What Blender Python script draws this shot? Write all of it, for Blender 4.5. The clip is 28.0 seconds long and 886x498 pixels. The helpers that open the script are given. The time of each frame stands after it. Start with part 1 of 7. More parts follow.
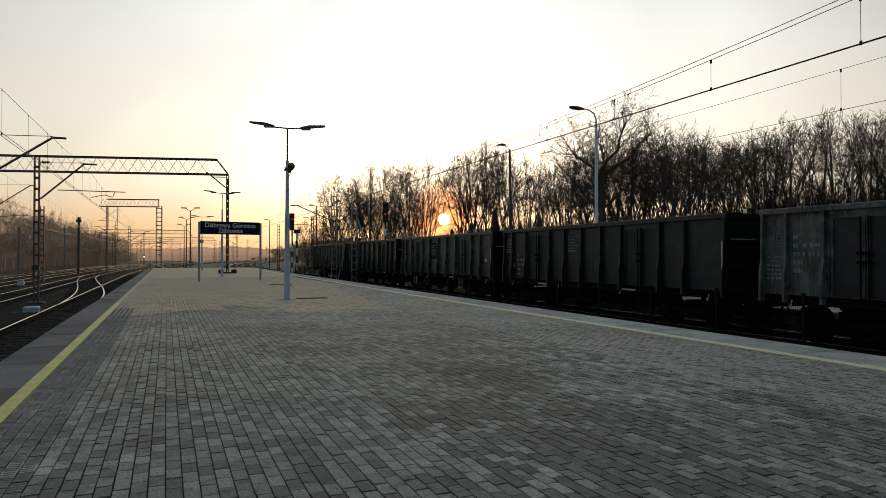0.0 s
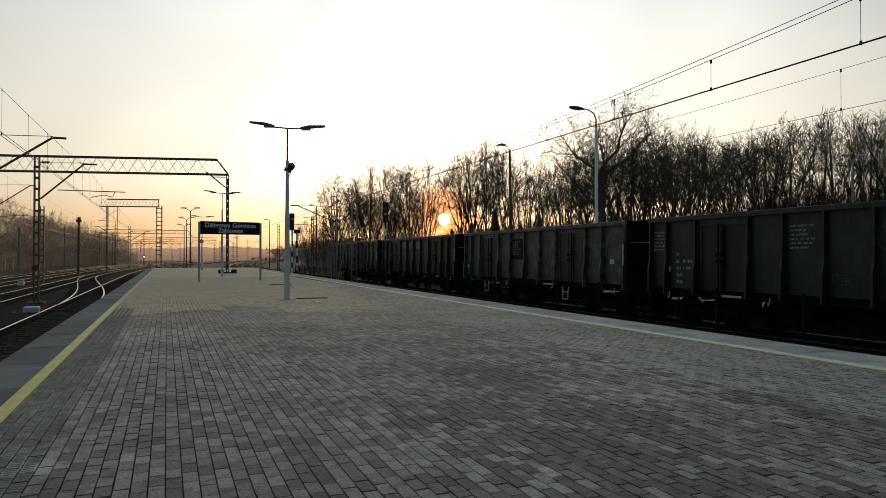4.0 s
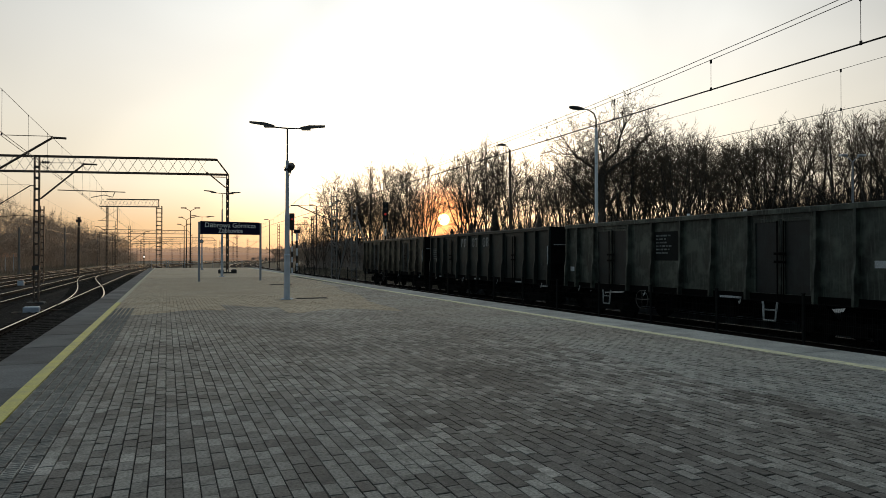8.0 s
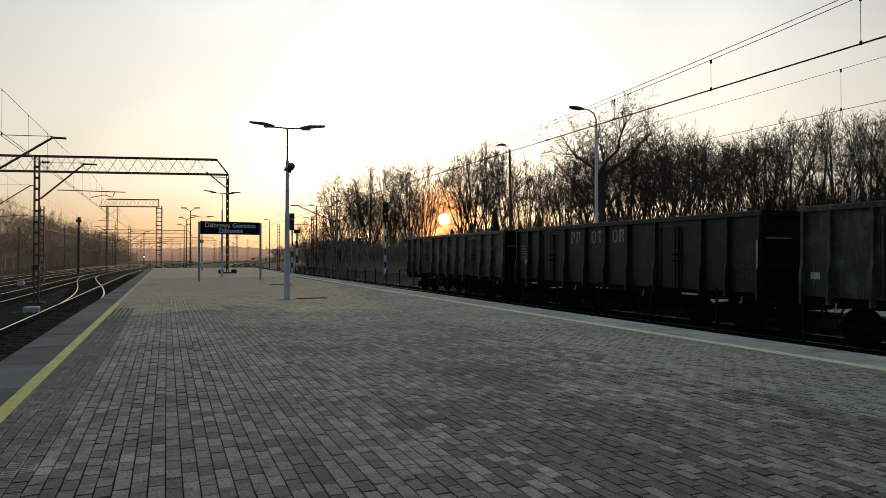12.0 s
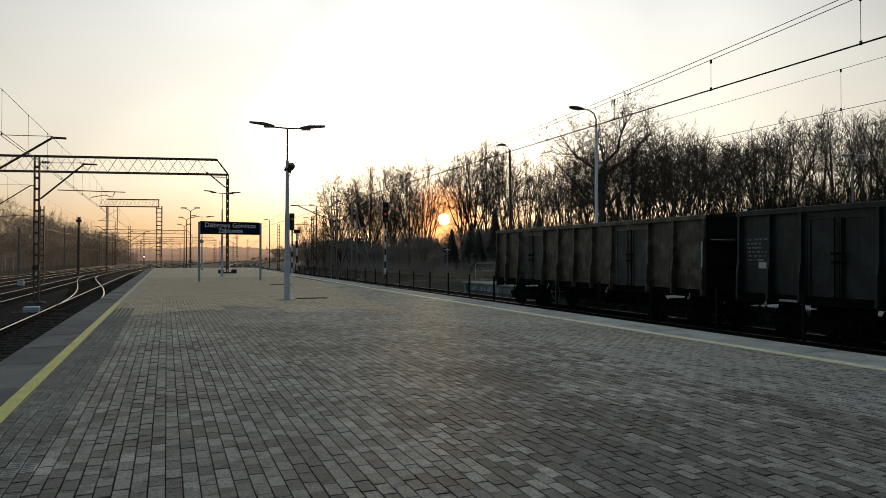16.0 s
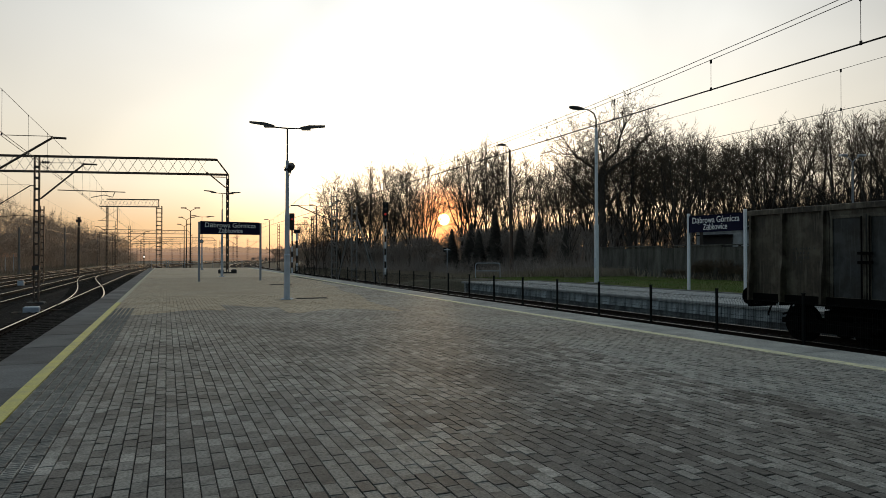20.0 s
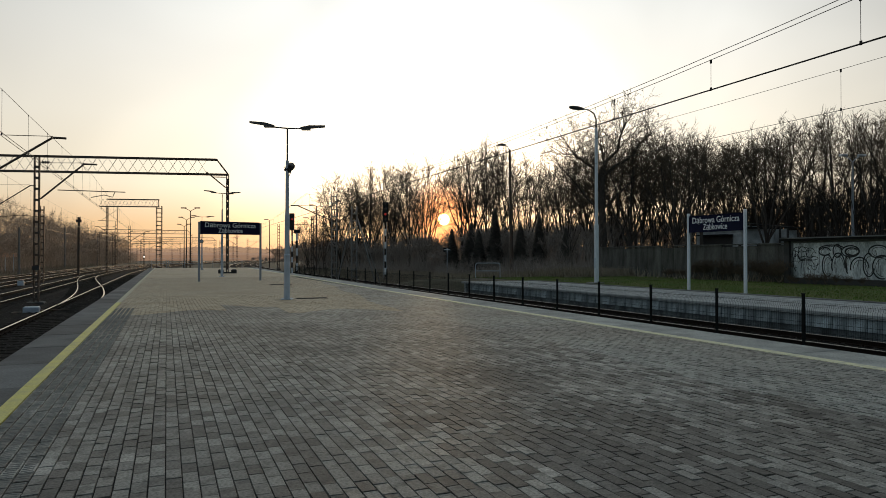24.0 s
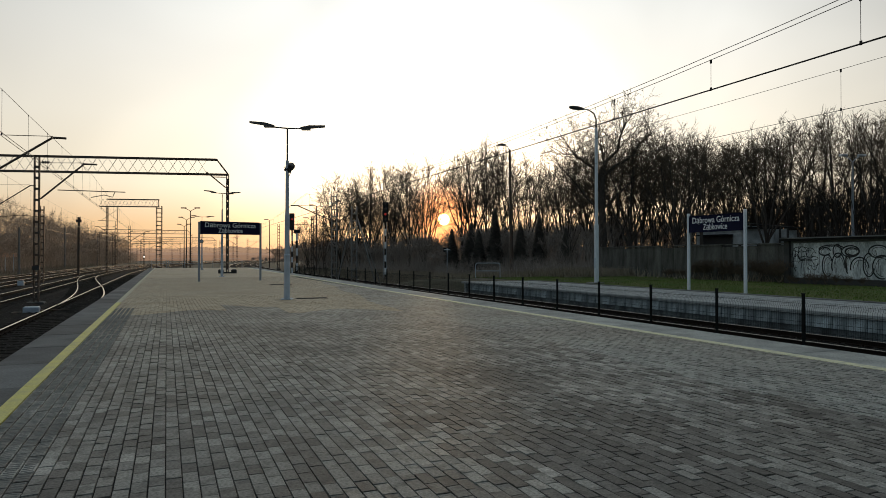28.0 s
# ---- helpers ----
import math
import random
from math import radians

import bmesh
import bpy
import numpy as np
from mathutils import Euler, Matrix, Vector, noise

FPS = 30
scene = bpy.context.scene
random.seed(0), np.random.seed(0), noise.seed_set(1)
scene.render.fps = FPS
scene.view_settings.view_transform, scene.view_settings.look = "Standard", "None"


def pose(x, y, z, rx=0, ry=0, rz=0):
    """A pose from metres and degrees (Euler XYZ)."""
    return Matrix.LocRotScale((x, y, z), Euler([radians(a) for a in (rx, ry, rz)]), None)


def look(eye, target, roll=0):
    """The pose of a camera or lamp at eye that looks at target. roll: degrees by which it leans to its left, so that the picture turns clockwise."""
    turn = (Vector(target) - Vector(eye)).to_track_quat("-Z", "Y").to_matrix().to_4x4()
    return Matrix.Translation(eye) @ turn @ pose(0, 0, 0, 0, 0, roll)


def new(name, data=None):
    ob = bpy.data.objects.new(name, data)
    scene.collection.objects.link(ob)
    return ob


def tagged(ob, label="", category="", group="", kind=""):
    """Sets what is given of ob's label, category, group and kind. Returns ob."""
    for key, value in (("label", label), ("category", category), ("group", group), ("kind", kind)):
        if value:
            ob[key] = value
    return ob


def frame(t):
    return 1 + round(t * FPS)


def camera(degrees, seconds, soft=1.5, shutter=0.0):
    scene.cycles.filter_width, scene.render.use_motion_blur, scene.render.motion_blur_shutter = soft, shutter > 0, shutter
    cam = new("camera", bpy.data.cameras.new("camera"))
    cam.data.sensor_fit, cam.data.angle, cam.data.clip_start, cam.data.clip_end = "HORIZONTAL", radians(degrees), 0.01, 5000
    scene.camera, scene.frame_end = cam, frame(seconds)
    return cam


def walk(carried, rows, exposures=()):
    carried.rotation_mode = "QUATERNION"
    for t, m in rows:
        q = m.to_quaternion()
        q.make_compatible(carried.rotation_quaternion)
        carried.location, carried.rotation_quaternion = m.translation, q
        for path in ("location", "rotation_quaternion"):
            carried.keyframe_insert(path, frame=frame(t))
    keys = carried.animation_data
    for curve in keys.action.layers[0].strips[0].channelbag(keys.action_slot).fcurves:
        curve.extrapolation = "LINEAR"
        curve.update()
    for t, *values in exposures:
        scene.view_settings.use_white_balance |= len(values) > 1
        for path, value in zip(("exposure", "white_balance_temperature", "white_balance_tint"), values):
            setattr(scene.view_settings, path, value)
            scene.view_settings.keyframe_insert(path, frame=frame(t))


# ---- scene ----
# ---- camera and walk ----
EYE = (0.0, 0.0, 1.32)
cam = camera(67.0, 28.0, soft=0.5)
STAND = pose(*EYE, 90.68, 0, -22.44)
walk(cam, [(0, STAND), (28, STAND)], exposures=[(0, 0.0), (28, 0.0)])

# ---- world and sun ----
SUN_TURN, SUN_HIGH = radians(22.5), radians(3.2)
SUN_WAY = Vector((math.sin(SUN_TURN) * math.cos(SUN_HIGH), math.cos(SUN_TURN) * math.cos(SUN_HIGH), math.sin(SUN_HIGH)))


def make_world():
    w = bpy.data.worlds.new("evening_sky")
    w.use_nodes = True
    scene.world = w
    n, l = w.node_tree.nodes, w.node_tree.links
    n.clear()
    out = n.new("ShaderNodeOutputWorld")
    back = n.new("ShaderNodeBackground")
    sky = n.new("ShaderNodeTexSky")
    sky.sky_type, sky.sun_disc = "NISHITA", False
    sky.sun_elevation, sky.sun_rotation = SUN_HIGH, SUN_TURN
    sky.altitude, sky.air_density, sky.dust_density, sky.ozone_density = 200, 1.0, 3.0, 1.0
    back.inputs["Strength"].default_value = 0.10
    # thin bright cloud veil over the whole sky, a little brighter round the sun
    coord = n.new("ShaderNodeTexCoord")
    dot = n.new("ShaderNodeVectorMath")
    dot.operation = "DOT_PRODUCT"
    dot.inputs[1].default_value = SUN_WAY
    l.new(coord.outputs["Generated"], dot.inputs[0])
    veil = n.new("ShaderNodeValToRGB")
    cr = veil.color_ramp
    cr.elements[0].position, cr.elements[0].color = 0.0, (1.42, 1.9, 2.22, 1)
    cr.elements[1].position, cr.elements[1].color = 1.0, (20.0, 19.0, 17.5, 1)
    for p, c in ((0.55, (4.05, 4.5, 4.75, 1)), (0.80, (7.0, 7.0, 6.75, 1)), (0.94, (11.4, 11.3, 10.8, 1))):
        e = cr.elements.new(p)
        e.color = c
    l.new(dot.outputs["Value"], veil.inputs["Fac"])
    # the veil reddens towards the horizon
    part_z = n.new("ShaderNodeSeparateXYZ")
    l.new(coord.outputs["Generated"], part_z.inputs["Vector"])
    warm = n.new("ShaderNodeValToRGB")
    wr = warm.color_ramp
    wr.elements[0].position, wr.elements[0].color = 0.0, (0.82, 0.47, 0.245, 1)
    wr.elements[1].position, wr.elements[1].color = 0.36, (0.93, 0.955, 0.965, 1)
    for p, c in ((0.045, (1.0, 0.68, 0.40, 1)), (0.10, (1.10, 0.97, 0.77, 1)), (0.19, (1.10, 1.04, 0.93, 1)), (0.27, (1.02, 1.0, 0.955, 1))):
        e = wr.elements.new(p)
        e.color = c
    l.new(part_z.outputs["Z"], warm.inputs["Fac"])
    tint = n.new("ShaderNodeMix")
    tint.data_type, tint.blend_type = "RGBA", "MULTIPLY"
    sunward = n.new("ShaderNodeMapRange")
    sunward.inputs["From Min"].default_value, sunward.inputs["From Max"].default_value = 0.0, 0.8
    l.new(dot.outputs["Value"], sunward.inputs["Value"])
    l.new(sunward.outputs["Result"], tint.inputs["Factor"])
    # faint uneven cloud in the veil
    cloud, thin, soft_veil = n.new("ShaderNodeTexNoise"), n.new("ShaderNodeMapRange"), n.new("ShaderNodeVectorMath")
    cloud.inputs["Scale"].default_value, cloud.inputs["Detail"].default_value, cloud.inputs["Distortion"].default_value = 3.0, 3, 0.6
    l.new(coord.outputs["Generated"], cloud.inputs["Vector"])
    thin.inputs["From Min"].default_value, thin.inputs["From Max"].default_value = 0.3, 0.7
    thin.inputs["To Min"].default_value, thin.inputs["To Max"].default_value = 0.90, 1.08
    l.new(cloud.outputs["Fac"], thin.inputs["Value"])
    soft_veil.operation = "SCALE"
    l.new(veil.outputs["Color"], soft_veil.inputs[0])
    l.new(thin.outputs["Result"], soft_veil.inputs["Scale"])
    l.new(soft_veil.outputs["Vector"], tint.inputs["A"])
    l.new(warm.outputs["Color"], tint.inputs["B"])
    add = n.new("ShaderNodeMix")
    add.data_type, add.blend_type = "RGBA", "MIX"
    add.inputs["Factor"].default_value = 0.92
    l.new(sky.outputs["Color"], add.inputs["A"])
    l.new(tint.outputs["Result"], add.inputs["B"])
    # the disc of the low sun
    disc = n.new("ShaderNodeMapRange")
    disc.interpolation_type = "SMOOTHSTEP"
    disc.inputs["From Min"].default_value = math.cos(radians(0.53))
    disc.inputs["From Max"].default_value = math.cos(radians(0.26))
    disc.inputs["To Max"].default_value = 1.0
    l.new(dot.outputs["Value"], disc.inputs["Value"])
    glow = n.new("ShaderNodeMix")
    glow.data_type = "RGBA"
    glow.inputs["B"].default_value = (480, 270, 60, 1)
    l.new(disc.outputs["Result"], glow.inputs["Factor"])
    # reddened aureole close round the disc
    halo = n.new("ShaderNodeMapRange")
    halo.interpolation_type = "SMOOTHSTEP"
    halo.inputs["From Min"].default_value = math.cos(radians(3.8))
    halo.inputs["From Max"].default_value = math.cos(radians(0.75))
    halo.inputs["To Max"].default_value = 0.95
    l.new(dot.outputs["Value"], halo.inputs["Value"])
    ring = n.new("ShaderNodeMix")
    ring.data_type = "RGBA"
    ring.inputs["B"].default_value = (23.0, 8.6, 2.9, 1)
    l.new(halo.outputs["Result"], ring.inputs["Factor"])
    l.new(add.outputs["Result"], ring.inputs["A"])
    l.new(ring.outputs["Result"], glow.inputs["A"])
    l.new(glow.outputs["Result"], back.inputs["Color"])
    l.new(back.outputs["Background"], out.inputs["Surface"])


make_world()
sun = new("sun", bpy.data.lights.new("sun", "SUN"))
sun.data.energy, sun.data.angle, sun.data.color = 0.5, radians(0.6), (1.0, 0.72, 0.42)
sun.matrix_world = look(SUN_WAY * 100, (0, 0, 0))


# ---- materials ----
def mat(name, base, rough=0.7, metal=0.0, second=None, scale=3.0, grain=60.0, bump=0.15, island=0.0, obj_random=0.0, fine_mix=0.45, glow=None, spec=0.5, stretch=(1, 1, 1)):
    """base to second by large stains, fine grain on top, bump; island / obj_random: brightness variation from piece to piece."""
    m = bpy.data.materials.new(name)
    m.use_nodes = True
    n, l = m.node_tree.nodes, m.node_tree.links
    b = n["Principled BSDF"]
    b.inputs["Roughness"].default_value, b.inputs["Metallic"].default_value = rough, metal
    b.inputs["Specular IOR Level"].default_value = spec
    if second is None:
        second = tuple(c * 0.72 for c in base)
    co = n.new("ShaderNodeTexCoord")
    mp = n.new("ShaderNodeMapping")
    mp.inputs["Scale"].default_value = stretch
    l.new(co.outputs["Object"], mp.inputs["Vector"])
    big = n.new("ShaderNodeTexNoise")
    big.inputs["Scale"].default_value, big.inputs["Detail"].default_value = scale, 6
    l.new(mp.outputs["Vector"], big.inputs["Vector"])
    ramp = n.new("ShaderNodeMapRange")
    ramp.inputs["From Min"].default_value, ramp.inputs["From Max"].default_value = 0.35, 0.68
    l.new(big.outputs["Fac"], ramp.inputs["Value"])
    mix = n.new("ShaderNodeMix")
    mix.data_type = "RGBA"
    mix.inputs["A"].default_value, mix.inputs["B"].default_value = (*base, 1), (*second, 1)
    l.new(ramp.outputs["Result"], mix.inputs["Factor"])
    fine = n.new("ShaderNodeTexNoise")
    fine.inputs["Scale"].default_value, fine.inputs["Detail"].default_value = grain, 4
    l.new(mp.outputs["Vector"], fine.inputs["Vector"])
    hsv = n.new("ShaderNodeHueSaturation")
    l.new(mix.outputs["Result"], hsv.inputs["Color"])
    val = n.new("ShaderNodeMapRange")
    val.inputs["To Min"].default_value, val.inputs["To Max"].default_value = 1 - fine_mix, 1 + fine_mix
    l.new(fine.outputs["Fac"], val.inputs["Value"])
    last = val.outputs["Result"]
    for amount, node, sock in ((island, "ShaderNodeNewGeometry", "Random Per Island"), (obj_random, "ShaderNodeObjectInfo", "Random")):
        if amount:
            g = n.new(node)
            mr = n.new("ShaderNodeMapRange")
            mr.inputs["To Min"].default_value, mr.inputs["To Max"].default_value = 1 - amount, 1 + amount
            l.new(g.outputs[sock], mr.inputs["Value"])
            mu = n.new("ShaderNodeMath")
            mu.operation = "MULTIPLY"
            l.new(last, mu.inputs[0])
            l.new(mr.outputs["Result"], mu.inputs[1])
            last = mu.outputs["Value"]
    l.new(last, hsv.inputs["Value"])
    l.new(hsv.outputs["Color"], b.inputs["Base Color"])
    if bump:
        bp = n.new("ShaderNodeBump")
        bp.inputs["Strength"].default_value, bp.inputs["Distance"].default_value = bump, 0.01
        l.new(fine.outputs["Fac"], bp.inputs["Height"])
        l.new(bp.outputs["Normal"], b.inputs["Normal"])
    if glow:
        b.inputs["Emission Color"].default_value, b.inputs["Emission Strength"].default_value = (*glow[:3], 1), glow[3]
    return m


def paver_mat(name, tones, rough, stain, dust_sheen=0.0, cluster=0.4):
    """Concrete blocks: each takes one of a few tones; broad stains lie over all."""
    m = mat(name, (1, 1, 1), rough, second=stain, scale=0.45, grain=55, bump=0.3, spec=0.5, fine_mix=1.0)
    n, l = m.node_tree.nodes, m.node_tree.links
    geo, info = n.new("ShaderNodeNewGeometry"), n.new("ShaderNodeObjectInfo")
    s = n.new("ShaderNodeMath")
    l.new(geo.outputs["Random Per Island"], s.inputs[0])
    l.new(info.outputs["Random"], s.inputs[1])
    fr = n.new("ShaderNodeMath")
    fr.operation = "FRACT"
    l.new(s.outputs["Value"], fr.inputs[0])
    ramp = n.new("ShaderNodeValToRGB")
    ramp.color_ramp.interpolation = "CONSTANT"
    el = ramp.color_ramp.elements
    el[0].position, el[0].color = 0.0, (*tones[0][1], 1)
    el[1].position, el[1].color = tones[1][0], (*tones[1][1], 1)
    for p, c in tones[2:]:
        e = el.new(p)
        e.color = (*c, 1)
    # neighbouring blocks of one batch share a tone
    co = [x for x in n if x.type == "TEX_COORD"][0]
    batch, lean = n.new("ShaderNodeTexNoise"), n.new("ShaderNodeMath")
    batch.inputs["Scale"].default_value, batch.inputs["Detail"].default_value = 0.8, 3
    l.new(geo.outputs["Position"], batch.inputs["Vector"])
    lean.operation = "MULTIPLY_ADD"
    lean.inputs[1].default_value = cluster
    l.new(batch.outputs["Fac"], lean.inputs[0])
    shift = n.new("ShaderNodeMath")
    shift.operation = "MULTIPLY_ADD"
    shift.inputs[1].default_value, shift.inputs[2].default_value = 0.8, 0.1 - cluster * 0.5
    l.new(fr.outputs["Value"], shift.inputs[0])
    l.new(shift.outputs["Value"], lean.inputs[2])
    l.new(lean.outputs["Value"], ramp.inputs["Fac"])
    # worn smudges a hand wide
    smudge, fade = n.new("ShaderNodeTexNoise"), n.new("ShaderNodeMapRange")
    smudge.inputs["Scale"].default_value, smudge.inputs["Detail"].default_value = 8.0, 3
    l.new(geo.outputs["Position"], smudge.inputs["Vector"])
    fade.inputs["From Min"].default_value, fade.inputs["From Max"].default_value = 0.52, 0.64
    fade.inputs["To Min"].default_value, fade.inputs["To Max"].default_value = 1.0, 0.62
    l.new(smudge.outputs["Fac"], fade.inputs["Value"])
    mul = n.new("ShaderNodeMix")
    mul.data_type, mul.blend_type = "RGBA", "MULTIPLY"
    mul.inputs["Factor"].default_value = 1.0
    # dusty tan, the low sky's warm sheen painted in, growing along the platform
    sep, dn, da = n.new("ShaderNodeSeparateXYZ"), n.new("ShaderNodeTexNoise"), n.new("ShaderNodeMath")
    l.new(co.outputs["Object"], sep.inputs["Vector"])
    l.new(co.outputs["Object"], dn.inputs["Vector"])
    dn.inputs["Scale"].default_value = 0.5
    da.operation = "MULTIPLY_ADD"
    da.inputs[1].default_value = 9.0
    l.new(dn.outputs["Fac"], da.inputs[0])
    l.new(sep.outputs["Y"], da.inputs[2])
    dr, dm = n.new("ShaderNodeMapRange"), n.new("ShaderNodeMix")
    dr.inputs["From Min"].default_value, dr.inputs["From Max"].default_value, dr.inputs["To Max"].default_value = 8.0, 20.0, dust_sheen
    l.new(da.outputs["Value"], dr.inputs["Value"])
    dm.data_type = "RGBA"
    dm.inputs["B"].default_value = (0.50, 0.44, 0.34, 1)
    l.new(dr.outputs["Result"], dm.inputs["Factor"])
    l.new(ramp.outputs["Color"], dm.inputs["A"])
    worn = n.new("ShaderNodeVectorMath")
    worn.operation = "SCALE"
    l.new(dm.outputs["Result"], worn.inputs[0])
    l.new(fade.outputs["Result"], worn.inputs["Scale"])
    l.new(worn.outputs["Vector"], mul.inputs["A"])
    hsv = [x for x in n if x.type == "HUE_SAT"][0]
    l.new(hsv.outputs["Color"], mul.inputs["B"])
    l.new(mul.outputs["Result"], n["Principled BSDF"].inputs["Base Color"])
    return m


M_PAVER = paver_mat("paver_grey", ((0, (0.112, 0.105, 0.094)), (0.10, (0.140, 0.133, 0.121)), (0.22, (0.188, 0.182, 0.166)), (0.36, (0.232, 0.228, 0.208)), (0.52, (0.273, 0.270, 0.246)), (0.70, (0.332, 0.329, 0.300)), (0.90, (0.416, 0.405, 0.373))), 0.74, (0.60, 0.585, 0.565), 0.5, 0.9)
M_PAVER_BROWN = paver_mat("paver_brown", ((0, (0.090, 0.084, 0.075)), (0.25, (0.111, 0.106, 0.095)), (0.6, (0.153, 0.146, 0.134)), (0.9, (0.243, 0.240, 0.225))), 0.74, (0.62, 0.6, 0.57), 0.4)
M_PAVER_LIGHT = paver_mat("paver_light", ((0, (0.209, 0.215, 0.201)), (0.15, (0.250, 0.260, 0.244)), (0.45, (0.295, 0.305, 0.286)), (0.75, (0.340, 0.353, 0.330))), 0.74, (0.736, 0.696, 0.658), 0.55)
# Far blocks: dusty tan that also holds the low sky's grazing sheen.
M_PAVER_TAN = paver_mat("paver_dust_sheen", ((0, (0.441, 0.365, 0.242)), (0.3, (0.462, 0.385, 0.260)), (0.6, (0.478, 0.395, 0.265)), (0.9, (0.504, 0.420, 0.284))), 0.66, (0.840, 0.780, 0.698))
M_OPP_WALL = mat("pale_wall_panel", (0.50, 0.575, 0.605), 0.8, second=(0.13, 0.155, 0.165), scale=1.5, grain=40, bump=0.2, obj_random=0.32, stretch=(1, 1.8, 0.6), fine_mix=0.7)
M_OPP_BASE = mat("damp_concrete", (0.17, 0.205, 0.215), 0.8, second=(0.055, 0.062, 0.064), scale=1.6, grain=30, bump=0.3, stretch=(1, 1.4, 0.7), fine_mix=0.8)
M_OPP_TOP = mat("pale_coping", (0.43, 0.455, 0.455), 0.8, spec=0.25, second=(0.26, 0.275, 0.275), scale=1.5, grain=40, bump=0.2, obj_random=0.10)
M_SLAB_PALE = mat("edge_slab_pale", (0.385, 0.40, 0.38), 0.8, spec=0.3, second=(0.21, 0.22, 0.21), scale=1.6, grain=50, bump=0.2, obj_random=0.18, fine_mix=0.8)
M_TACTILE = mat("tactile_block", (0.215, 0.216, 0.20), 0.75, second=(0.15, 0.152, 0.142), scale=2.0, grain=50, bump=0.2, spec=0.2)
M_YELLOW_PALE = mat("yellow_paint_worn", (0.76, 0.74, 0.46), 0.65, second=(0.52, 0.52, 0.38), scale=7, grain=80, bump=0.15)
M_YELLOW_WORN = mat("yellow_paint_worn_off", (0.50, 0.47, 0.30), 0.7, second=(0.40, 0.385, 0.30), scale=3, grain=60, bump=0.15)
M_JOINT = mat("joint_sand", (0.022, 0.021, 0.019), 0.95, scale=2, grain=120, bump=0.4)
M_SLAB = mat("slab_concrete", (0.105, 0.115, 0.12), 0.75, second=(0.06, 0.066, 0.07), scale=1.6, grain=40, bump=0.2, obj_random=0.38, fine_mix=0.8, spec=0.3)
M_YELLOW = mat("yellow_paint", (0.62, 0.58, 0.10), 0.55, second=(0.48, 0.45, 0.12), scale=4, grain=80, bump=0.15)
M_CONC = mat("old_concrete", (0.25, 0.25, 0.24), 0.8, second=(0.13, 0.13, 0.125), scale=1.3, grain=40, bump=0.3, obj_random=0.12)
M_CONC_DARK = mat("dark_concrete", (0.085, 0.08, 0.075), 0.85, second=(0.05, 0.048, 0.045), scale=1.0, grain=30, bump=0.3, obj_random=0.15)
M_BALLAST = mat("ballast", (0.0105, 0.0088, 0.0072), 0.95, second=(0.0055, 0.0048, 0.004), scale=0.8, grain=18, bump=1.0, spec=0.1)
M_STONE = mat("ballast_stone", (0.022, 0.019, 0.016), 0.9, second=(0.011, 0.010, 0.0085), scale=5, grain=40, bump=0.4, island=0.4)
M_EARTH = mat("earth", (0.095, 0.078, 0.052), 0.95, second=(0.062, 0.062, 0.034), scale=0.12, grain=6, bump=0.6)
M_GRASS = mat("grass_ground", (0.075, 0.125, 0.028), 0.95, spec=0.1, second=(0.125, 0.125, 0.045), scale=0.4, grain=20, bump=0.8)
M_BLADE = mat("grass_blade", (0.125, 0.21, 0.045), 0.9, spec=0.1, second=(0.20, 0.21, 0.08), scale=0.7, grain=8, bump=0, island=0.4)
M_STRAW = mat("dry_grass", (0.38, 0.315, 0.235), 0.85, second=(0.26, 0.21, 0.155), scale=0.7, grain=8, bump=0, island=0.4)
M_RAIL = mat("rail_rust", (0.026, 0.018, 0.014), 0.95, spec=0.08, scale=3, grain=60, bump=0.2)
M_RAILTOP = mat("rail_polished", (0.62, 0.60, 0.58), 0.22, metal=1.0, scale=3, grain=60, bump=0.02)
M_RAILDULL = mat("rail_dull", (0.42, 0.39, 0.36), 0.38, metal=0.85, spec=0.3, scale=3, grain=60, bump=0.02)
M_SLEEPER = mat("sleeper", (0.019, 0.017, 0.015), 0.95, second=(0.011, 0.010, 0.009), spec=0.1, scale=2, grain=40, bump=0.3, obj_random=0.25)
M_POST = mat("fence_paint", (0.016, 0.017, 0.0165), 0.85, spec=0.15, scale=3, grain=60, bump=0.1)
M_GALV = mat("galvanised", (0.57, 0.62, 0.70), 0.5, metal=0.1, second=(0.46, 0.505, 0.575), scale=2.5, grain=60, bump=0.08)
M_POSTGREY = mat("dull_galvanised", (0.36, 0.385, 0.425), 0.55, second=(0.28, 0.30, 0.33), scale=2.5, grain=60, bump=0.08)
M_STEEL = mat("mast_steel", (0.10, 0.085, 0.075), 0.65, metal=0.3, second=(0.13, 0.075, 0.05), scale=2, grain=40, bump=0.2)
M_CONCMAST = mat("mast_concrete", (0.30, 0.28, 0.26), 0.85, scale=1.5, grain=40, bump=0.2)
M_WIRE = mat("wire_copper", (0.035, 0.03, 0.028), 0.5, metal=0.6, scale=3, grain=20, bump=0)
M_LAMP = mat("lamp_housing", (0.06, 0.055, 0.055), 0.45, scale=5, grain=60, bump=0.05)
M_LENS = mat("lamp_lens", (0.22, 0.20, 0.18), 0.2, scale=5, grain=60, bump=0)
M_WHITE = mat("white_paint", (0.86, 0.89, 0.93), 0.5, second=(0.80, 0.83, 0.87), scale=3, grain=60, bump=0.08)
M_NAVY = mat("navy_sign", (0.006, 0.0075, 0.030), 0.75, spec=0.15, second=(0.008, 0.010, 0.036), scale=3, grain=60, bump=0.02)
M_BLACK = mat("black_paint", (0.012, 0.012, 0.013), 0.5, scale=3, grain=60, bump=0.05)
M_RED = mat("signal_red", (0.5, 0.02, 0.02), 0.3, bump=0, glow=(1.0, 0.05, 0.03, 0.35))
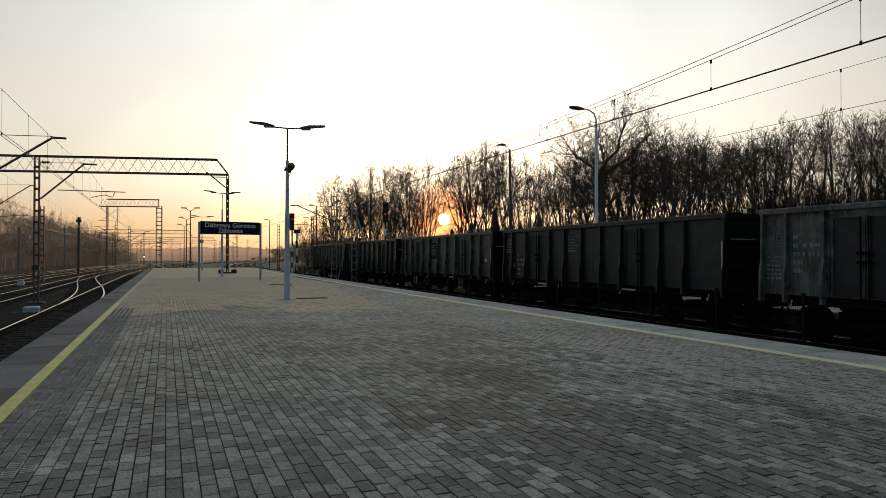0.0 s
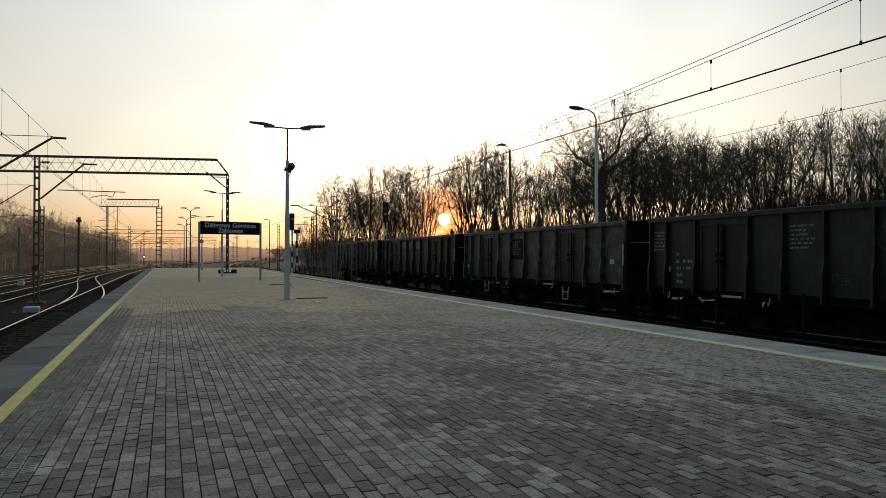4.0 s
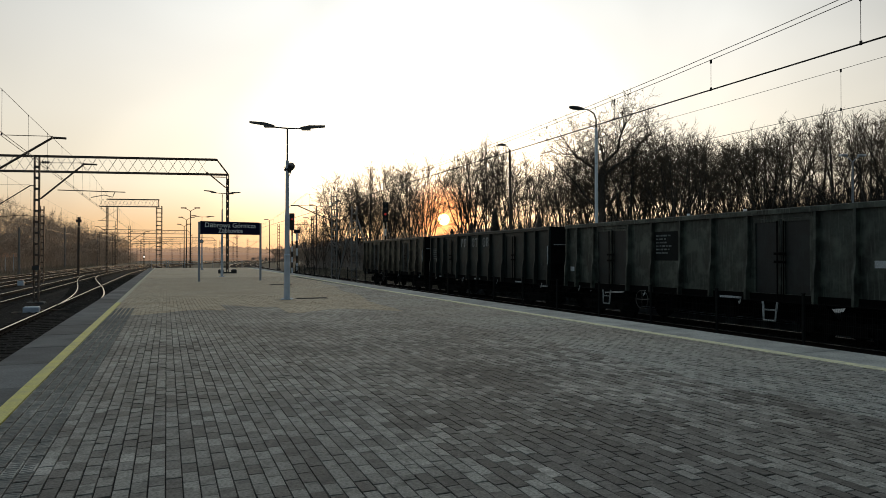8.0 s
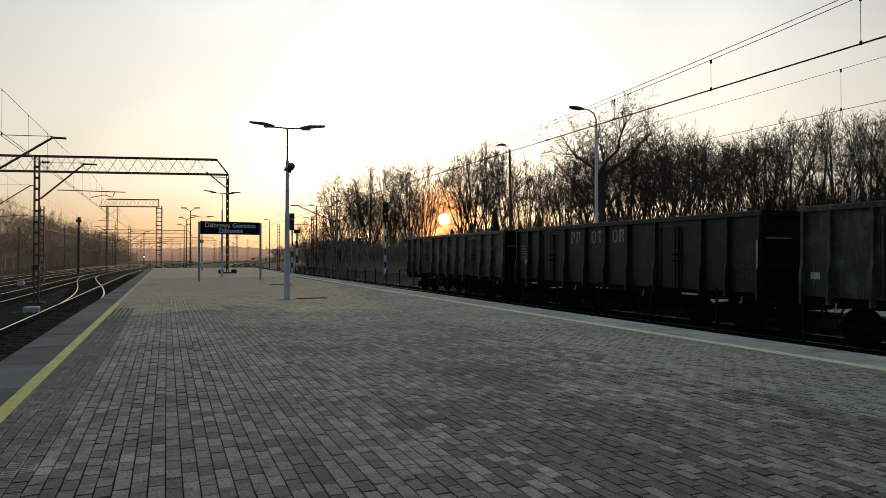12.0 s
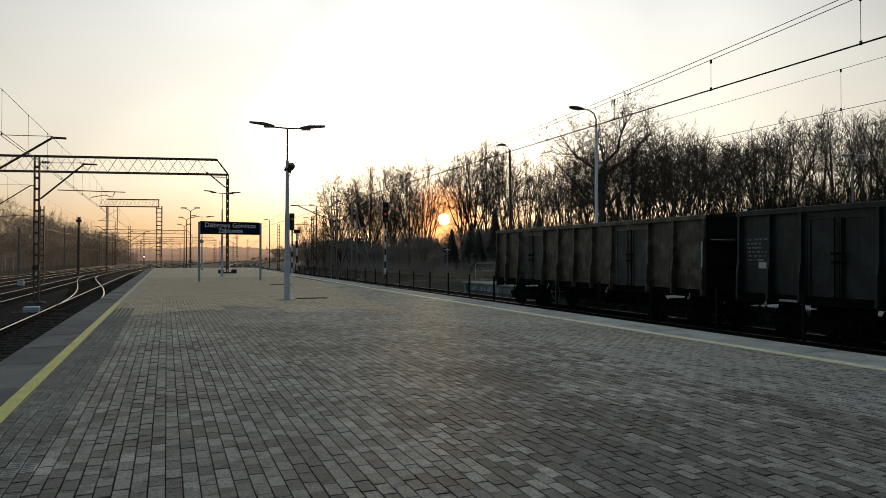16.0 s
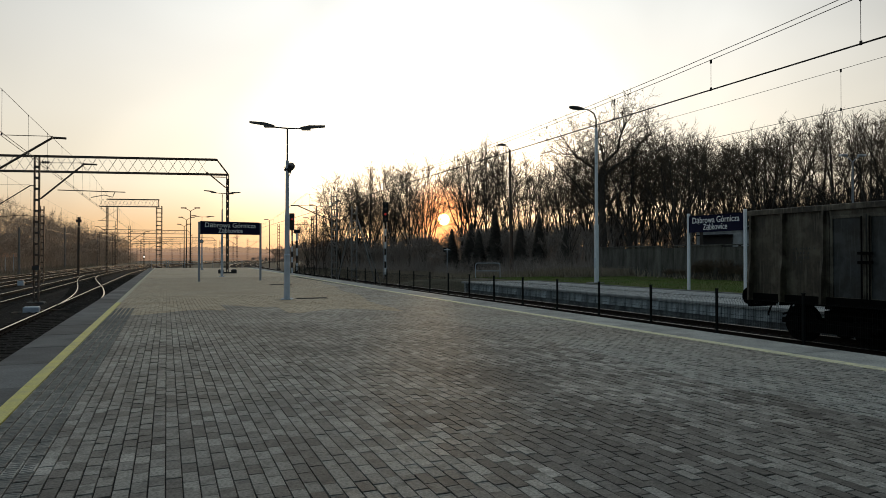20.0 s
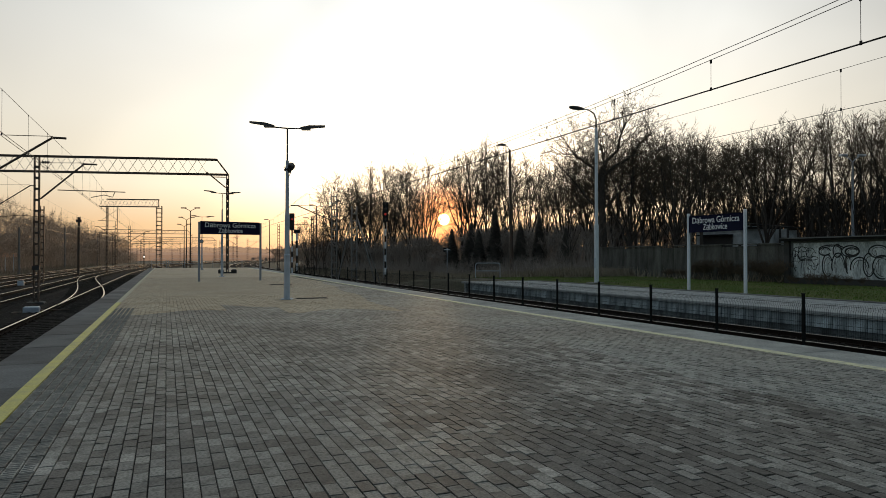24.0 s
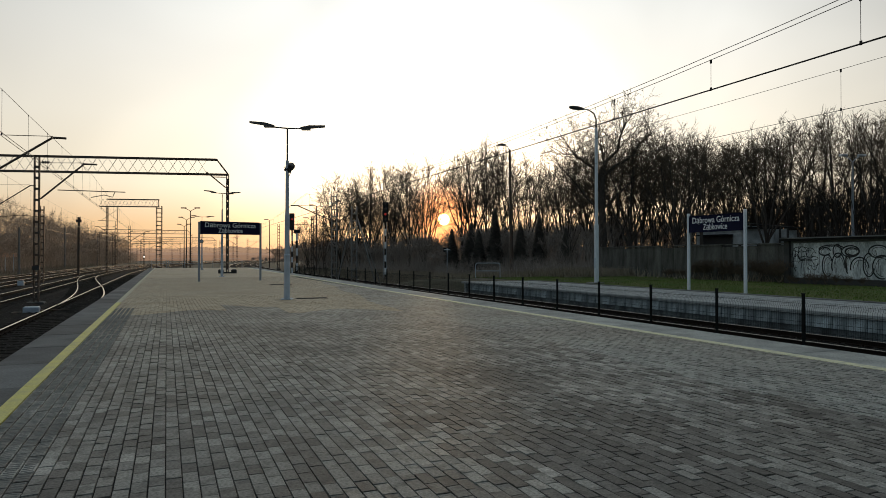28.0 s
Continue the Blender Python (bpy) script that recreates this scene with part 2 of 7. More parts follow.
M_SIGNAL_WHITE = mat("signal_white_light", (0.8, 0.8, 0.75), 0.3, bump=0, glow=(1.0, 0.95, 0.85, 4.0))
M_BARK = mat("bark", (0.085, 0.067, 0.054), 0.9, second=(0.055, 0.044, 0.037), scale=1.5, grain=15, bump=0.5, obj_random=0.2)
M_TWIG = mat("twig", (0.15, 0.108, 0.072), 0.85, scale=1, grain=10, bump=0, obj_random=0.2)
# Twigs and brush far off: haze is put into their pale colour.
M_TWIG_HAZE = mat("haze_twig", (0.56, 0.43, 0.33), 0.85, scale=1, grain=10, bump=0, obj_random=0.2)
M_BRUSH_HAZE = mat("haze_brush", (0.56, 0.43, 0.33), 0.9, second=(0.44, 0.335, 0.25), scale=0.5, grain=10, bump=0, island=0.3)
# Marker plates: the sunset's orange reflection is put into the paint.
M_PLATE_SUNSET = mat("sunset_plate", (0.95, 0.62, 0.42), 0.5, scale=3, grain=40, bump=0.05)
M_CONIFER = mat("conifer", (0.17, 0.15, 0.125), 0.9, scale=2, grain=12, bump=0, island=0.3)
M_BRUSH = mat("brush", (0.42, 0.355, 0.31), 0.9, second=(0.30, 0.25, 0.215), scale=0.5, grain=10, bump=0, island=0.35)
# Distance haze is painted on the far woods as a warm glow.
M_FARWOOD_HAZE = mat("far_wood_haze", (0.16, 0.11, 0.085), 0.95, scale=0.05, grain=0.6, bump=0, island=0.12, glow=(0.66, 0.40, 0.24, 0.58))
M_RIDGE_HAZE = mat("near_ridge_haze", (0.11, 0.08, 0.06), 0.95, scale=0.05, grain=0.8, bump=0, glow=(0.50, 0.30, 0.19, 0.62))
M_GRAFFITI = mat("graffiti_white", (0.84, 0.87, 0.86), 0.7, second=(0.46, 0.49, 0.49), scale=1.8, grain=20, bump=0.15, stretch=(1, 1.4, 0.4), fine_mix=0.8, spec=0.2)
M_WALL = mat("boundary_concrete", (0.165, 0.160, 0.142), 0.9, second=(0.082, 0.079, 0.068), scale=1.6, grain=30, bump=0.3, obj_random=0.18, stretch=(1, 1.5, 0.35), fine_mix=0.8, spec=0.2)
M_SHEDWALL = mat("shed_whitewash", (0.62, 0.64, 0.65), 0.8, second=(0.36, 0.37, 0.37), scale=1.2, grain=25, bump=0.2, obj_random=0.15)
M_LETTER = mat("sign_letter", (0.93, 0.94, 0.95), 0.5, second=(0.90, 0.91, 0.92), scale=3, grain=60, bump=0)
M_ROOF = mat("roof_felt", (0.022, 0.022, 0.021), 0.9, spec=0.15, scale=1.5, grain=30, bump=0.3)
M_STENCIL = mat("stencil_white", (0.40, 0.42, 0.40), 0.7, second=(0.15, 0.155, 0.15), scale=6, grain=40, bump=0)


def wagon_mat(name, base, rust, scuff=None):
    """Old wagon paint: rust blotches, run-down streaks and pale scuffs on a dull coat."""
    m = mat(name, base, 0.5, second=rust, scale=1.7, grain=16, bump=0.25, obj_random=0.22, spec=0.5, fine_mix=0.8)
    n, l = m.node_tree.nodes, m.node_tree.links
    hsv = [x for x in n if x.type == "HUE_SAT"][0]
    co = [x for x in n if x.type == "TEX_COORD"][0]

    def layer(under, vec_scale, scale, lo, hi, colour, most):
        mp = n.new("ShaderNodeMapping")
        mp.inputs["Scale"].default_value = vec_scale
        l.new(co.outputs["Object"], mp.inputs["Vector"])
        t = n.new("ShaderNodeTexNoise")
        t.inputs["Scale"].default_value, t.inputs["Detail"].default_value = scale, 8
        l.new(mp.outputs["Vector"], t.inputs["Vector"])
        r = n.new("ShaderNodeMapRange")
        r.inputs["From Min"].default_value, r.inputs["From Max"].default_value, r.inputs["To Max"].default_value = lo, hi, most
        l.new(t.outputs["Fac"], r.inputs["Value"])
        x = n.new("ShaderNodeMix")
        x.data_type = "RGBA"
        x.inputs["B"].default_value = (*colour, 1)
        l.new(r.outputs["Result"], x.inputs["Factor"])
        l.new(under, x.inputs["A"])
        return x.outputs["Result"]

    c = layer(hsv.outputs["Color"], (1, 6, 0.5), 1.6, 0.56, 0.74, tuple(v * 0.6 for v in rust), 0.8)
    c = layer(c, (1, 1, 1), 2.6, 0.49, 0.64, scuff or tuple(min(1, v * 2.2) for v in base), 0.62)
    c = layer(c, (1, 9, 0.7), 2.2, 0.54, 0.68, scuff or tuple(min(1, v * 2.0) for v in base), 0.6)
    l.new(c, n["Principled BSDF"].inputs["Base Color"])
    return m


M_STENCIL_FAINT = mat("stencil_faded", (0.085, 0.092, 0.088), 0.75, second=(0.025, 0.028, 0.027), scale=7, grain=40, bump=0)
M_STENCILFIELD = mat("stencil_field", (0.014, 0.016, 0.0155), 0.8, scale=2, grain=30, bump=0.1, spec=0.2)
M_PLATE = mat("white_plate", (0.62, 0.65, 0.66), 0.6, second=(0.45, 0.47, 0.48), scale=6, grain=40, bump=0.05)
M_GRIP = mat("pale_grip", (0.72, 0.74, 0.72), 0.6, second=(0.42, 0.43, 0.42), scale=6, grain=40, bump=0.05)
M_W_BROWN = wagon_mat("wagon_brown", (0.070, 0.060, 0.038), (0.026, 0.019, 0.013), (0.17, 0.15, 0.105))
M_W_RIM = wagon_mat("wagon_brown_rim", (0.125, 0.112, 0.080), (0.05, 0.042, 0.030), (0.21, 0.19, 0.14))
M_W_GREEN = wagon_mat("wagon_dark_green", (0.0050, 0.0135, 0.0112), (0.0060, 0.0085, 0.0068), (0.018, 0.034, 0.029))
M_W_OLIVE = wagon_mat("wagon_olive", (0.038, 0.052, 0.040), (0.020, 0.022, 0.017), (0.115, 0.138, 0.108))
M_W_GREY = wagon_mat("wagon_grey_green", (0.0045, 0.0125, 0.0115), (0.0042, 0.0075, 0.0068), (0.015, 0.028, 0.026))
M_W_PALE = wagon_mat("wagon_pale_grey", (0.086, 0.098, 0.088), (0.032, 0.033, 0.027), (0.19, 0.205, 0.185))
M_W_DARK = wagon_mat("wagon_blackish_door", (0.0065, 0.0108, 0.011), (0.0055, 0.007, 0.0068))
# Wagon ends: grimy coat painted near black for shade away from the sun.
M_W_END_SHADE = mat("wagon_end_grime_shade", (0.0042, 0.0048, 0.0046), 0.8, second=(0.007, 0.0062, 0.005), spec=0.15, scale=1.5, grain=20, bump=0.2)
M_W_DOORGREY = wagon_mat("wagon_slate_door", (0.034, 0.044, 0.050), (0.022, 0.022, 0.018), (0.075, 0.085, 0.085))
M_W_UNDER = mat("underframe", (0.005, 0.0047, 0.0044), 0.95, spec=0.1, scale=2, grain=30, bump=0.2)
M_W_BLUE = mat("wagon_door_blue", (0.0065, 0.0115, 0.013), 0.6, second=(0.0055, 0.0075, 0.0078), scale=1.5, grain=20, bump=0.2)


# ---- mesh helpers ----
class Mesh:
    """A mesh gathered from boxes, rods and sheets, several materials if need be."""

    def __init__(self):
        self.v, self.f, self.s = [], [], []
        self.slot = 0

    def quad(self, a, b, c, d):
        k = len(self.v)
        self.v += [a, b, c, d]
        self.f.append((k, k + 1, k + 2, k + 3))
        self.s.append(self.slot)

    def box(self, x0, x1, y0, y1, z0, z1, ch=0.0):
        """A box; with ch its upper edges are chamfered."""
        k = len(self.v)
        if ch:
            rings = [(0, z0), (0, z1 - ch), (ch, z1)]
        else:
            rings = [(0, z0), (0, z1)]
        for i, z in rings:
            self.v += [(x0 + i, y0 + i, z), (x1 - i, y0 + i, z), (x1 - i, y1 - i, z), (x0 + i, y1 - i, z)]
        n = len(rings)
        fs = [(k + 3, k + 2, k + 1, k)]
        for r in range(n - 1):
            for j in range(4):
                a, b = k + 4 * r + j, k + 4 * r + (j + 1) % 4
                fs.append((a, b, b + 4, a + 4))
        t = k + 4 * (n - 1)
        fs.append((t, t + 1, t + 2, t + 3))
        self.f += fs
        self.s += [self.slot] * len(fs)
        return self

    def rod(self, p, q, r0, r1=None, n=6, caps=True, flat=None):
        """A tapered rod from p to q."""
        r1 = r0 if r1 is None else r1
        p, q = Vector(p), Vector(q)
        d = (q - p)
        if d.length < 1e-6:
            return self
        d.normalize()
        a = d.orthogonal().normalized() if flat is None else Vector(flat)
        b = d.cross(a)
        k = len(self.v)
        for c, r in ((p, r0), (q, r1)):
            for i in range(n):
                w = 2 * math.pi * (i + 0.5) / n
                self.v.append(tuple(c + a * (r * math.cos(w)) + b * (r * math.sin(w))))
        fs = [(k + i, k + (i + 1) % n, k + n + (i + 1) % n, k + n + i) for i in range(n)]
        if caps:
            fs += [tuple(k + i for i in reversed(range(n))), tuple(k + n + i for i in range(n))]
        self.f += fs
        self.s += [self.slot] * len(fs)
        return self

    def bent(self, pts, r, n=6):
        """A round bar along a list of points, joints mitred."""
        pts = [Vector(p) for p in pts]
        k = len(self.v)
        prev = None
        for i, p in enumerate(pts):
            d = (pts[min(i + 1, len(pts) - 1)] - pts[max(i - 1, 0)]).normalized()
            if prev is None:
                a = d.orthogonal().normalized()
            else:
                a = (prev - d * prev.dot(d)).normalized()
            prev = a
            b = d.cross(a)
            rr = r[i] if isinstance(r, (list, tuple)) else r
            for j in range(n):
                w = 2 * math.pi * j / n
                self.v.append(tuple(p + a * (rr * math.cos(w)) + b * (rr * math.sin(w))))
        m = len(pts)
        fs = [(k + i * n + j, k + i * n + (j + 1) % n, k + (i + 1) * n + (j + 1) % n, k + (i + 1) * n + j) for i in range(m - 1) for j in range(n)]
        fs += [tuple(k + j for j in reversed(range(n))), tuple(k + (m - 1) * n + j for j in range(n))]
        self.f += fs
        self.s += [self.slot] * len(fs)
        return self

    def sweep(self, profile, path, closed=True):
        """profile: (side, up) points; path: (x, y, z) points, swept level."""
        k, n = len(self.v), len(profile)
        for i, p in enumerate(path):
            a, b = path[max(i - 1, 0)], path[min(i + 1, len(path) - 1)]
            d = Vector((b[0] - a[0], b[1] - a[1], 0)).normalized()
            s = Vector((d.y, -d.x, 0))
            for u, w in profile:
                self.v.append((p[0] + s.x * u, p[1] + s.y * u, p[2] + w))
        fs = []
        for i in range(len(path) - 1):
            for j in range(n if closed else n - 1):
                a, b = k + i * n + j, k + i * n + (j + 1) % n
                fs.append((a, b, b + n, a + n))
        if closed:
            fs += [tuple(k + j for j in reversed(range(n))), tuple(k + (len(path) - 1) * n + j for j in range(n))]
        self.f += fs
        self.s += [self.slot] * len(fs)
        return self

    def lathe(self, profile, n=16, c=(0, 0, 0), axis="z"):
        """profile: (radius, height) points turned round an axis through c."""
        k, m = len(self.v), len(profile)
        for r, h in profile:
            for i in range(n):
                w = 2 * math.pi * i / n
                x, y = r * math.cos(w), r * math.sin(w)
                p = {"z": (x, y, h), "x": (h, x, y), "y": (y, h, x)}[axis]
                self.v.append((c[0] + p[0], c[1] + p[1], c[2] + p[2]))
        fs = [(k + i * n + j, k + i * n + (j + 1) % n, k + (i + 1) * n + (j + 1) % n, k + (i + 1) * n + j) for i in range(m - 1) for j in range(n)]
        fs += [tuple(k + j for j in reversed(range(n))), tuple(k + (m - 1) * n + j for j in range(n))]
        self.f += fs
        self.s += [self.slot] * len(fs)
        return self

    def data(self, name, *mats, smooth=False):
        me = bpy.data.meshes.new(name)
        me.from_pydata(self.v, [], self.f)
        for m in mats:
            me.materials.append(m)
        if len(mats) > 1:
            me.polygons.foreach_set("material_index", self.s)
        if smooth:
            me.shade_smooth()
        me.update()
        return me


def part(name, mesh, material, parent, label="", smooth=False, m=None):
    """Links a mesh as one object under a thing or a part."""
    mats = material if isinstance(material, tuple) else (material,)
    ob = new(name, mesh if isinstance(mesh, bpy.types.Mesh) else mesh.data(name, *mats, smooth=smooth))
    ob.parent = parent
    if m is not None:
        ob.matrix_basis = m
    if label:
        ob["label"] = label
    return ob


def thing(name, label, category, m=None, group="", kind=""):
    ob = new(name)
    ob.empty_display_size = 0.2
    if m is not None:
        ob.matrix_world = m
    return tagged(ob, label, category, group, kind)


def solid(name, mesh, material, label, category, kind="", group="", m=None, smooth=False):
    mats = material if isinstance(material, tuple) else (material,)
    ob = new(name, mesh.data(name, *mats, smooth=smooth))
    if m is not None:
        ob.matrix_world = m
    return tagged(ob, label, category, group, kind)


def lettering(text, size, depth):
    """A flat mesh of built-in letters, centred, in the x-z plane facing -y."""
    cu = bpy.data.curves.new("letters", "FONT")
    cu.body, cu.size, cu.extrude = text, size, depth
    cu.offset = size * 0.005
    cu.align_x, cu.align_y = "CENTER", "CENTER"
    tmp = new("letters", cu)
    bpy.context.view_layer.update()
    me = bpy.data.meshes.new_from_object(tmp.evaluated_get(bpy.context.evaluated_depsgraph_get()))
    bpy.data.objects.remove(tmp)
    me.transform(Matrix.Rotation(math.pi / 2, 4, "X"))
    return me

# ---- the plan ----
RAIL_Z = -0.76          # top of rail; the platform's paving is at 0
EDGE_L, EDGE_R = -1.94, 8.76
TRACK_A, TRACK_B, TRACK_C, TRACK_D = -3.64, -7.85, -11.6, -15.2
TRACK_NEAR, TRACK_TRAIN = 10.45, 15.40
FENCE_X = 12.9
PLAT_END = 86.0


def smooth(a, b, x):
    t = min(1.0, max(0.0, (x - a) / (b - a)))
    return t * t * (3 - 2 * t)


def curve_off(y):
    """The station's tracks swing to the right beyond the platform."""
    return (y - 78.0) ** 2 / 1900.0 if y > 78 else 0.0


def edge_bend(y):
    """The paved edge opens a little beyond the lamp."""
    return 0.02 * 6 * math.log1p(math.exp((y - 18) / 6.0))


def ground_z(x, y):
    z = -1.08
    z += 0.85 * smooth(17.2, 18.0, x) * (1 - smooth(44, 58, y)) * smooth(-200, -60, y)
    z += 1.7 * smooth(36, 52, x) * (1 - smooth(150, 260, y))
    z += 0.5 * smooth(-19, -26, x) * 1.0
    z += 0.10 * (noise.noise((x * 0.15, y * 0.15, 0)) if 22 < abs(x) < 120 else 0)
    return z


def make_ground():
    xs = [-2500, -900, -400, -200, -120, -80, -60, -45, -36, -30, -27, -24, -21, -19, -10, 0, 10, 16.8, 17.1, 17.4, 17.7, 18.0, 19, 21, 23, 25, 27, 29, 31, 33, 35, 36, 38, 40, 42, 44, 46, 48, 50, 53, 58, 66, 80, 110, 160, 250, 450, 900, 2500]
    ys = [-2500, -900, -300, -120, -60, -30] + list(range(-20, 121, 4)) + [130, 145, 160, 180, 200, 220, 240, 265, 300, 400, 600, 900, 1600, 3500]
    me = Mesh()
    for y in ys:
        for x in xs:
            me.v.append((x, y, ground_z(x, y)))
    n = len(xs)
    for j in range(len(ys) - 1):
        for i in range(n - 1):
            k = j * n + i
            me.f.append((k, k + 1, k + 1 + n, k + n))
            me.s.append(0)
    solid("ground", me, M_EARTH, "brown earth and dry grass round the station tracks", "ground", "structure", smooth=True)


make_ground()


# ---- near platform ----
platform = thing("platform", "wide island platform paved with grey concrete blocks", "platform", kind="structure")


def make_platform():
    body = Mesh()
    path = [(0, y) for y in (-40, -20, -5, 0, 5, 10, 14, 18, 22, 28, 36, 46, 60, 74, PLAT_END)]
    top, low = -0.095, -1.08
    left, right = [], []
    for _, y in path:
        left.append((EDGE_L + 0.06, y)), right.append((EDGE_R - 0.06 + edge_bend(y), y))
    k = 0
    for (lx, y), (rx, _) in zip(left, right):
        body.v += [(lx, y, low), (lx, y, top), (rx, y, top), (rx, y, low)]
    for i in range(len(path) - 1):
        a, b = 4 * i, 4 * i + 4
        body.f += [(a, a + 1, b + 1, b), (a + 1, a + 2, b + 2, b + 1), (a + 2, a + 3, b + 3, b + 2)]
        body.s += [0, 0, 0]
    e = 4 * (len(path) - 1)
    body.f += [(3, 2, 1, 0), (e, e + 1, e + 2, e + 3)]
    body.s += [0, 0]
    part("platform_body", body, M_CONC_DARK, platform)
    # sand bed between the blocks, then the plain paving far off
    bed = Mesh()
    ys = [-6, 0, 6, 10, 14, 18, 22, 26, 30, 36, 42, 46]
    for a, b in zip(ys, ys[1:]):
        bed.quad((EDGE_L + 0.5, a, -0.014), (EDGE_R - 0.9 + edge_bend(a), a, -0.014), (EDGE_R - 0.9 + edge_bend(b), b, -0.014), (EDGE_L + 0.5, b, -0.014))
    part("joint_bed", bed, M_JOINT, platform, "dark sand in the joints")
    # edge slabs, two metres long, with a painted strip
    for side in (-1, 1):
        y = -5.7 if side < 0 else -5.4
        while y < PLAT_END - 0.1:
            y2 = min(y + (1.7 if side < 0 else 2.0), PLAT_END)
            slab = Mesh()
            o0, o1 = (edge_bend(y), edge_bend(y2)) if side > 0 else (0, 0)
            xa, xb = (EDGE_L, EDGE_L + 0.60) if side < 0 else (EDGE_R - 0.93, EDGE_R)
            tilt = 0.004 * math.sin(y * 3.1)
            g = 0.009
            vs = [(xa + o0, y + g), (xb + o0, y + g), (xb + o1, y2 - g), (xa + o1, y2 - g)]
            for z, ins in ((-0.16, 0), (-0.006, 0), (0.002, 0.006)):
                for i, (px, py) in enumerate(vs):
                    sx = 1 if i in (0, 3) else -1
                    sy = 1 if i in (0, 1) else -1
                    slab.v.append((px + sx * ins, py + sy * ins, z + tilt))
            for r in range(2):
                for j in range(4):
                    a, b = 4 * r + j, 4 * r + (j + 1) % 4
                    slab.f.append((a, b, b + 4, a + 4))
            slab.f += [(8, 9, 10, 11), (3, 2, 1, 0)]
            slab.s = [0] * len(slab.f)
            part("edge_slab", slab, M_SLAB if side < 0 else M_SLAB_PALE, platform)
            y = y2
    for side in (-1, 1):
        line = Mesh()
        cx = (EDGE_L + 0.665) if side < 0 else EDGE_R - 0.995
        wd = 0.066 if side < 0 else 0.095
        y, step = (-5.7, 1.7) if side < 0 else (-5.4, 2.0)
        while y < PLAT_END - 0.1:
            a, b = y + 0.007, min(y + step, PLAT_END) - 0.007
            o0, o1 = (edge_bend(a), edge_bend(b)) if side > 0 else (0, 0)
            k = len(line.v)
            line.v += [(cx - wd + o0, a, 0.006), (cx + wd + o0, a, 0.006), (cx + wd + o1, b, 0.006), (cx - wd + o1, b, 0.006),
                       (cx - wd + o0, a, -0.05), (cx + wd + o0, a, -0.05), (cx + wd + o1, b, -0.05), (cx - wd + o1, b, -0.05)]
            line.f += [(k, k + 1, k + 2, k + 3), (k + 4, k, k + 3, k + 7), (k + 1, k + 5, k + 6, k + 2), (k + 4, k + 5, k + 1, k), (k + 3, k + 2, k + 6, k + 7)]
            line.s += [0] * 5
            y += step
            if side < 0 and 20.0 < y < 20.0 + step or y >= PLAT_END - 0.1:
                part("yellow_strip", line, M_YELLOW if side < 0 and y < 30 else M_YELLOW_WORN if side < 0 else M_YELLOW_PALE, platform, "faded yellow warning strip" if y < 30 or side > 0 else "warning strip worn to pale grey")
                line = Mesh()


make_platform()


# ---- tracks ----
RAIL_PROFILE = [(-0.07, -0.15), (0.07, -0.15), (0.07, -0.135), (0.012, -0.115), (0.012, -0.04), (0.034, -0.03), (0.034, -0.006), (-0.034, -0.006), (-0.034, -0.03), (-0.012, -0.04), (-0.012, -0.115), (-0.07, -0.135)]
TOP_PROFILE = [(-0.034, -0.0062), (0.034, -0.0062), (0.036, -0.012), (0.036, -0.004), (0.026, 0.0), (-0.026, 0.0), (-0.036, -0.004), (-0.036, -0.012)]
GAUGE = 1.505
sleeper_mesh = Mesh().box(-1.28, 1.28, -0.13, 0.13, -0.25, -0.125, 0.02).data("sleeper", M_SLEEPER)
plate_mesh = Mesh().box(-0.16, 0.16, -0.09, 0.09, -0.128, -0.11).rod((-0.1, 0, -0.12), (-0.1, 0, -0.07), 0.02, n=6).rod((0.1, 0, -0.12), (0.1, 0, -0.07), 0.02, n=6).data("rail_chair", M_RAIL)


def along(y0, y1, centre, step=4.0):
    n = max(2, int((y1 - y0) / step) + 1)
    return [(centre(y0 + (y1 - y0) * i / (n - 1)), y0 + (y1 - y0) * i / (n - 1)) for i in range(n)]


def make_track(name, label, centre, y0, y1, sleepers=None, bed=True, step=4.0, chairs=None, head=M_RAILTOP):
    t = thing(name, label, "railway track", kind="structure")
    pts = along(y0, y1, centre, step)
    for s in (-1, 1):
        path = [(x + s * GAUGE / 2, y, RAIL_Z) for x, y in pts]
        rail = part("rail", Mesh().sweep(RAIL_PROFILE, path), M_RAIL, t)
        part("running_surface", Mesh().sweep(TOP_PROFILE, path), head, rail, "polished rail head" if head is M_RAILTOP else "dull rail head")
    if bed:
        b = Mesh()
        b.sweep([(-2.3, -0.32), (-1.6, -0.165), (1.6, -0.165), (2.3, -0.32)], [(x, y, RAIL_Z) for x, y in pts], closed=False)
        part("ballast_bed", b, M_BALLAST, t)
    if sleepers:
        y = sleepers[0]
        while y < sleepers[1]:
            sl = part("sleeper", sleeper_mesh, None, t, m=pose(centre(y), y, RAIL_Z - 0.025))
            if chairs and chairs[0] < y < chairs[1]:
                for s in (-1, 1):
                    part("rail_chair", plate_mesh, None, sl, m=pose(s * GAUGE / 2, 0, -0.005))
            y += 0.62
    return t


def cross_x(y):
    """The crossover from the platform track to the next one."""
    return TRACK_A + (TRACK_B - TRACK_A) * smooth(32, 88, y) + curve_off(y)


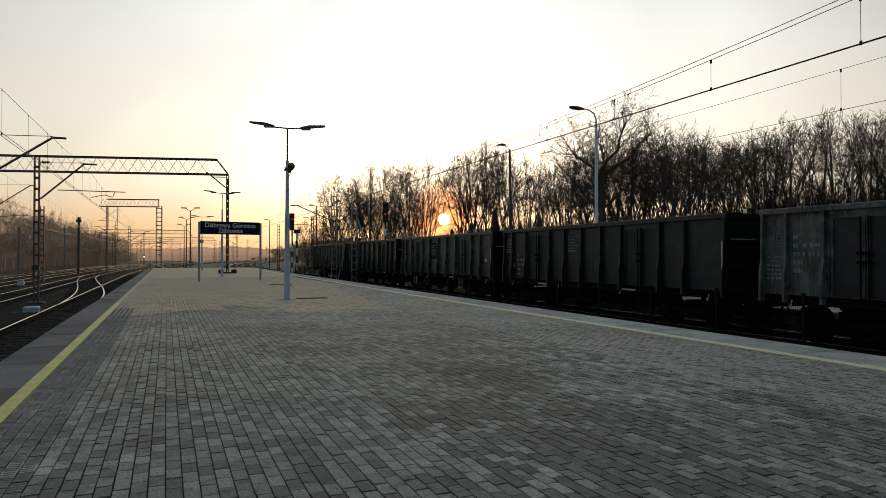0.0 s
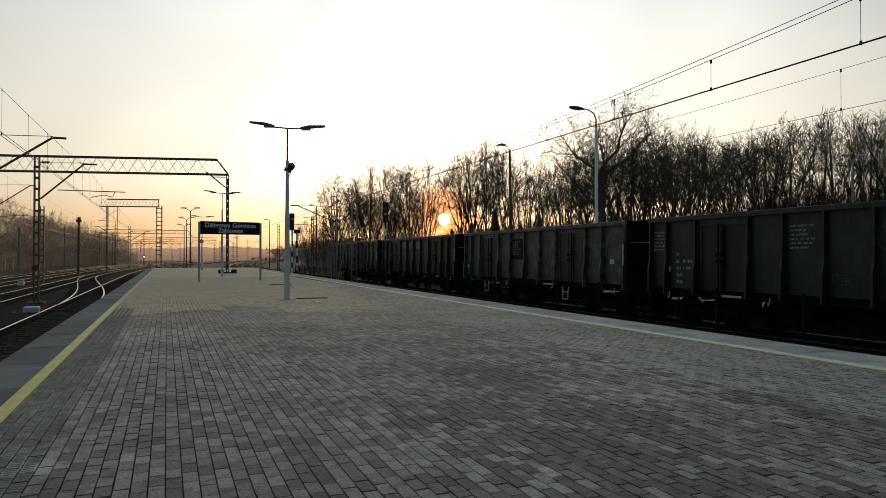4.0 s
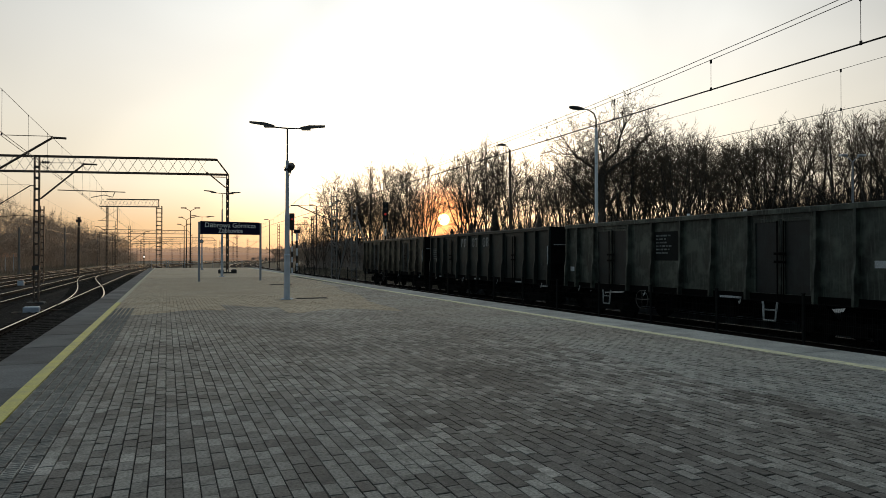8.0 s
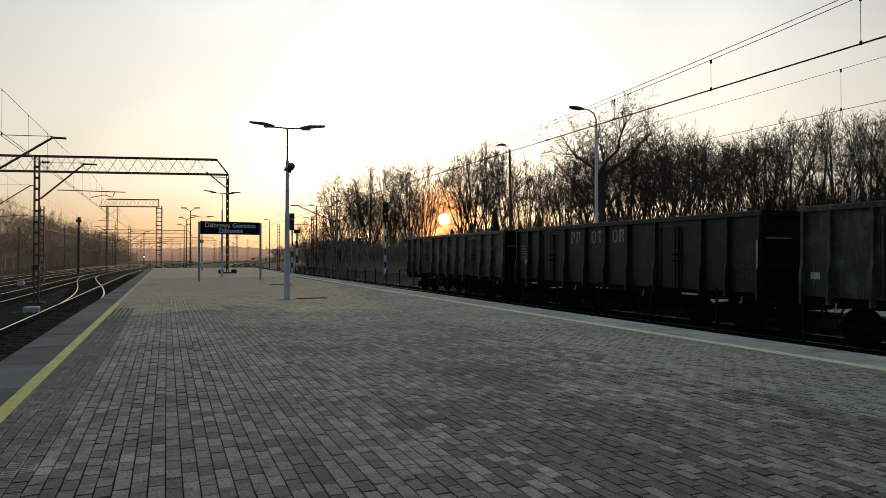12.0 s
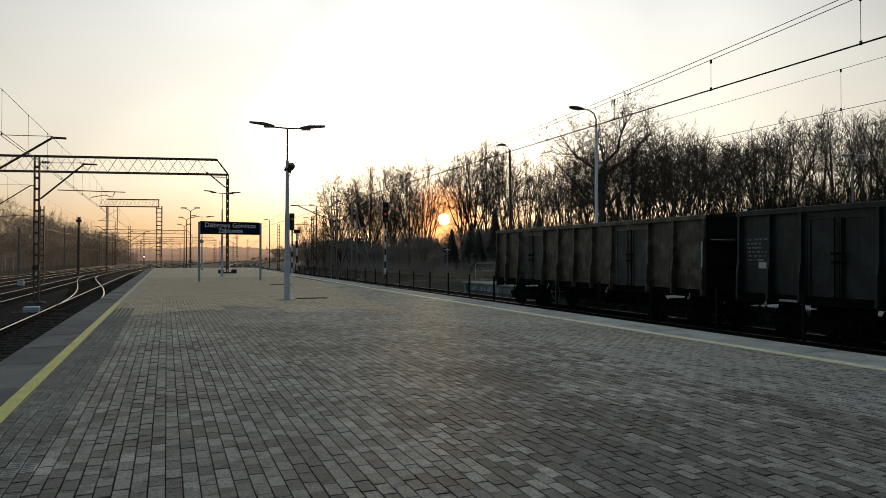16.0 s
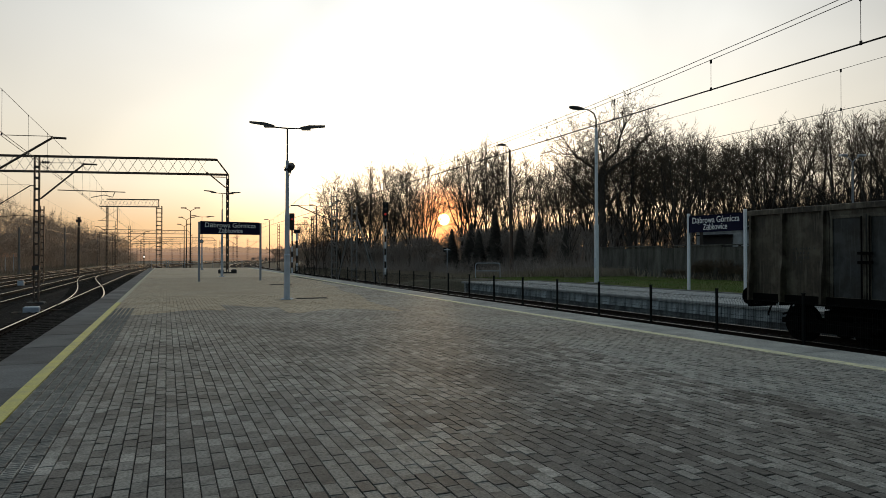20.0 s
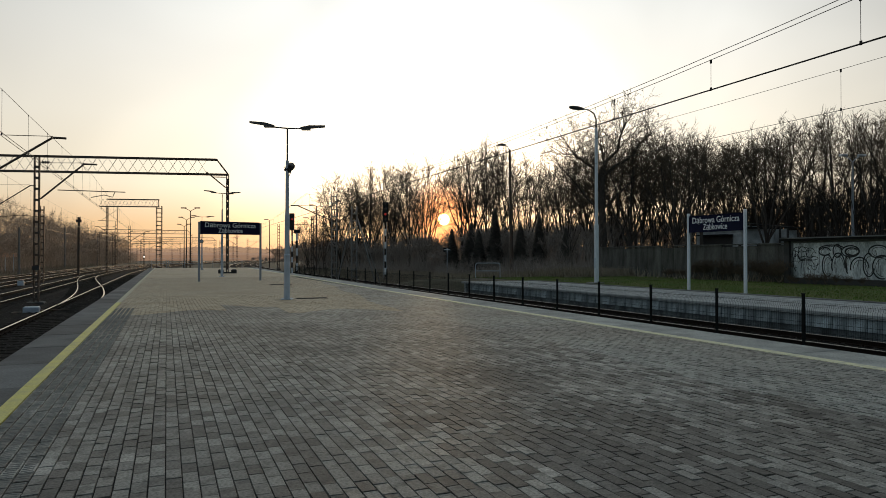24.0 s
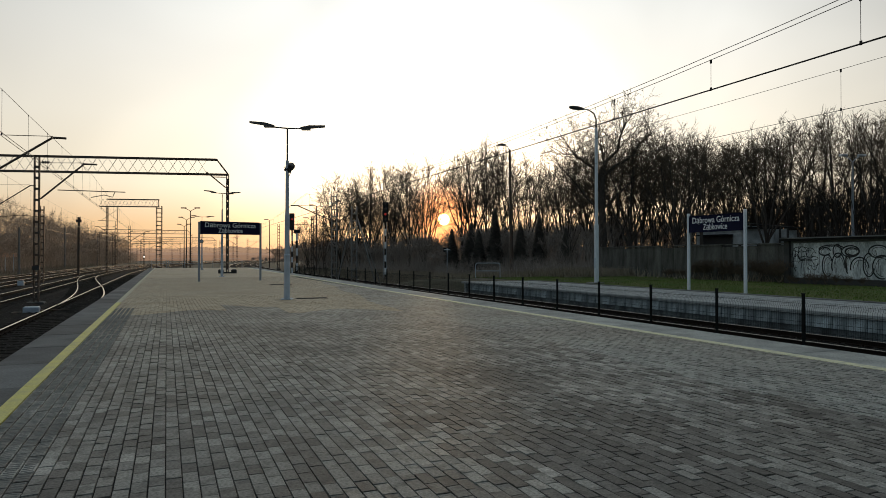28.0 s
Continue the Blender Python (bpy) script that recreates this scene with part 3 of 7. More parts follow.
make_track("track_platform", "platform track with polished rails on concrete sleepers", lambda y: TRACK_A + curve_off(y), -30, 420, (14, 92), chairs=(16, 45))
make_track("track_second", "second station track on dark ballast", lambda y: TRACK_B + curve_off(y), -30, 420, (30, 110))
make_track("track_third", "third station track on dark ballast", lambda y: TRACK_C + curve_off(y), -30, 420, (45, 110), head=M_RAILDULL)
make_track("track_fourth", "outer station track beside dry grass", lambda y: TRACK_D + curve_off(y), -30, 420, head=M_RAILDULL)
make_track("track_crossover", "crossover rails curving between two tracks", cross_x, 33.0, 88.0, (40, 80), bed=False, step=2.0)
make_track("track_near", "through track below the platform edge", lambda y: TRACK_NEAR + curve_off(y), -60, 420)
make_track("track_train", "freight track with rusty rails in dark ballast", lambda y: TRACK_TRAIN + curve_off(y), -90, 420, (4, 80), chairs=(9, 30), head=M_RAILDULL)


def make_stones():
    """Loose ballast stones between the left tracks and by the fence."""
    rng = random.Random(5)
    st = Mesh()
    for zone, n in (((-9.6, -2.2, 14, 60), 5200), ((-14, -9, 40, 80), 700), ((11.5, 17.0, 7, 40), 3600)):
        for _ in range(n):
            x, y = rng.uniform(zone[0], zone[1]), zone[2] + (zone[3] - zone[2]) * rng.random() ** 1.6
            r = rng.uniform(0.025, 0.06)
            z = RAIL_Z - 0.15 + r * 0.2
            if any(abs(abs(x - c) - GAUGE / 2) < 0.12 for c in (TRACK_A, TRACK_B, TRACK_TRAIN)):
                continue
            if zone[0] < 0 and -6.1 < x < -5.4:
                z -= 0.06
            k = len(st.v)
            a = rng.uniform(0, 3)
            for i in range(4):
                st.v.append((x + r * math.cos(a + i * 1.57) * rng.uniform(0.7, 1.3), y + r * math.sin(a + i * 1.57) * rng.uniform(0.7, 1.3), z))
            st.v.append((x + rng.uniform(-0.3, 0.3) * r, y + rng.uniform(-0.3, 0.3) * r, z + r * rng.uniform(0.3, 0.6)))
            st.f += [(k, k + 1, k + 4), (k + 1, k + 2, k + 4), (k + 2, k + 3, k + 4), (k + 3, k, k + 4)]
            st.s += [0] * 4
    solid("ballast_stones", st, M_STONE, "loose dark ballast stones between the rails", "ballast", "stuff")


make_stones()


# ---- opposite platform ----
OPP_Z, OPP_X0, OPP_X1, OPP_END = -0.20, 16.95, 21.6, 37.6
opposite = thing("opposite_platform", "low opposite platform with grey wall panels and pale paving", "platform", kind="structure")


def make_opposite():
    part("platform_core", Mesh().box(OPP_X0 + 0.12, OPP_X1, -40, OPP_END - 0.05, -1.1, OPP_Z - 0.09), M_CONC_DARK, opposite)
    panel = Mesh().box(0, 0.1, 0.012, 0.988, -0.46, -0.13).data("wall_panel", M_OPP_WALL)
    y = -14
    while y < OPP_END - 0.9:
        part("wall_panel", panel, None, opposite, m=pose(OPP_X0 + 0.06, y, OPP_Z))
        y += 1.0
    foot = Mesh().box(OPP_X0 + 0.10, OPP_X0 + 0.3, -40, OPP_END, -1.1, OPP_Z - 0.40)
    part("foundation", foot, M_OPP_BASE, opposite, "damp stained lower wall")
    cop = Mesh().box(-0.02, 0.72, 0.006, 1.994, -0.11, 0.0, 0.012).data("coping_slab", M_OPP_TOP)
    y = -14
    while y < OPP_END - 1.5:
        part("coping_slab", cop, None, opposite, m=pose(OPP_X0, y, OPP_Z))
        y += 2.0
    part("end_slab", Mesh().box(OPP_X0, OPP_X1, OPP_END - 0.25, OPP_END, -1.0, OPP_Z - 0.002), M_OPP_TOP, opposite)
    # pale block paving
    bl = Mesh()
    rng = random.Random(9)
    x = OPP_X0 + 0.735
    while x < OPP_X1 - 0.3:
        yy = 8.0 + rng.choice((0, 0.1))
        while yy < OPP_END - 0.35:
            z = OPP_Z + rng.uniform(-0.003, 0.001)
            bl.quad((x + 0.004, yy + 0.004, z), (x + 0.196, yy + 0.004, z), (x + 0.196, yy + 0.196, z), (x + 0.004, yy + 0.196, z))
            yy += 0.2
        x += 0.2
    tagged(part("paving_blocks", bl, M_OPP_TOP, opposite), kind="stuff")
    part("paving_bed", Mesh().box(OPP_X0 + 0.72, OPP_X1, -40, OPP_END - 0.25, -0.3, OPP_Z - 0.012), M_JOINT, opposite)
    part("rear_kerb", Mesh().box(OPP_X1 - 0.12, OPP_X1, -40, OPP_END, -0.5, OPP_Z + 0.05, 0.01), M_CONC, opposite)


make_opposite()


# ---- fence between the tracks ----
def make_fence():
    f = thing("fence", "black steel mesh fence between the two tracks", "fence", kind="structure")
    post = Mesh().box(-0.03, 0.03, -0.022, 0.022, 0, 1.52).box(-0.036, 0.036, -0.028, 0.028, 1.52, 1.545).box(-0.1, 0.1, -0.1, 0.1, 0, 0.02).data("post", M_POST)
    pan = Mesh()
    for z in [0.12 + 0.2 * i for i in range(7)]:
        pan.rod((0, 0, z), (0, 2.42, z), 0.0035, n=4, caps=False)
    for i in range(49):
        y = 0.01 + i * 0.05
        pan.rod((0.0, y, 0.08), (0.0, y, 0.42), 0.003, n=3, caps=False)
        pan.rod((0.0, y, 0.42), (0.035, y, 0.47), 0.003, n=3, caps=False)
        pan.rod((0.035, y, 0.47), (0.0, y, 0.52), 0.003, n=3, caps=False)
        pan.rod((0.0, y, 0.52), (0.0, y, 1.22), 0.003, n=3, caps=False)
        pan.rod((0.0, y, 1.22), (0.035, y, 1.27), 0.003, n=3, caps=False)
        pan.rod((0.035, y, 1.27), (0.0, y, 1.36), 0.003, n=3, caps=False)
    pm = pan.data("mesh_panel", M_POST)
    y = 3.05
    while y < 74:
        part("post", post, None, f, m=pose(FENCE_X, y, -1.02))
        if y < 71:
            part("mesh_panel", pm, None, f, m=pose(FENCE_X, y + 0.04, -1.02))
        y += 2.5


make_fence()

# ---- freight wagons ----
WAGON_PITCH, WAGON_LEN, WAGON_HALF = 13.97, 12.80, 1.45
FLOOR_Z, TOP_Z = 0.96, 3.27   # above the rail


def wagon(label, ribs, doors, paint, door_paint, marks, steps=(), brake=None, bars_at=()):
    """An open high-sided wagon; y = 0 at the rear corner of its body, running to -y; z = 0 on the rail."""
    w = thing("freight_wagon", label, "freight wagon", group="wagons of the freight train")
    L, H = WAGON_LEN, WAGON_HALF
    # frame
    sill = Mesh()
    for s in (-1, 1):
        sill.box(s * H - 0.06 if s > 0 else -H, H if s > 0 else -H + 0.06, -L, 0, FLOOR_Z - 0.0, FLOOR_Z + 0.20)
    sill.box(-0.25, 0.25, -L + 0.1, -0.1, FLOOR_Z - 0.12, FLOOR_Z + 0.10)
    for y in (-0.15, -2.2, -5.0, -7.8, -10.6, -L + 0.15):
        sill.box(-H + 0.03, H - 0.03, y - 0.1, y + 0.1, FLOOR_Z - 0.08, FLOOR_Z + 0.12)
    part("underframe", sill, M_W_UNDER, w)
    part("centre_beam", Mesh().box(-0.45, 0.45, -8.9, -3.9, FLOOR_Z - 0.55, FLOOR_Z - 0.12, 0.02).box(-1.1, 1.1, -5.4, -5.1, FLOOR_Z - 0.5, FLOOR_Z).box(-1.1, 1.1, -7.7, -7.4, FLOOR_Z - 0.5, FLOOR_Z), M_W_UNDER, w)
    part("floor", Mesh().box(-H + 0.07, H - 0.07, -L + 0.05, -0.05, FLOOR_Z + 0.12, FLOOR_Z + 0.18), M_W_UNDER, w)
    zb, zt = FLOOR_Z + 0.02, TOP_Z
    for s in (-1, 1):
        x0 = s * (H - 0.05)
        # pressed side sheets, one to a bay
        for a, b in zip(ribs, ribs[1:]):
            if (a, b) in doors:
                continue
            m = Mesh()
            xs = s * (H - 0.05)
            m.box(min(xs, xs - s * 0.012), max(xs, xs - s * 0.012), -b + 0.03, -a - 0.03, zb, zt - 0.10)
            part("side_panel", m, paint, w)
        for r in ribs:
            m = Mesh()
            xa = s * (H - 0.06)
            # a pressed post that is deeper at its foot
            k = len(m.v)
            hw = 0.045
            for z, out in ((zb, 0.185), (zb + 0.72, 0.17), (zb + 1.0, 0.115), (zt - 0.1, 0.10)):
                xo = s * (H + out - 0.045)
                m.v += [(xa, -r - hw, z), (xo, -r - hw * 0.7, z), (xo, -r + hw * 0.7, z), (xa, -r + hw, z)]
            for q in range(3):
                for j in range(3):
                    a, b = k + 4 * q + j, k + 4 * q + j + 1
                    m.f.append((a, b, b + 4, a + 4))
                    m.s.append(0)
            m.f += [(k + 12, k + 13, k + 14, k + 15), (k + 3, k + 2, k + 1, k)]
            m.s += [0, 0]
            part("side_post", m, paint, w)
        for a, b in doors:
            xo = s * (H - 0.02)
            fr = Mesh()
            for y in (-a - 0.07, -b + 0.07):
                fr.box(min(x0, xo), max(x0, xo), y - 0.05, y + 0.05, zb, zt - 0.16)
            fr.box(min(x0, xo), max(x0, xo), -b + 0.1, -a - 0.1, zt - 0.24, zt - 0.10)
            part("door_frame", fr, paint, w)
            mid = -(a + b) / 2
            for i, (y0, y1) in enumerate(((-b + 0.13, mid - 0.02), (mid + 0.02, -a - 0.13))):
                leaf = Mesh()
                xi = s * (H - 0.055)
                leaf.box(min(xi, xi - s * 0.015), max(xi, xi - s * 0.015), y0, y1, zb + 0.12, zt - 0.25)
                lf = part("door_leaf", leaf, door_paint, w)
                rim = Mesh()
                xr = s * (H - 0.03)
                for q in ((y0, y0 + 0.07, zb + 0.12, zt - 0.25), (y1 - 0.07, y1, zb + 0.12, zt - 0.25), (y0 + 0.07, y1 - 0.07, zb + 0.12, zb + 0.19), (y0 + 0.07, y1 - 0.07, zt - 0.32, zt - 0.25)):
                    rim.box(min(xi, xr), max(xi, xr), *q)
                part("door_rim", rim, M_W_RIM if paint is M_W_BROWN else paint, lf)
            lock = Mesh()
            xl = s * (H + 0.01)
            lock.rod((xl, mid - 0.09, zb + 0.1), (xl, mid - 0.09, zt - 0.3), 0.018, n=6)
            lock.rod((xl, mid + 0.09, zb + 0.1), (xl, mid + 0.09, zt - 0.3), 0.018, n=6)
            for z in (zb + 0.95, zb + 1.15):
                lock.box(min(xl, xl + s * 0.04), max(xl, xl + s * 0.04), mid - 0.16, mid + 0.16, z, z + 0.06)
            part("door_lock", lock, M_W_UNDER, w)
        # top rail
        rail = Mesh()
        rail.box(min(s * (H - 0.09), s * (H + 0.06)), max(s * (H - 0.09), s * (H + 0.06)), -L - 0.03, 0.03, zt - 0.13, zt, 0.012)
        part("top_rail", rail, paint, w)
        # hooks and grips
        for y in (-0.9, -4.5, -8.3, -L + 0.6):
            hk = Mesh()
            xh = s * (H + 0.02)
            hk.bent([(xh, y, FLOOR_Z + 0.08), (xh + s * 0.03, y, FLOOR_Z - 0.05), (xh + s * 0.06, y, FLOOR_Z - 0.1), (xh + s * 0.08, y, FLOOR_Z - 0.03)], 0.016)
            part("rope_hook", hk, M_GRIP, w)
        gr = Mesh()
        xg = s * (H + 0.09)
        gr.bent([(s * H, -L + 0.05, FLOOR_Z + 0.40), (xg, -L + 0.05, FLOOR_Z + 0.40), (xg, -L + 0.05, FLOOR_Z + 1.55), (s * H, -L + 0.05, FLOOR_Z + 1.55)], 0.022)
        part("hand_rail", gr, M_GRIP, w, "pale steel hand rail")
    # ends, with ribs, their colour darkened to hold shade
    for e, y in ((1, 0.0), (-1, -L)):
        m = Mesh().box(-H + 0.03, H - 0.03, min(y, y - e * 0.02), max(y, y - e * 0.02), zb, zt - 0.02)
        part("end_wall", m, M_W_END_SHADE, w)
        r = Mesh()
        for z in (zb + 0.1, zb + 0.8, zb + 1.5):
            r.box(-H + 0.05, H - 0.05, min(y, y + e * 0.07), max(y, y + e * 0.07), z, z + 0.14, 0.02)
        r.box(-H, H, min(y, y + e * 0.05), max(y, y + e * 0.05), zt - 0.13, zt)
        part("end_rib", r, M_W_END_SHADE, w)
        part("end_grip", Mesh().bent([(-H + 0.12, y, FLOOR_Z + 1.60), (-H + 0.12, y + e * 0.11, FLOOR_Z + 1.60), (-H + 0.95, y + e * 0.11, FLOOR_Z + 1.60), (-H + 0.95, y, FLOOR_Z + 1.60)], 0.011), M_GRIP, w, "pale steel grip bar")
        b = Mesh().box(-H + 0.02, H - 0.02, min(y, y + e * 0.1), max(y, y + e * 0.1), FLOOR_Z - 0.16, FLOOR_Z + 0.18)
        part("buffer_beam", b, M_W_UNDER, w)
        for s in (-1, 1):
            bf = Mesh()
            prof = [(0.10, 0.0), (0.10, 0.30), (0.075, 0.30), (0.075, 0.50), (0.225, 0.56), (0.235, 0.585), (0.20, 0.62)]
            bf.lathe([(rr, e * h) for rr, h in prof], 14, (s * 0.875, y + e * 0.0, FLOOR_Z + 0.08), "y")
            part("buffer", bf, M_W_UNDER, w)
        cp = Mesh().bent([(0, y + e * 0.08, FLOOR_Z), (0, y + e * 0.35, FLOOR_Z - 0.02), (0, y + e * 0.42, FLOOR_Z - 0.16), (0, y + e * 0.60, FLOOR_Z - 0.16)], 0.035)
        part("coupling", cp, M_W_UNDER, w)
        for s in (-0.35, 0.4):
            part("brake_hose", Mesh().bent([(s, y + e * 0.08, FLOOR_Z - 0.1), (s, y + e * 0.3, FLOOR_Z - 0.15), (s, y + e * 0.42, FLOOR_Z - 0.4), (s * 0.7, y + e * 0.5, FLOOR_Z - 0.45)], 0.028), M_W_UNDER, w)
    # steps and brake wheel under the body
    for y in steps:
        st = Mesh()
        xs = -H - 0.03
        st.bent([(xs, y - 0.22, FLOOR_Z), (xs, y - 0.20, FLOOR_Z - 0.12), (xs - 0.02, y - 0.17, FLOOR_Z - 0.46), (xs - 0.02, y + 0.17, FLOOR_Z - 0.46), (xs, y + 0.20, FLOOR_Z - 0.12), (xs, y + 0.22, FLOOR_Z)], 0.026)
        st.rod((xs, y - 0.19, FLOOR_Z - 0.2), (xs, y + 0.19, FLOOR_Z - 0.2), 0.018)
        part("foot_step", st, M_GRIP, w, "pale bent steel step")
    for y in bars_at:
        part("label_bar", Mesh().box(-H - 0.012, -H - 0.002, y - 0.34, y + 0.34, FLOOR_Z + 0.03, FLOOR_Z + 0.085), M_PLATE, w, "narrow pale lettered bar")
    if brake:
        wh = Mesh()
        ring = [(-H - 0.06, brake + 0.29 * math.cos(a * math.pi / 9), FLOOR_Z - 0.22 + 0.29 * math.sin(a * math.pi / 9)) for a in range(19)]
        wh.bent(ring, 0.011)
        for a in range(4):
            wh.rod((-H - 0.06, brake, FLOOR_Z - 0.22), (-H - 0.06, brake + 0.29 * math.cos(a * math.pi / 2), FLOOR_Z - 0.22 + 0.29 * math.sin(a * math.pi / 2)), 0.01)
        wh.rod((-H - 0.06, brake, FLOOR_Z - 0.22), (-H + 0.3, brake, FLOOR_Z - 0.22), 0.02)
        part("brake_wheel", wh, M_LENS, w)
    tank = Mesh().lathe([(0.05, -0.62), (0.2, -0.58), (0.2, 0.58), (0.05, 0.62)], 14, (-0.5, -6.6, FLOOR_Z - 0.3), "y")
    part("air_tank", tank, M_W_UNDER, w)
    part("brake_rigging", Mesh().rod((-0.9, -4.6, FLOOR_Z - 0.42), (-0.9, -8.4, FLOOR_Z - 0.42), 0.02).rod((-1.2, -3.4, FLOOR_Z - 0.5), (-1.2, -9.6, FLOOR_Z - 0.5), 0.015).box(-0.7, 0.7, -5.9, -5.7, FLOOR_Z - 0.45, FLOOR_Z - 0.1), M_W_UNDER, w)
    # stencilled marks: pale bars where lettering stands, on the platform side
    for y, z, bars in marks:
        mk = Mesh()
        for off, dz, ln, hh in bars:
            mk.box(-H + 0.043, -H + 0.0492, -y - off - ln, -y - off, z - dz - hh, z - dz)
        if bars is LINES:
            for i in range(len(mk.v)):
                mk.v[i] = (mk.v[i][0] - 0.004, mk.v[i][1], mk.v[i][2])
            part("stencil_ground", Mesh().box(-H + 0.0455, -H + 0.0495, -y - 0.95, -y + 0.1, z - 0.78, z + 0.1), M_STENCILFIELD, w, "black painted field under the lettering")
        tagged(part("stencil", mk, M_PLATE if bars is PLATE else M_STENCIL if bars in (LINES, NUMB, LETTER, LETTER_WIDE, LETTER_END) else M_STENCIL_FAINT, w, "worn white stencilled marks"), kind="stuff")
    # bogies
    axles = []
    for c in (-1.9 - 0.0, -L + 1.9):
        bg = Mesh()
        for s in (-1, 1):
            bg.box(s * 1.02 - 0.06, s * 1.02 + 0.06, c - 1.25, c + 1.25, 0.44, 0.58, 0.02)
            bg.box(s * 1.02 - 0.05, s * 1.02 + 0.05, c - 0.55, c + 0.55, 0.28, 0.46)
            for a in (-0.9, 0.9):
                bg.box(s * 1.02 - 0.11, s * 1.02 + 0.11, c + a - 0.15, c + a + 0.15, 0.30, 0.62, 0.03)
                for q in (-0.23, 0.23):
                    bg.rod((s * 1.02, c + a + q, 0.36), (s * 1.02, c + a + q, 0.60), 0.06, n=8)
        bg.box(-0.95, 0.95, c - 0.18, c + 0.18, 0.45, 0.80)
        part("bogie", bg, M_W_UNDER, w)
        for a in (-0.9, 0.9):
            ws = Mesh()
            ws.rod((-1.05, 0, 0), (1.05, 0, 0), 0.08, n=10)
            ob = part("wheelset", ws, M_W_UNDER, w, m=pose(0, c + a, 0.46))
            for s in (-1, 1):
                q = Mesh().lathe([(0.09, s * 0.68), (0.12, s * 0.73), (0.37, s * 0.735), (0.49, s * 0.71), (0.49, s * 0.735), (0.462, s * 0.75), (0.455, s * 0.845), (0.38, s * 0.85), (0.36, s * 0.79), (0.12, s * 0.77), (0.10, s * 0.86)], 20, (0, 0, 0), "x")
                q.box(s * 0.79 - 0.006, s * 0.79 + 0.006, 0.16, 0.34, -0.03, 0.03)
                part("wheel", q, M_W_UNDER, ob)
            axles.append((ob, c + a))
    return w, axles


def text_bars(rows, h=0.045, w=0.024, pitch=0.040, lead=0.105):
    """Short pale bars in rows: each row is a list of group lengths."""
    out = []
    for i, groups in enumerate(rows):
        x = 0.0
        for g in groups:
            for c in range(g):
                out.append((x, i * lead, w, h))
                x += pitch
            x += pitch
    return out


LINES = text_bars(((4, 7, 3), (2, 5, 2), (3, 8), (3, 2, 3, 2, 3), (4, 3, 3, 2), (6, 6)))
NUMB = text_bars(((2,), (2, 0, 2, 4), (3, 1, 3, 1), (4,), (4,)), 0.095, 0.04, 0.066, 0.2)
TABLE = [(0, 0, 0.5, 0.014), (0, 0.14, 0.5, 0.014), (0, 0.28, 0.514, 0.014), (0, 0, 0.014, 0.28), (0.25, 0, 0.014, 0.28), (0.5, 0, 0.014, 0.28), (0.06, 0.05, 0.12, 0.05), (0.31, 0.19, 0.12, 0.05)]
LETTER = [(0, 0, 0.08, 0.42), (0.08, 0, 0.16, 0.08), (0.16, 0.08, 0.08, 0.16), (0.36, 0, 0.24, 0.07), (0.36, 0.07, 0.07, 0.35), (0.53, 0.07, 0.07, 0.28)]
LETTER_WIDE = [(0, 0.05, 0.07, 0.32), (0.07, 0, 0.13, 0.06), (0.07, 0.37, 0.13, 0.06), (0.20, 0.05, 0.07, 0.32), (0.36, 0, 0.28, 0.07), (0.465, 0.07, 0.07, 0.35)]
LETTER_END = [(0, 0.05, 0.07, 0.32), (0.07, 0, 0.13, 0.06), (0.07, 0.37, 0.13, 0.06), (0.20, 0.05, 0.07, 0.32), (0.36, 0, 0.24, 0.07), (0.36, 0.07, 0.07, 0.35), (0.53, 0.07, 0.07, 0.12), (0.43, 0.19, 0.12, 0.06), (0.53, 0.27, 0.07, 0.15)]
PLATE = [(0, 0, 0.24, 0.16)]


def ring_marks(r):
    """A worn round mark: a broken ring with a few bars inside."""
    out = [(r + r * math.cos(a * 0.131) - 0.02, r - r * math.sin(a * 0.131), 0.04, 0.035) for a in range(48) if a % 11]
    out += [(r + 0.8 * r * math.cos(a * 0.18) - 0.015, r - 0.8 * r * math.sin(a * 0.18), 0.03, 0.03) for a in range(35) if a % 7 > 1]
    return out + [(r * (0.5 + 0.1 * i), r * 0.6 + i * 0.09, r * (0.9 - 0.2 * i), 0.05) for i in range(4)]


def near_side(y, z, bars):
    return (y, z, bars)


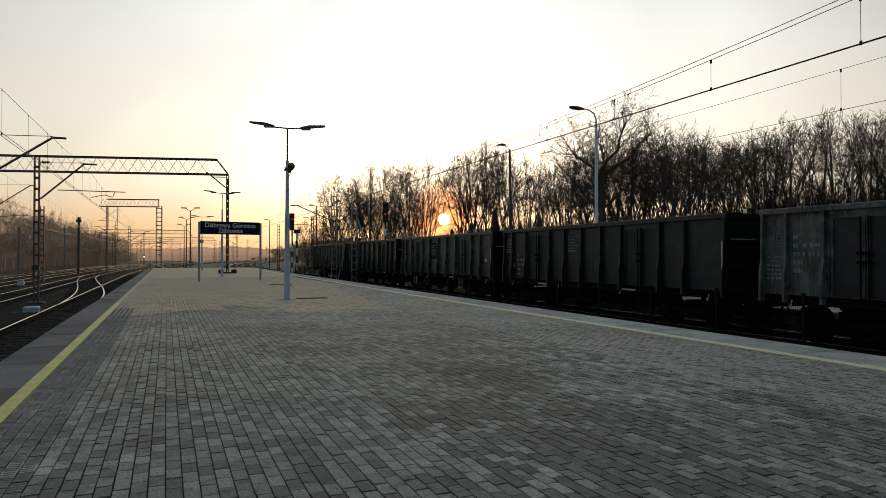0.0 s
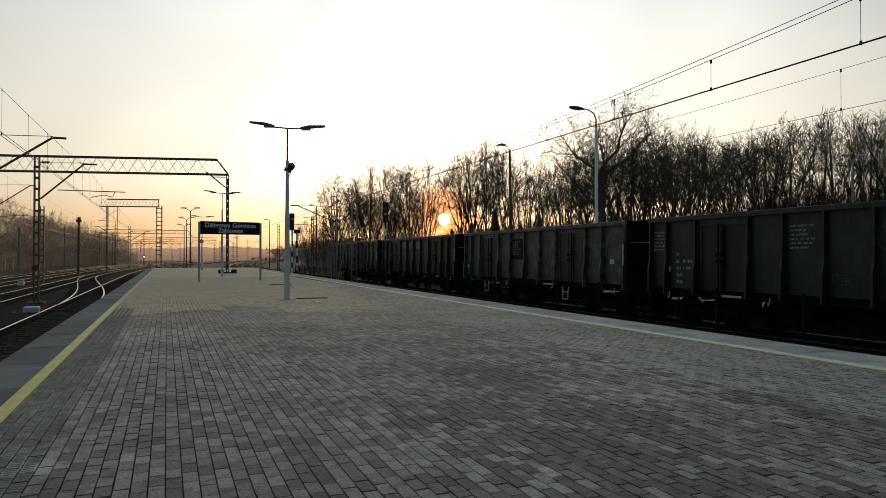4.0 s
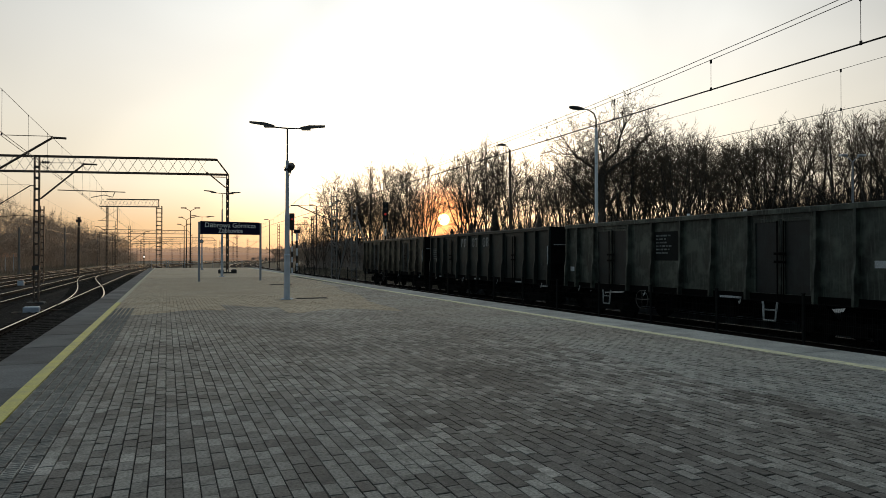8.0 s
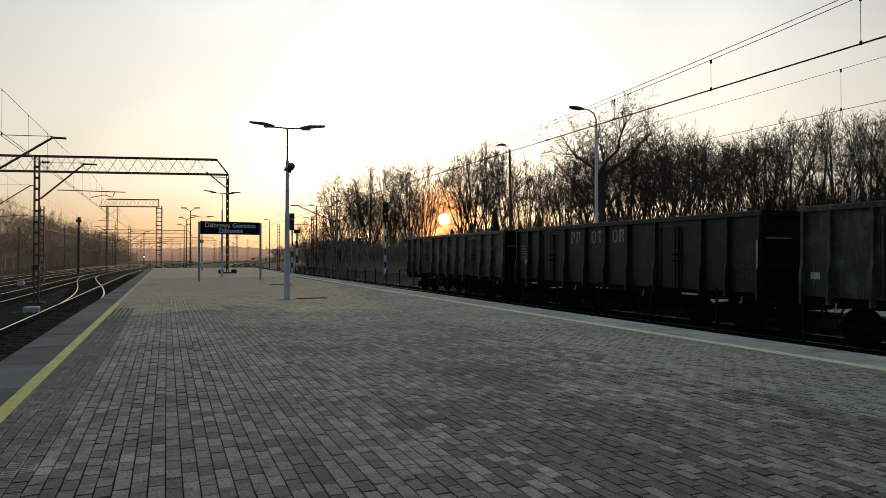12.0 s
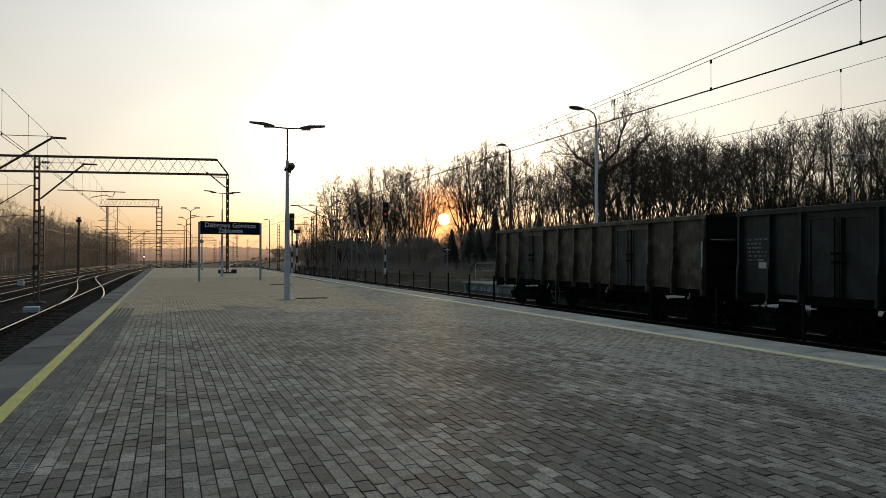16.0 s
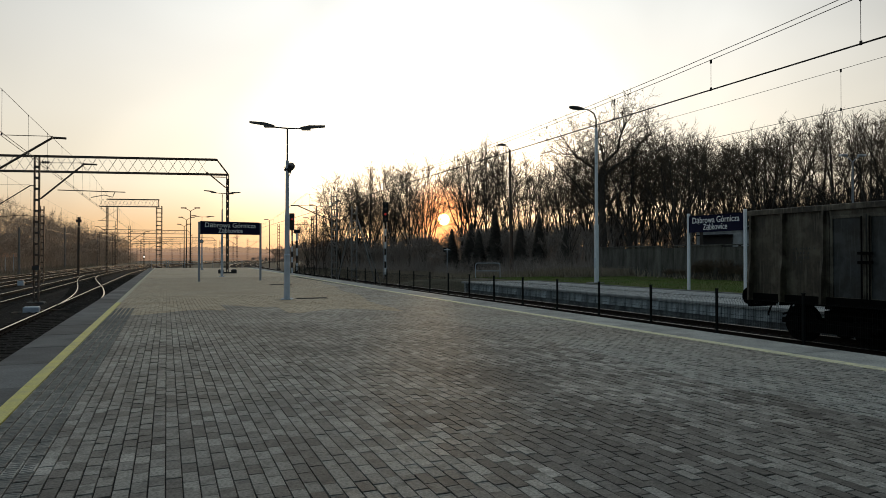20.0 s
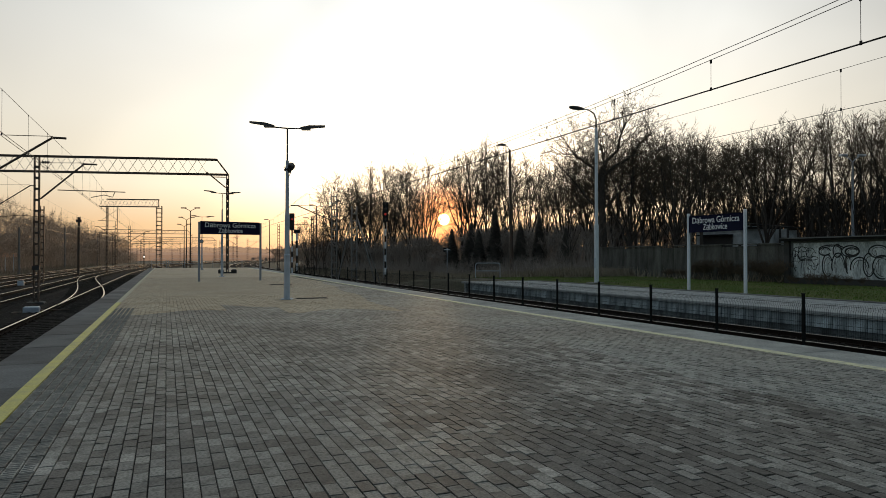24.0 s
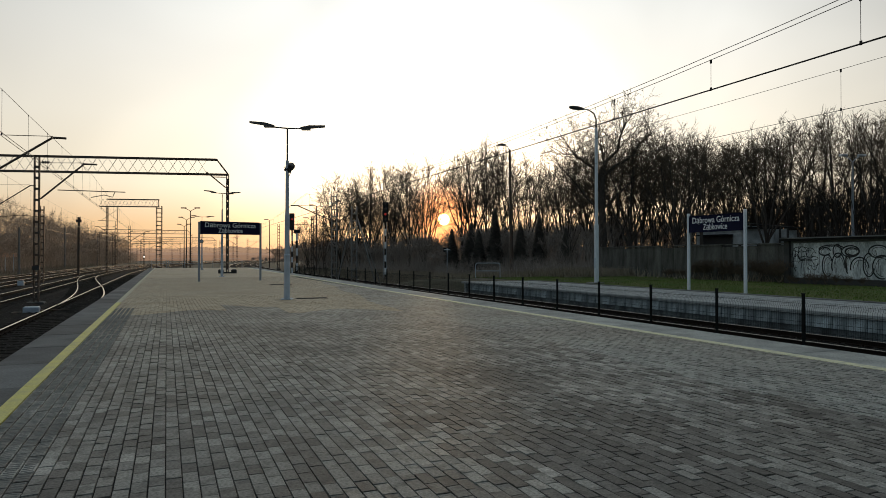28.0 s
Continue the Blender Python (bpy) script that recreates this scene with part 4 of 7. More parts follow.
R1 = [0.05, 1.0, 2.1, 4.1, 5.2, 6.32, 7.43, 8.56, 10.42, 11.54, 12.75]
R2 = [0.05, 1.0, 1.9, 3.78, 5.08, 6.28, 7.5, 8.83, 10.76, 11.7, 12.75]
R3 = [0.05, 0.75, 1.76, 3.68, 4.82, 6.07, 7.28, 8.53, 10.5, 11.48, 12.75]
R4 = [0.05, 0.76, 1.95, 3.82, 4.88, 6.0, 7.18, 8.3, 10.18, 11.24, 12.75]
S1, S2, S3, S4 = ({(r[2], r[3]), (r[7], r[8])} for r in (R1, R2, R3, R4))
WAGONS = [
    wagon("rusty brown open freight wagon, last of the train", R1, S1, M_W_BROWN, M_W_DOORGREY, [near_side(1.25, 2.3, LINES[:40:2])], brake=-5.07),
    wagon("dark blue-green open freight wagon with worn white lettering", R2, S2, M_W_GREEN, M_W_GREEN,
          [near_side(4.1, 3.0, LETTER), near_side(5.4, 3.0, LETTER_WIDE), near_side(6.62, 3.0, LETTER_END), near_side(0.25, 2.55, LINES[:]), near_side(0.3, 1.9, LINES[:5]), near_side(6.55, 2.25, LINES[:1]), near_side(0.6, 1.95, PLATE), near_side(11.95, 1.85, TABLE)], bars_at=(-1.6, -6.1, -10.3)),
    wagon("olive grey open freight wagon with scratched paint", R3, S3, M_W_OLIVE, M_W_DARK,
          [near_side(4.95, 2.75, LINES), near_side(0.2, 1.72, PLATE), near_side(11.85, 2.0, PLATE)], steps=(-2.52, -9.22), brake=-4.39, bars_at=(-7.9,)),
    wagon("dark grey-green open freight wagon with stencilled lines", R4, S4, M_W_GREY, M_W_BLUE,
          [near_side(0.14, 2.85, LINES[:]), near_side(0.16, 1.62, TABLE), near_side(1.12, 2.2, NUMB), near_side(0.62, 1.8, PLATE), near_side(5.05, 2.85, LINES[:]), near_side(6.15, 1.75, TABLE), near_side(7.2, 2.85, ring_marks(0.33))], bars_at=(-3.25, -8.69)),
    wagon("pale grey open freight wagon with patchy paint", R3, S3, M_W_PALE, M_W_DARK,
          [near_side(0.12, 2.75, TABLE), near_side(0.12, 2.1, LINES[:]), near_side(0.9, 2.6, NUMB), near_side(1.0, 1.65, LINES[:1])]),
]

# ---- platform lamps ----
def double_lamp(x, y, top, arm=1.15, label="", speakers=False, r=0.085, turn=0.0, zbase=0.0):
    """A platform lamp with two flat heads on a cross arm."""
    t = thing("street_lamp", label or "grey steel platform lamp with two flat heads", "street lamp", pose(x, y, zbase, 0, 0, turn), group="platform lamps")
    top -= zbase
    part("pole", Mesh().lathe([(r, 0), (r * 0.96, top * 0.25), (r * 0.82, top * 0.265), (r * 0.76, top * 0.49), (r * 0.58, top * 0.515), (r * 0.53, top * 0.80), (r * 0.45, top * 0.81)], 14), M_GALV, t, smooth=False)
    part("base_plate", Mesh().box(-0.17, 0.17, -0.17, 0.17, 0, 0.02).rod((-0.12, -0.12, 0.02), (-0.12, -0.12, 0.05), 0.015).rod((0.12, -0.12, 0.02), (0.12, -0.12, 0.05), 0.015).rod((0.12, 0.12, 0.02), (0.12, 0.12, 0.05), 0.015).rod((-0.12, 0.12, 0.02), (-0.12, 0.12, 0.05), 0.015), M_GALV, t)
    part("collar", Mesh().lathe([(r * 0.75, top * 0.25), (r * 1.03, top * 0.25), (r * 1.03, top * 0.258), (r * 0.75, top * 0.266)], 14), M_GALV, t)
    part("spigot", Mesh().rod((0, 0, top * 0.80), (0, 0, top), r * 0.27, n=10), M_LAMP, t)
    part("cross_arm", Mesh().bent([(-arm * 0.55, 0, top + 0.05), (0, 0, top - 0.01), (arm * 0.55, 0, top - 0.02)], 0.022), M_LAMP, t)
    for s in (-1, 1):
        h = Mesh()
        x0, x1 = s * arm * 0.35, s * arm
        z0, z1 = top + (0.035 if s < 0 else -0.03), top + (0.16 if s < 0 else 0.03)
        prof = [(0.0, 0.05), (0.35, 0.085), (0.42, 0.085), (1.0, 0.05)]
        k = len(h.v)
        for u, d in prof:
            xx, zz = x0 + (x1 - x0) * u, z0 + (z1 - z0) * u
            wd = 0.09 if u < 0.5 else 0.075
            h.v += [(xx, -wd, zz), (xx, wd, zz), (xx, wd * 0.7, zz + d), (xx, -wd * 0.7, zz + d)]
        for q in range(3):
            for j in range(4):
                a, b = k + 4 * q + j, k + 4 * q + (j + 1) % 4
                h.f.append((a, b, b + 4, a + 4))
        h.f += [(k + 3, k + 2, k + 1, k), (k + 12, k + 13, k + 14, k + 15)]
        h.s = [0] * len(h.f)
        hd = part("lamp_head", h, M_LAMP, t)
        part("lens", Mesh().box(min(x0 * 1.1, x0 * 1.75), max(x0 * 1.1, x0 * 1.75), -0.07, 0.07, z0 - 0.035 + (0.02 if s < 0 else 0), z0 + 0.01 + (0.02 if s < 0 else 0)), M_LENS, hd, "pinkish lamp glass")
    if speakers:
        zs = top * 0.77
        for s in (-1, 1):
            sp = Mesh()
            sp.lathe([(0.03, 0.0), (0.06, 0.05), (0.11, 0.18), (0.125, 0.19), (0.115, 0.19), (0.03, 0.06)], 14, (s * 0.10, -0.12 if s > 0 else 0.02, zs + (0.04 if s > 0 else -0.07)), "x" if s < 0 else "y")
            sp.rod((0, 0, zs), (s * 0.1, -0.06, zs), 0.015)
            part("loudspeaker", sp, M_BLACK, t, "round black horn loudspeaker")
        part("speaker_cable", Mesh().bent([(0.1, -0.1, zs), (0.16, -0.08, zs - 0.1), (0.1, -0.05, zs - 0.18), (0.05, -0.02, zs - 0.3)], 0.008), M_BLACK, t)
    return t


double_lamp(3.47, 21.13, 5.345, 1.17, "grey steel platform lamp with two flat heads and loudspeakers", True, r=0.098, turn=-22)
double_lamp(3.42, 46.9, 5.57, 1.2, turn=-22)
l3 = double_lamp(3.4, 74.0, 5.5, 1.25, turn=-22, label="platform lamp with a small round sign on its pole")
part("round_sign", Mesh().lathe([(0.2, -0.10), (0.2, -0.13), (0.14, -0.13), (0.14, -0.115)], 18, (0, 0, 2.95), "y"), M_BLACK, l3, "round dark-rimmed sign")
part("sign_face", Mesh().lathe([(0.14, -0.10), (0.14, -0.12), (0.01, -0.12)], 18, (0, 0, 2.95), "y"), M_GALV, l3)


def far_lamp(x, y, z0, top, spread=0.8, label="tall yard lamp with two raised heads", mtl=M_STEEL):
    t = thing("street_lamp", label, "street lamp", pose(x, y, z0, 0, 0, -22), group="yard lamps")
    h = top - z0
    part("pole", Mesh().lathe([(0.11, 0), (0.085, h * 0.5), (0.05, h)], 10), mtl, t)
    for s in (-1, 1):
        part("arm", Mesh().bent([(0, 0, h - 0.1), (s * spread * 0.3, 0, h + 0.1), (s * spread, 0, h + 0.35)], 0.035), mtl, t)
        part("lamp_head", Mesh().box(min(s * spread * 0.7, s * spread * 1.6), max(s * spread * 0.7, s * spread * 1.6), -0.13, 0.13, h + 0.32, h + 0.46, 0.04), mtl, t)
    return t


def at(x, y, depth):
    """A place so many metres ahead of the eye in the direction of a spot of the picture plane (x, y: tangents right and up)."""
    c, s = math.cos(radians(22.44)), math.sin(radians(22.44))
    return (depth * (s + x * c), depth * (c - x * s), EYE[2] + depth * y)


for tx, base_d, top in ((-0.3775, 91, 7.6), (-0.3834, 108, 7.35), (-0.3868, 126, 7.1)):
    p = at(tx, 0, base_d)
    far_lamp(p[0], p[1], -1.08, top)
for tx, ty, depth, side in ((-0.2592, 0.0550, 140, -1), (-0.1891, 0.0760, 100, -1)):
    px, py, pz = at(tx, ty, depth)
    hl = thing("street_lamp", "slim yard lamp with one short hooked head", "street lamp", pose(px, py, -1.0, 0, 0, -22), group="yard lamps")
    part("pole", Mesh().lathe([(0.13, 0), (0.10, 4.0), (0.07, pz + 1.0)], 8), M_STEEL, hl)
    part("arm", Mesh().bent([(0, 0, pz + 0.9), (side * 0.2, 0, pz + 1.1), (side * 0.5, 0, pz + 1.15)], 0.04), M_STEEL, hl)
    part("lamp_head", Mesh().box(min(side * 0.4, side * 1.1), max(side * 0.4, side * 1.1), -0.12, 0.12, pz + 1.08, pz + 1.24, 0.04), M_LAMP, hl)
far_lamp(43.4, 31.6, 0.0, 7.9, 0.55, "grey two-armed lamp behind the wall", M_POSTGREY)


def right_lamp():
    t = thing("street_lamp", "tall pale galvanised lamp post on the opposite platform", "street lamp", pose(23.26, 32.78, -0.23))
    H = 9.88
    part("pole", Mesh().lathe([(0.135, 0), (0.13, 3.4), (0.10, 3.5), (0.085, H - 0.8), (0.05, H - 0.75)], 14), M_WHITE, t)
    part("neck", Mesh().bent([(0, 0, H - 0.8), (0, 0, H - 0.25), (-0.12, 0.05, H + 0.1), (-0.45, 0.2, H + 0.32), (-0.75, 0.32, H + 0.36)], [0.05, 0.045, 0.04, 0.035, 0.03], 8), M_LAMP, t)
    hd = Mesh()
    hd.lathe([(0.03, 0.0), (0.10, 0.12), (0.16, 0.45), (0.16, 0.8), (0.10, 1.0), (0.02, 1.04)], 12, (0, 0, 0), "x")
    hd.v = [(-0.60 - a * 0.80, 0.28 + a * 0.34 + b, H + 0.34 + c * 0.75 + a * 0.13) for a, b, c in hd.v]
    part("lamp_head", hd, M_LAMP, t, smooth=True)
    part("base_plate", Mesh().box(-0.5, 0.3, -0.35, 0.35, 0.0, 0.06, 0.02), M_CONC, t)
    part("service_hatch", Mesh().box(-0.145, -0.10, -0.06, 0.06, 0.9, 1.5, 0.0), M_GALV, t)


right_lamp()


# ---- station name boards ----
def name_board(m, width, height, z0, post_h, label):
    """A navy board on two posts; it faces its own -y, centred on x = 0."""
    t = thing("station_sign", label, "station sign", m)
    for s in (-1, 1):
        part("post", Mesh().box(s * width / 2 - 0.05 + (0.05 if s < 0 else -0.05) * 0, s * width / 2 + 0.05, -0.05, 0.05, 0, post_h, 0.01), M_WHITE if post_h > z0 + height else M_POSTGREY, t)
    board = part("board", Mesh().box(-width / 2 + 0.052, width / 2 - 0.052, -0.03, 0.03, z0, z0 + height), M_NAVY, t)
    fr = Mesh()
    for q in ((-width / 2 + 0.052, width / 2 - 0.052, z0 - 0.03, z0 + 0.0), (-width / 2 + 0.052, width / 2 - 0.052, z0 + height, z0 + height + 0.03)):
        fr.box(q[0], q[1], -0.04, 0.04, q[2], q[3])
    part("frame", fr, M_NAVY, board)
    for txt, z, sz in (("Dąbrowa Górnicza", z0 + height * 0.72, height * 0.56), ("Ząbkowice", z0 + height * 0.27, height * 0.56)):
        me = lettering(txt, sz, 0.004)
        me.materials.append(M_LETTER)
        xs = [v.co.x for v in me.vertices]
        sx = min(1.0, width * 0.83 / (max(xs) - min(xs))) if "G" in txt else 0.80
        ob = part("lettering", me, None, board, "white station name")
        ob.matrix_basis = pose(0, -0.036, z) @ Matrix.Diagonal((sx, 1, 1, 1))
    return t


MID = (3.25, 38.52)
name_board(pose(MID[0], MID[1], 0, 0, 0, math.degrees(math.atan2(39.2 - 37.75, 5.01 - 1.70)) * 0.35), 3.30, 0.64, 2.585, 3.22, "navy blue station name board on two steel posts")
name_board(pose(22.0, 22.31, -0.23, 0, 0, -90), 3.23, 0.68, 2.68, 3.52, "navy blue station name board on two white posts in the grass")


# ---- catenary masts, gantries and wires ----
def lattice(mesh, p, h, w=0.28, d=0.2, step=0.55, bar=0.035):
    """A laced steel mast: four corner angles and rungs."""
    x, y, z = p
    for sx in (-1, 1):
        for sy in (-1, 1):
            mesh.box(x + sx * w / 2 - bar, x + sx * w / 2 + bar, y + sy * d / 2 - bar, y + sy * d / 2 + bar, z, z + h)
    q = z + 0.3
    while q < z + h - 0.1:
        for sy in (-1, 1):
            mesh.box(x - w / 2, x + w / 2, y + sy * d / 2 - 0.008, y + sy * d / 2 + 0.008, q - 0.05, q + 0.05)
        q += step


def mast(x, y, top, w=0.28, label="laced steel catenary mast", z0=-1.08, foot=True, mtl=None):
    t = thing("catenary_mast", label, "catenary mast", pose(x, y, z0), group="catenary masts")
    m = Mesh()
    lattice(m, (0, 0, 0), top - z0, w, bar=0.028)
    part("laced_column", m, mtl or M_STEEL, t)
    if foot:
        part("foundation", Mesh().box(-0.4, 0.4, -0.4, 0.4, -0.2, 0.16, 0.04), M_CONC_DARK, t)
    return t


def bracket(t, side, zt, reach=3.0, rise=1.6, knee=0.84, steady=True):
    """A cantilever: a sloping tube, a level steady tube and insulators."""
    m = Mesh()
    m.rod((side * 0.15, 0, zt), (side * reach * knee, 0, zt + rise), 0.045, n=8)
    m.rod((side * reach * (knee - 0.02), 0, zt + rise), (side * reach, 0, zt + rise), 0.045, n=8)
    part("bracket_tube", m, M_STEEL, t)
    part("tie_rod", Mesh().rod((side * 0.12, 0, zt + rise * 0.98), (side * reach * knee, 0, zt + rise * 1.03), 0.015, n=6), M_STEEL, t)
    ins = Mesh()
    for i in range(5):
        ins.lathe([(0.03, 0), (0.085, 0.02), (0.085, 0.04), (0.03, 0.06)], 10, (side * (0.2 + 0.07 * i), 0, zt + rise * 1.0), "x")
    part("insulator", ins, M_LAMP, t)
    if not steady:
        return
    st = Mesh().bent([(side * 0.15, 0, zt - 0.55), (side * reach * 0.7, 0, zt - 0.30), (side * reach * 1.08, 0, zt - 0.42)], 0.022)
    part("steady_arm", st, M_STEEL, t)


m0 = mast(-6.62, 30.0, 6.6, 0.26, "laced steel catenary mast with a sloping bracket")
bracket(m0, 1, 5.35, 2.95, 1.72, steady=False)
m1 = mast(-6.0, 38.6, 6.3, 0.20, "laced steel catenary mast with sloping brackets")
bracket(m1, 1, 5.30, 2.67, 1.85, 0.78, False)
part("registration_arm", Mesh().rod((0.9, 0, 5.78), (4.0, 0, 5.78), 0.025, n=6).bent([(2.4, 0, 5.45), (3.0, 0, 5.6), (3.4, 0, 5.5), (3.5, 0, 5.75)], 0.02), M_STEEL, m1)
mast(-9.7, 65.0, 5.6, 0.26, "laced steel catenary mast between the tracks")
part("marker_plate", Mesh().box(-0.16, 0.16, -0.18, -0.14, 1.75, 1.95), M_LAMP, m1)


m2 = mast(-13.7, 65.2, 7.4, 0.28, "laced steel catenary mast between the outer tracks")
bracket(m2, 1, 6.2, 3.5, 2.2, 0.88)


def yard_masts():
    for x, y, top, br in ((-7.4, 118, 7.0, -1), (-5.6, 120, 6.4, 1), (-9.9, 150, 6.4, 1), (-4.7, 165, 6.8, -1), (-1.5, 175, 6.4, 1), (-12.2, 190, 6.4, 1), (1.5, 205, 6.6, -1), (-5, 230, 6.5, 1), (4.2, 240, 6.4, -1), (8, 270, 6.5, 1), (-9.0, 240, 6.4, 1), (14.0, 150, 6.4, -1), (20.5, 190, 6.4, 1), (15, 215, 6.4, 1), (22, 250, 6.5, -1)):
        t = mast(x, y, top, 0.3, "distant laced steel catenary mast", foot=False)
        bracket(t, br, top - 1.9 + 1.08 - 0.6, 3.0, 1.6)
    # masts by the fence and on the far right
    t = mast(12.95, 55.2, 6.55, 0.42, "laced catenary mast beside the track fence", mtl=M_CONCMAST)
    bracket(t, -1, 5.4, 3.6, 1.2)
    bracket(t, 1, 5.2, 3.4, 1.9)
    t = mast(13.6, 51.2, 5.3, 0.4, "anchor mast with sloping stays beside the fence", mtl=M_CONCMAST)
    part("stay", Mesh().rod((0.1, 0, 6.0), (1.6, -0.6, 0.2), 0.06).rod((0.1, 0, 5.9), (2.3, 0.4, 0.2), 0.05).rod((-0.1, 0, 6.2), (-1.3, 0.3, 0.2), 0.05), M_CONCMAST, t)
    t = mast(22, 100, 7.6, 0.4, "laced catenary mast beyond the signal")
    bracket(t, -1, 6.8, 3.2, 1.5)
    t = mast(30.5, 128, 7.4, 0.4, "laced catenary mast near the wood")


yard_masts()


for tx, ty, depth in ((-0.2457, 0.0490, 125), (-0.1950, 0.0608, 92)):
    px, py, pz = at(tx, ty, depth)
    mast(px, py, pz, 0.34, z0=-1.0)


def solid_mast(x, y, top):
    t = thing("catenary_mast", "dark solid pole with a switch box at its top", "catenary mast", pose(x, y, -1.08))
    part("pole", Mesh().box(-0.13, 0.13, -0.1, 0.1, 0, top + 1.08), M_STEEL, t)
    part("switch_box", Mesh().box(-0.3, 0.3, -0.18, 0.18, top + 0.45, top + 0.8, 0.03).rod((-0.2, 0, top + 0.8), (-0.2, 0, top + 1.15), 0.04).rod((0.2, 0, top + 0.8), (0.2, 0, top + 1.15), 0.04), M_STEEL, t)


solid_mast(-9.98, 93, 6.2)


def gantry(x0, x1, y, zlow, zhigh, label, legs, bays=1.5, drop=(), slant=0.9):
    """A portal: a laced beam of two chords between masts."""
    t = thing("catenary_gantry", label, "catenary gantry", group="catenary gantries")
    for dy in (-0.22, 0.22):
        for z in (zlow, zhigh):
            beam = Mesh().box(x0 + (1.0 if z == zhigh and x0 > -20 else 0), x1 - (slant if z == zhigh else 0), y + dy - 0.05, y + dy + 0.05, z - 0.06, z + 0.06)
            part("beam_chord", beam, M_STEEL, t)
    lace = Mesh()
    for dy in (-0.22,):
        x = x0
        while x + bays < x1 - slant + 0.4:
            a, b = x, x + bays
            lace.rod((a, y + dy, zlow), ((a + b) / 2, y + dy, zhigh), 0.02, n=4)
            lace.rod(((a + b) / 2, y + dy, zhigh), (b, y + dy, zlow), 0.015, n=4)
            lace.rod((a, y + dy, zhigh), ((a + b) / 2, y + dy, zlow), 0.012, n=4)
            lace.rod(((a + b) / 2, y + dy, zlow), (b, y + dy, zhigh), 0.012, n=4)
            x += bays
        if slant:
            part("end_strut", Mesh().rod((x1 - slant, y + dy, zhigh), (x1, y + dy, zlow), 0.06, n=4), M_STEEL, t)
    part("beam_lacing", lace, M_STEEL, t)
    for lx, w, z0 in legs:
        m = Mesh()
        if w > 0:
            lattice(m, (lx, y, z0), zlow - z0 + 0.1, w, 0.4, 0.6)
        else:
            # two channels back to back with cover plates
            for u in (-1, 1):
                m.box(lx + u * 0.075 - 0.03, lx + u * 0.075 + 0.03, y - 0.12, y + 0.12, z0, zlow)
            q = z0 + 0.3
            while q < zlow - 0.5:
                m.box(lx - 0.045, lx + 0.045, y - 0.1, y + 0.1, q, q + 0.5)
                q += 0.62
        part("leg", m, M_STEEL, t)
    for hx, hz in drop:
        d = Mesh()
        d.rod((hx, y, zlow), (hx, y, hz), 0.05, n=6).rod((hx, y, hz), (hx - 2.6, y, hz + 0.1), 0.03, n=6).rod((hx, y, zlow - 0.4), (hx - 2.2, y, hz + 0.1), 0.025, n=6)
        part("drop_arm", d, M_STEEL, t)
    return t


g1 = gantry(-24.0, 4.62, 56.45, 7.95, 9.14, "steel catenary gantry over the station tracks", [(4.55, 0, 0.0)])
part("knee_brace", Mesh().rod((4.4, 56.45, 6.9), (2.9, 56.45, 8.15), 0.05).rod((4.4, 56.45, 7.75), (3.4, 56.45, 7.75), 0.04), M_STEEL, g1)
part("foot_block", Mesh().lathe([(0.22, 0), (0.22, 0.25), (0.15, 0.33)], 12, (4.1, 56.2, 0)).lathe([(0.22, 0), (0.22, 0.25), (0.15, 0.33)], 12, (5.1, 56.2, 0)).box(4.2, 4.95, 56.2, 56.7, 0, 0.12), M_BLACK, g1, "black foot blocks")
part("leg", (lambda m: (lattice(m, (-23.8, 56.45, -1.08), 9.7, 0.5, 0.4, 0.6), m)[1])(Mesh()), M_STEEL, g1)
g1.matrix_world = Matrix.Translation((4.53, 56.46, 0)) @ Matrix.Rotation(radians(-14), 4, "Z") @ Matrix.Translation((-4.55, -56.45, 0))
g2 = gantry(-9.0, -1.0, 104, 8.48, 9.5, "second steel catenary gantry beyond the platform end", [(-1.0, 0.7, -1.08), (-8.0, 0.12, -1.08)], bays=1.0, drop=[(-6.6, 6.4)], slant=0.02)
g2.matrix_world = Matrix.Translation((-1, 104, 0)) @ Matrix.Rotation(radians(-14), 4, "Z") @ Matrix.Translation((1, -104, 0))
gantry(-16, 6, 190, 7.4, 8.3, "distant steel catenary gantry across the yard", [(-16, 0.5, -1.08), (6, 0.5, -1.08)], bays=1.6)
gantry(-8, 16, 250, 7.2, 8.1, "distant steel catenary gantry across the yard", [(-8, 0.5, -1.08), (16, 0.5, -1.08)], bays=1.8)
gantry(-14, 20, 320, 7.2, 8.1, "distant steel catenary gantry across the yard", [(-14, 0.5, -1.08), (20, 0.5, -1.08)], bays=2.2)


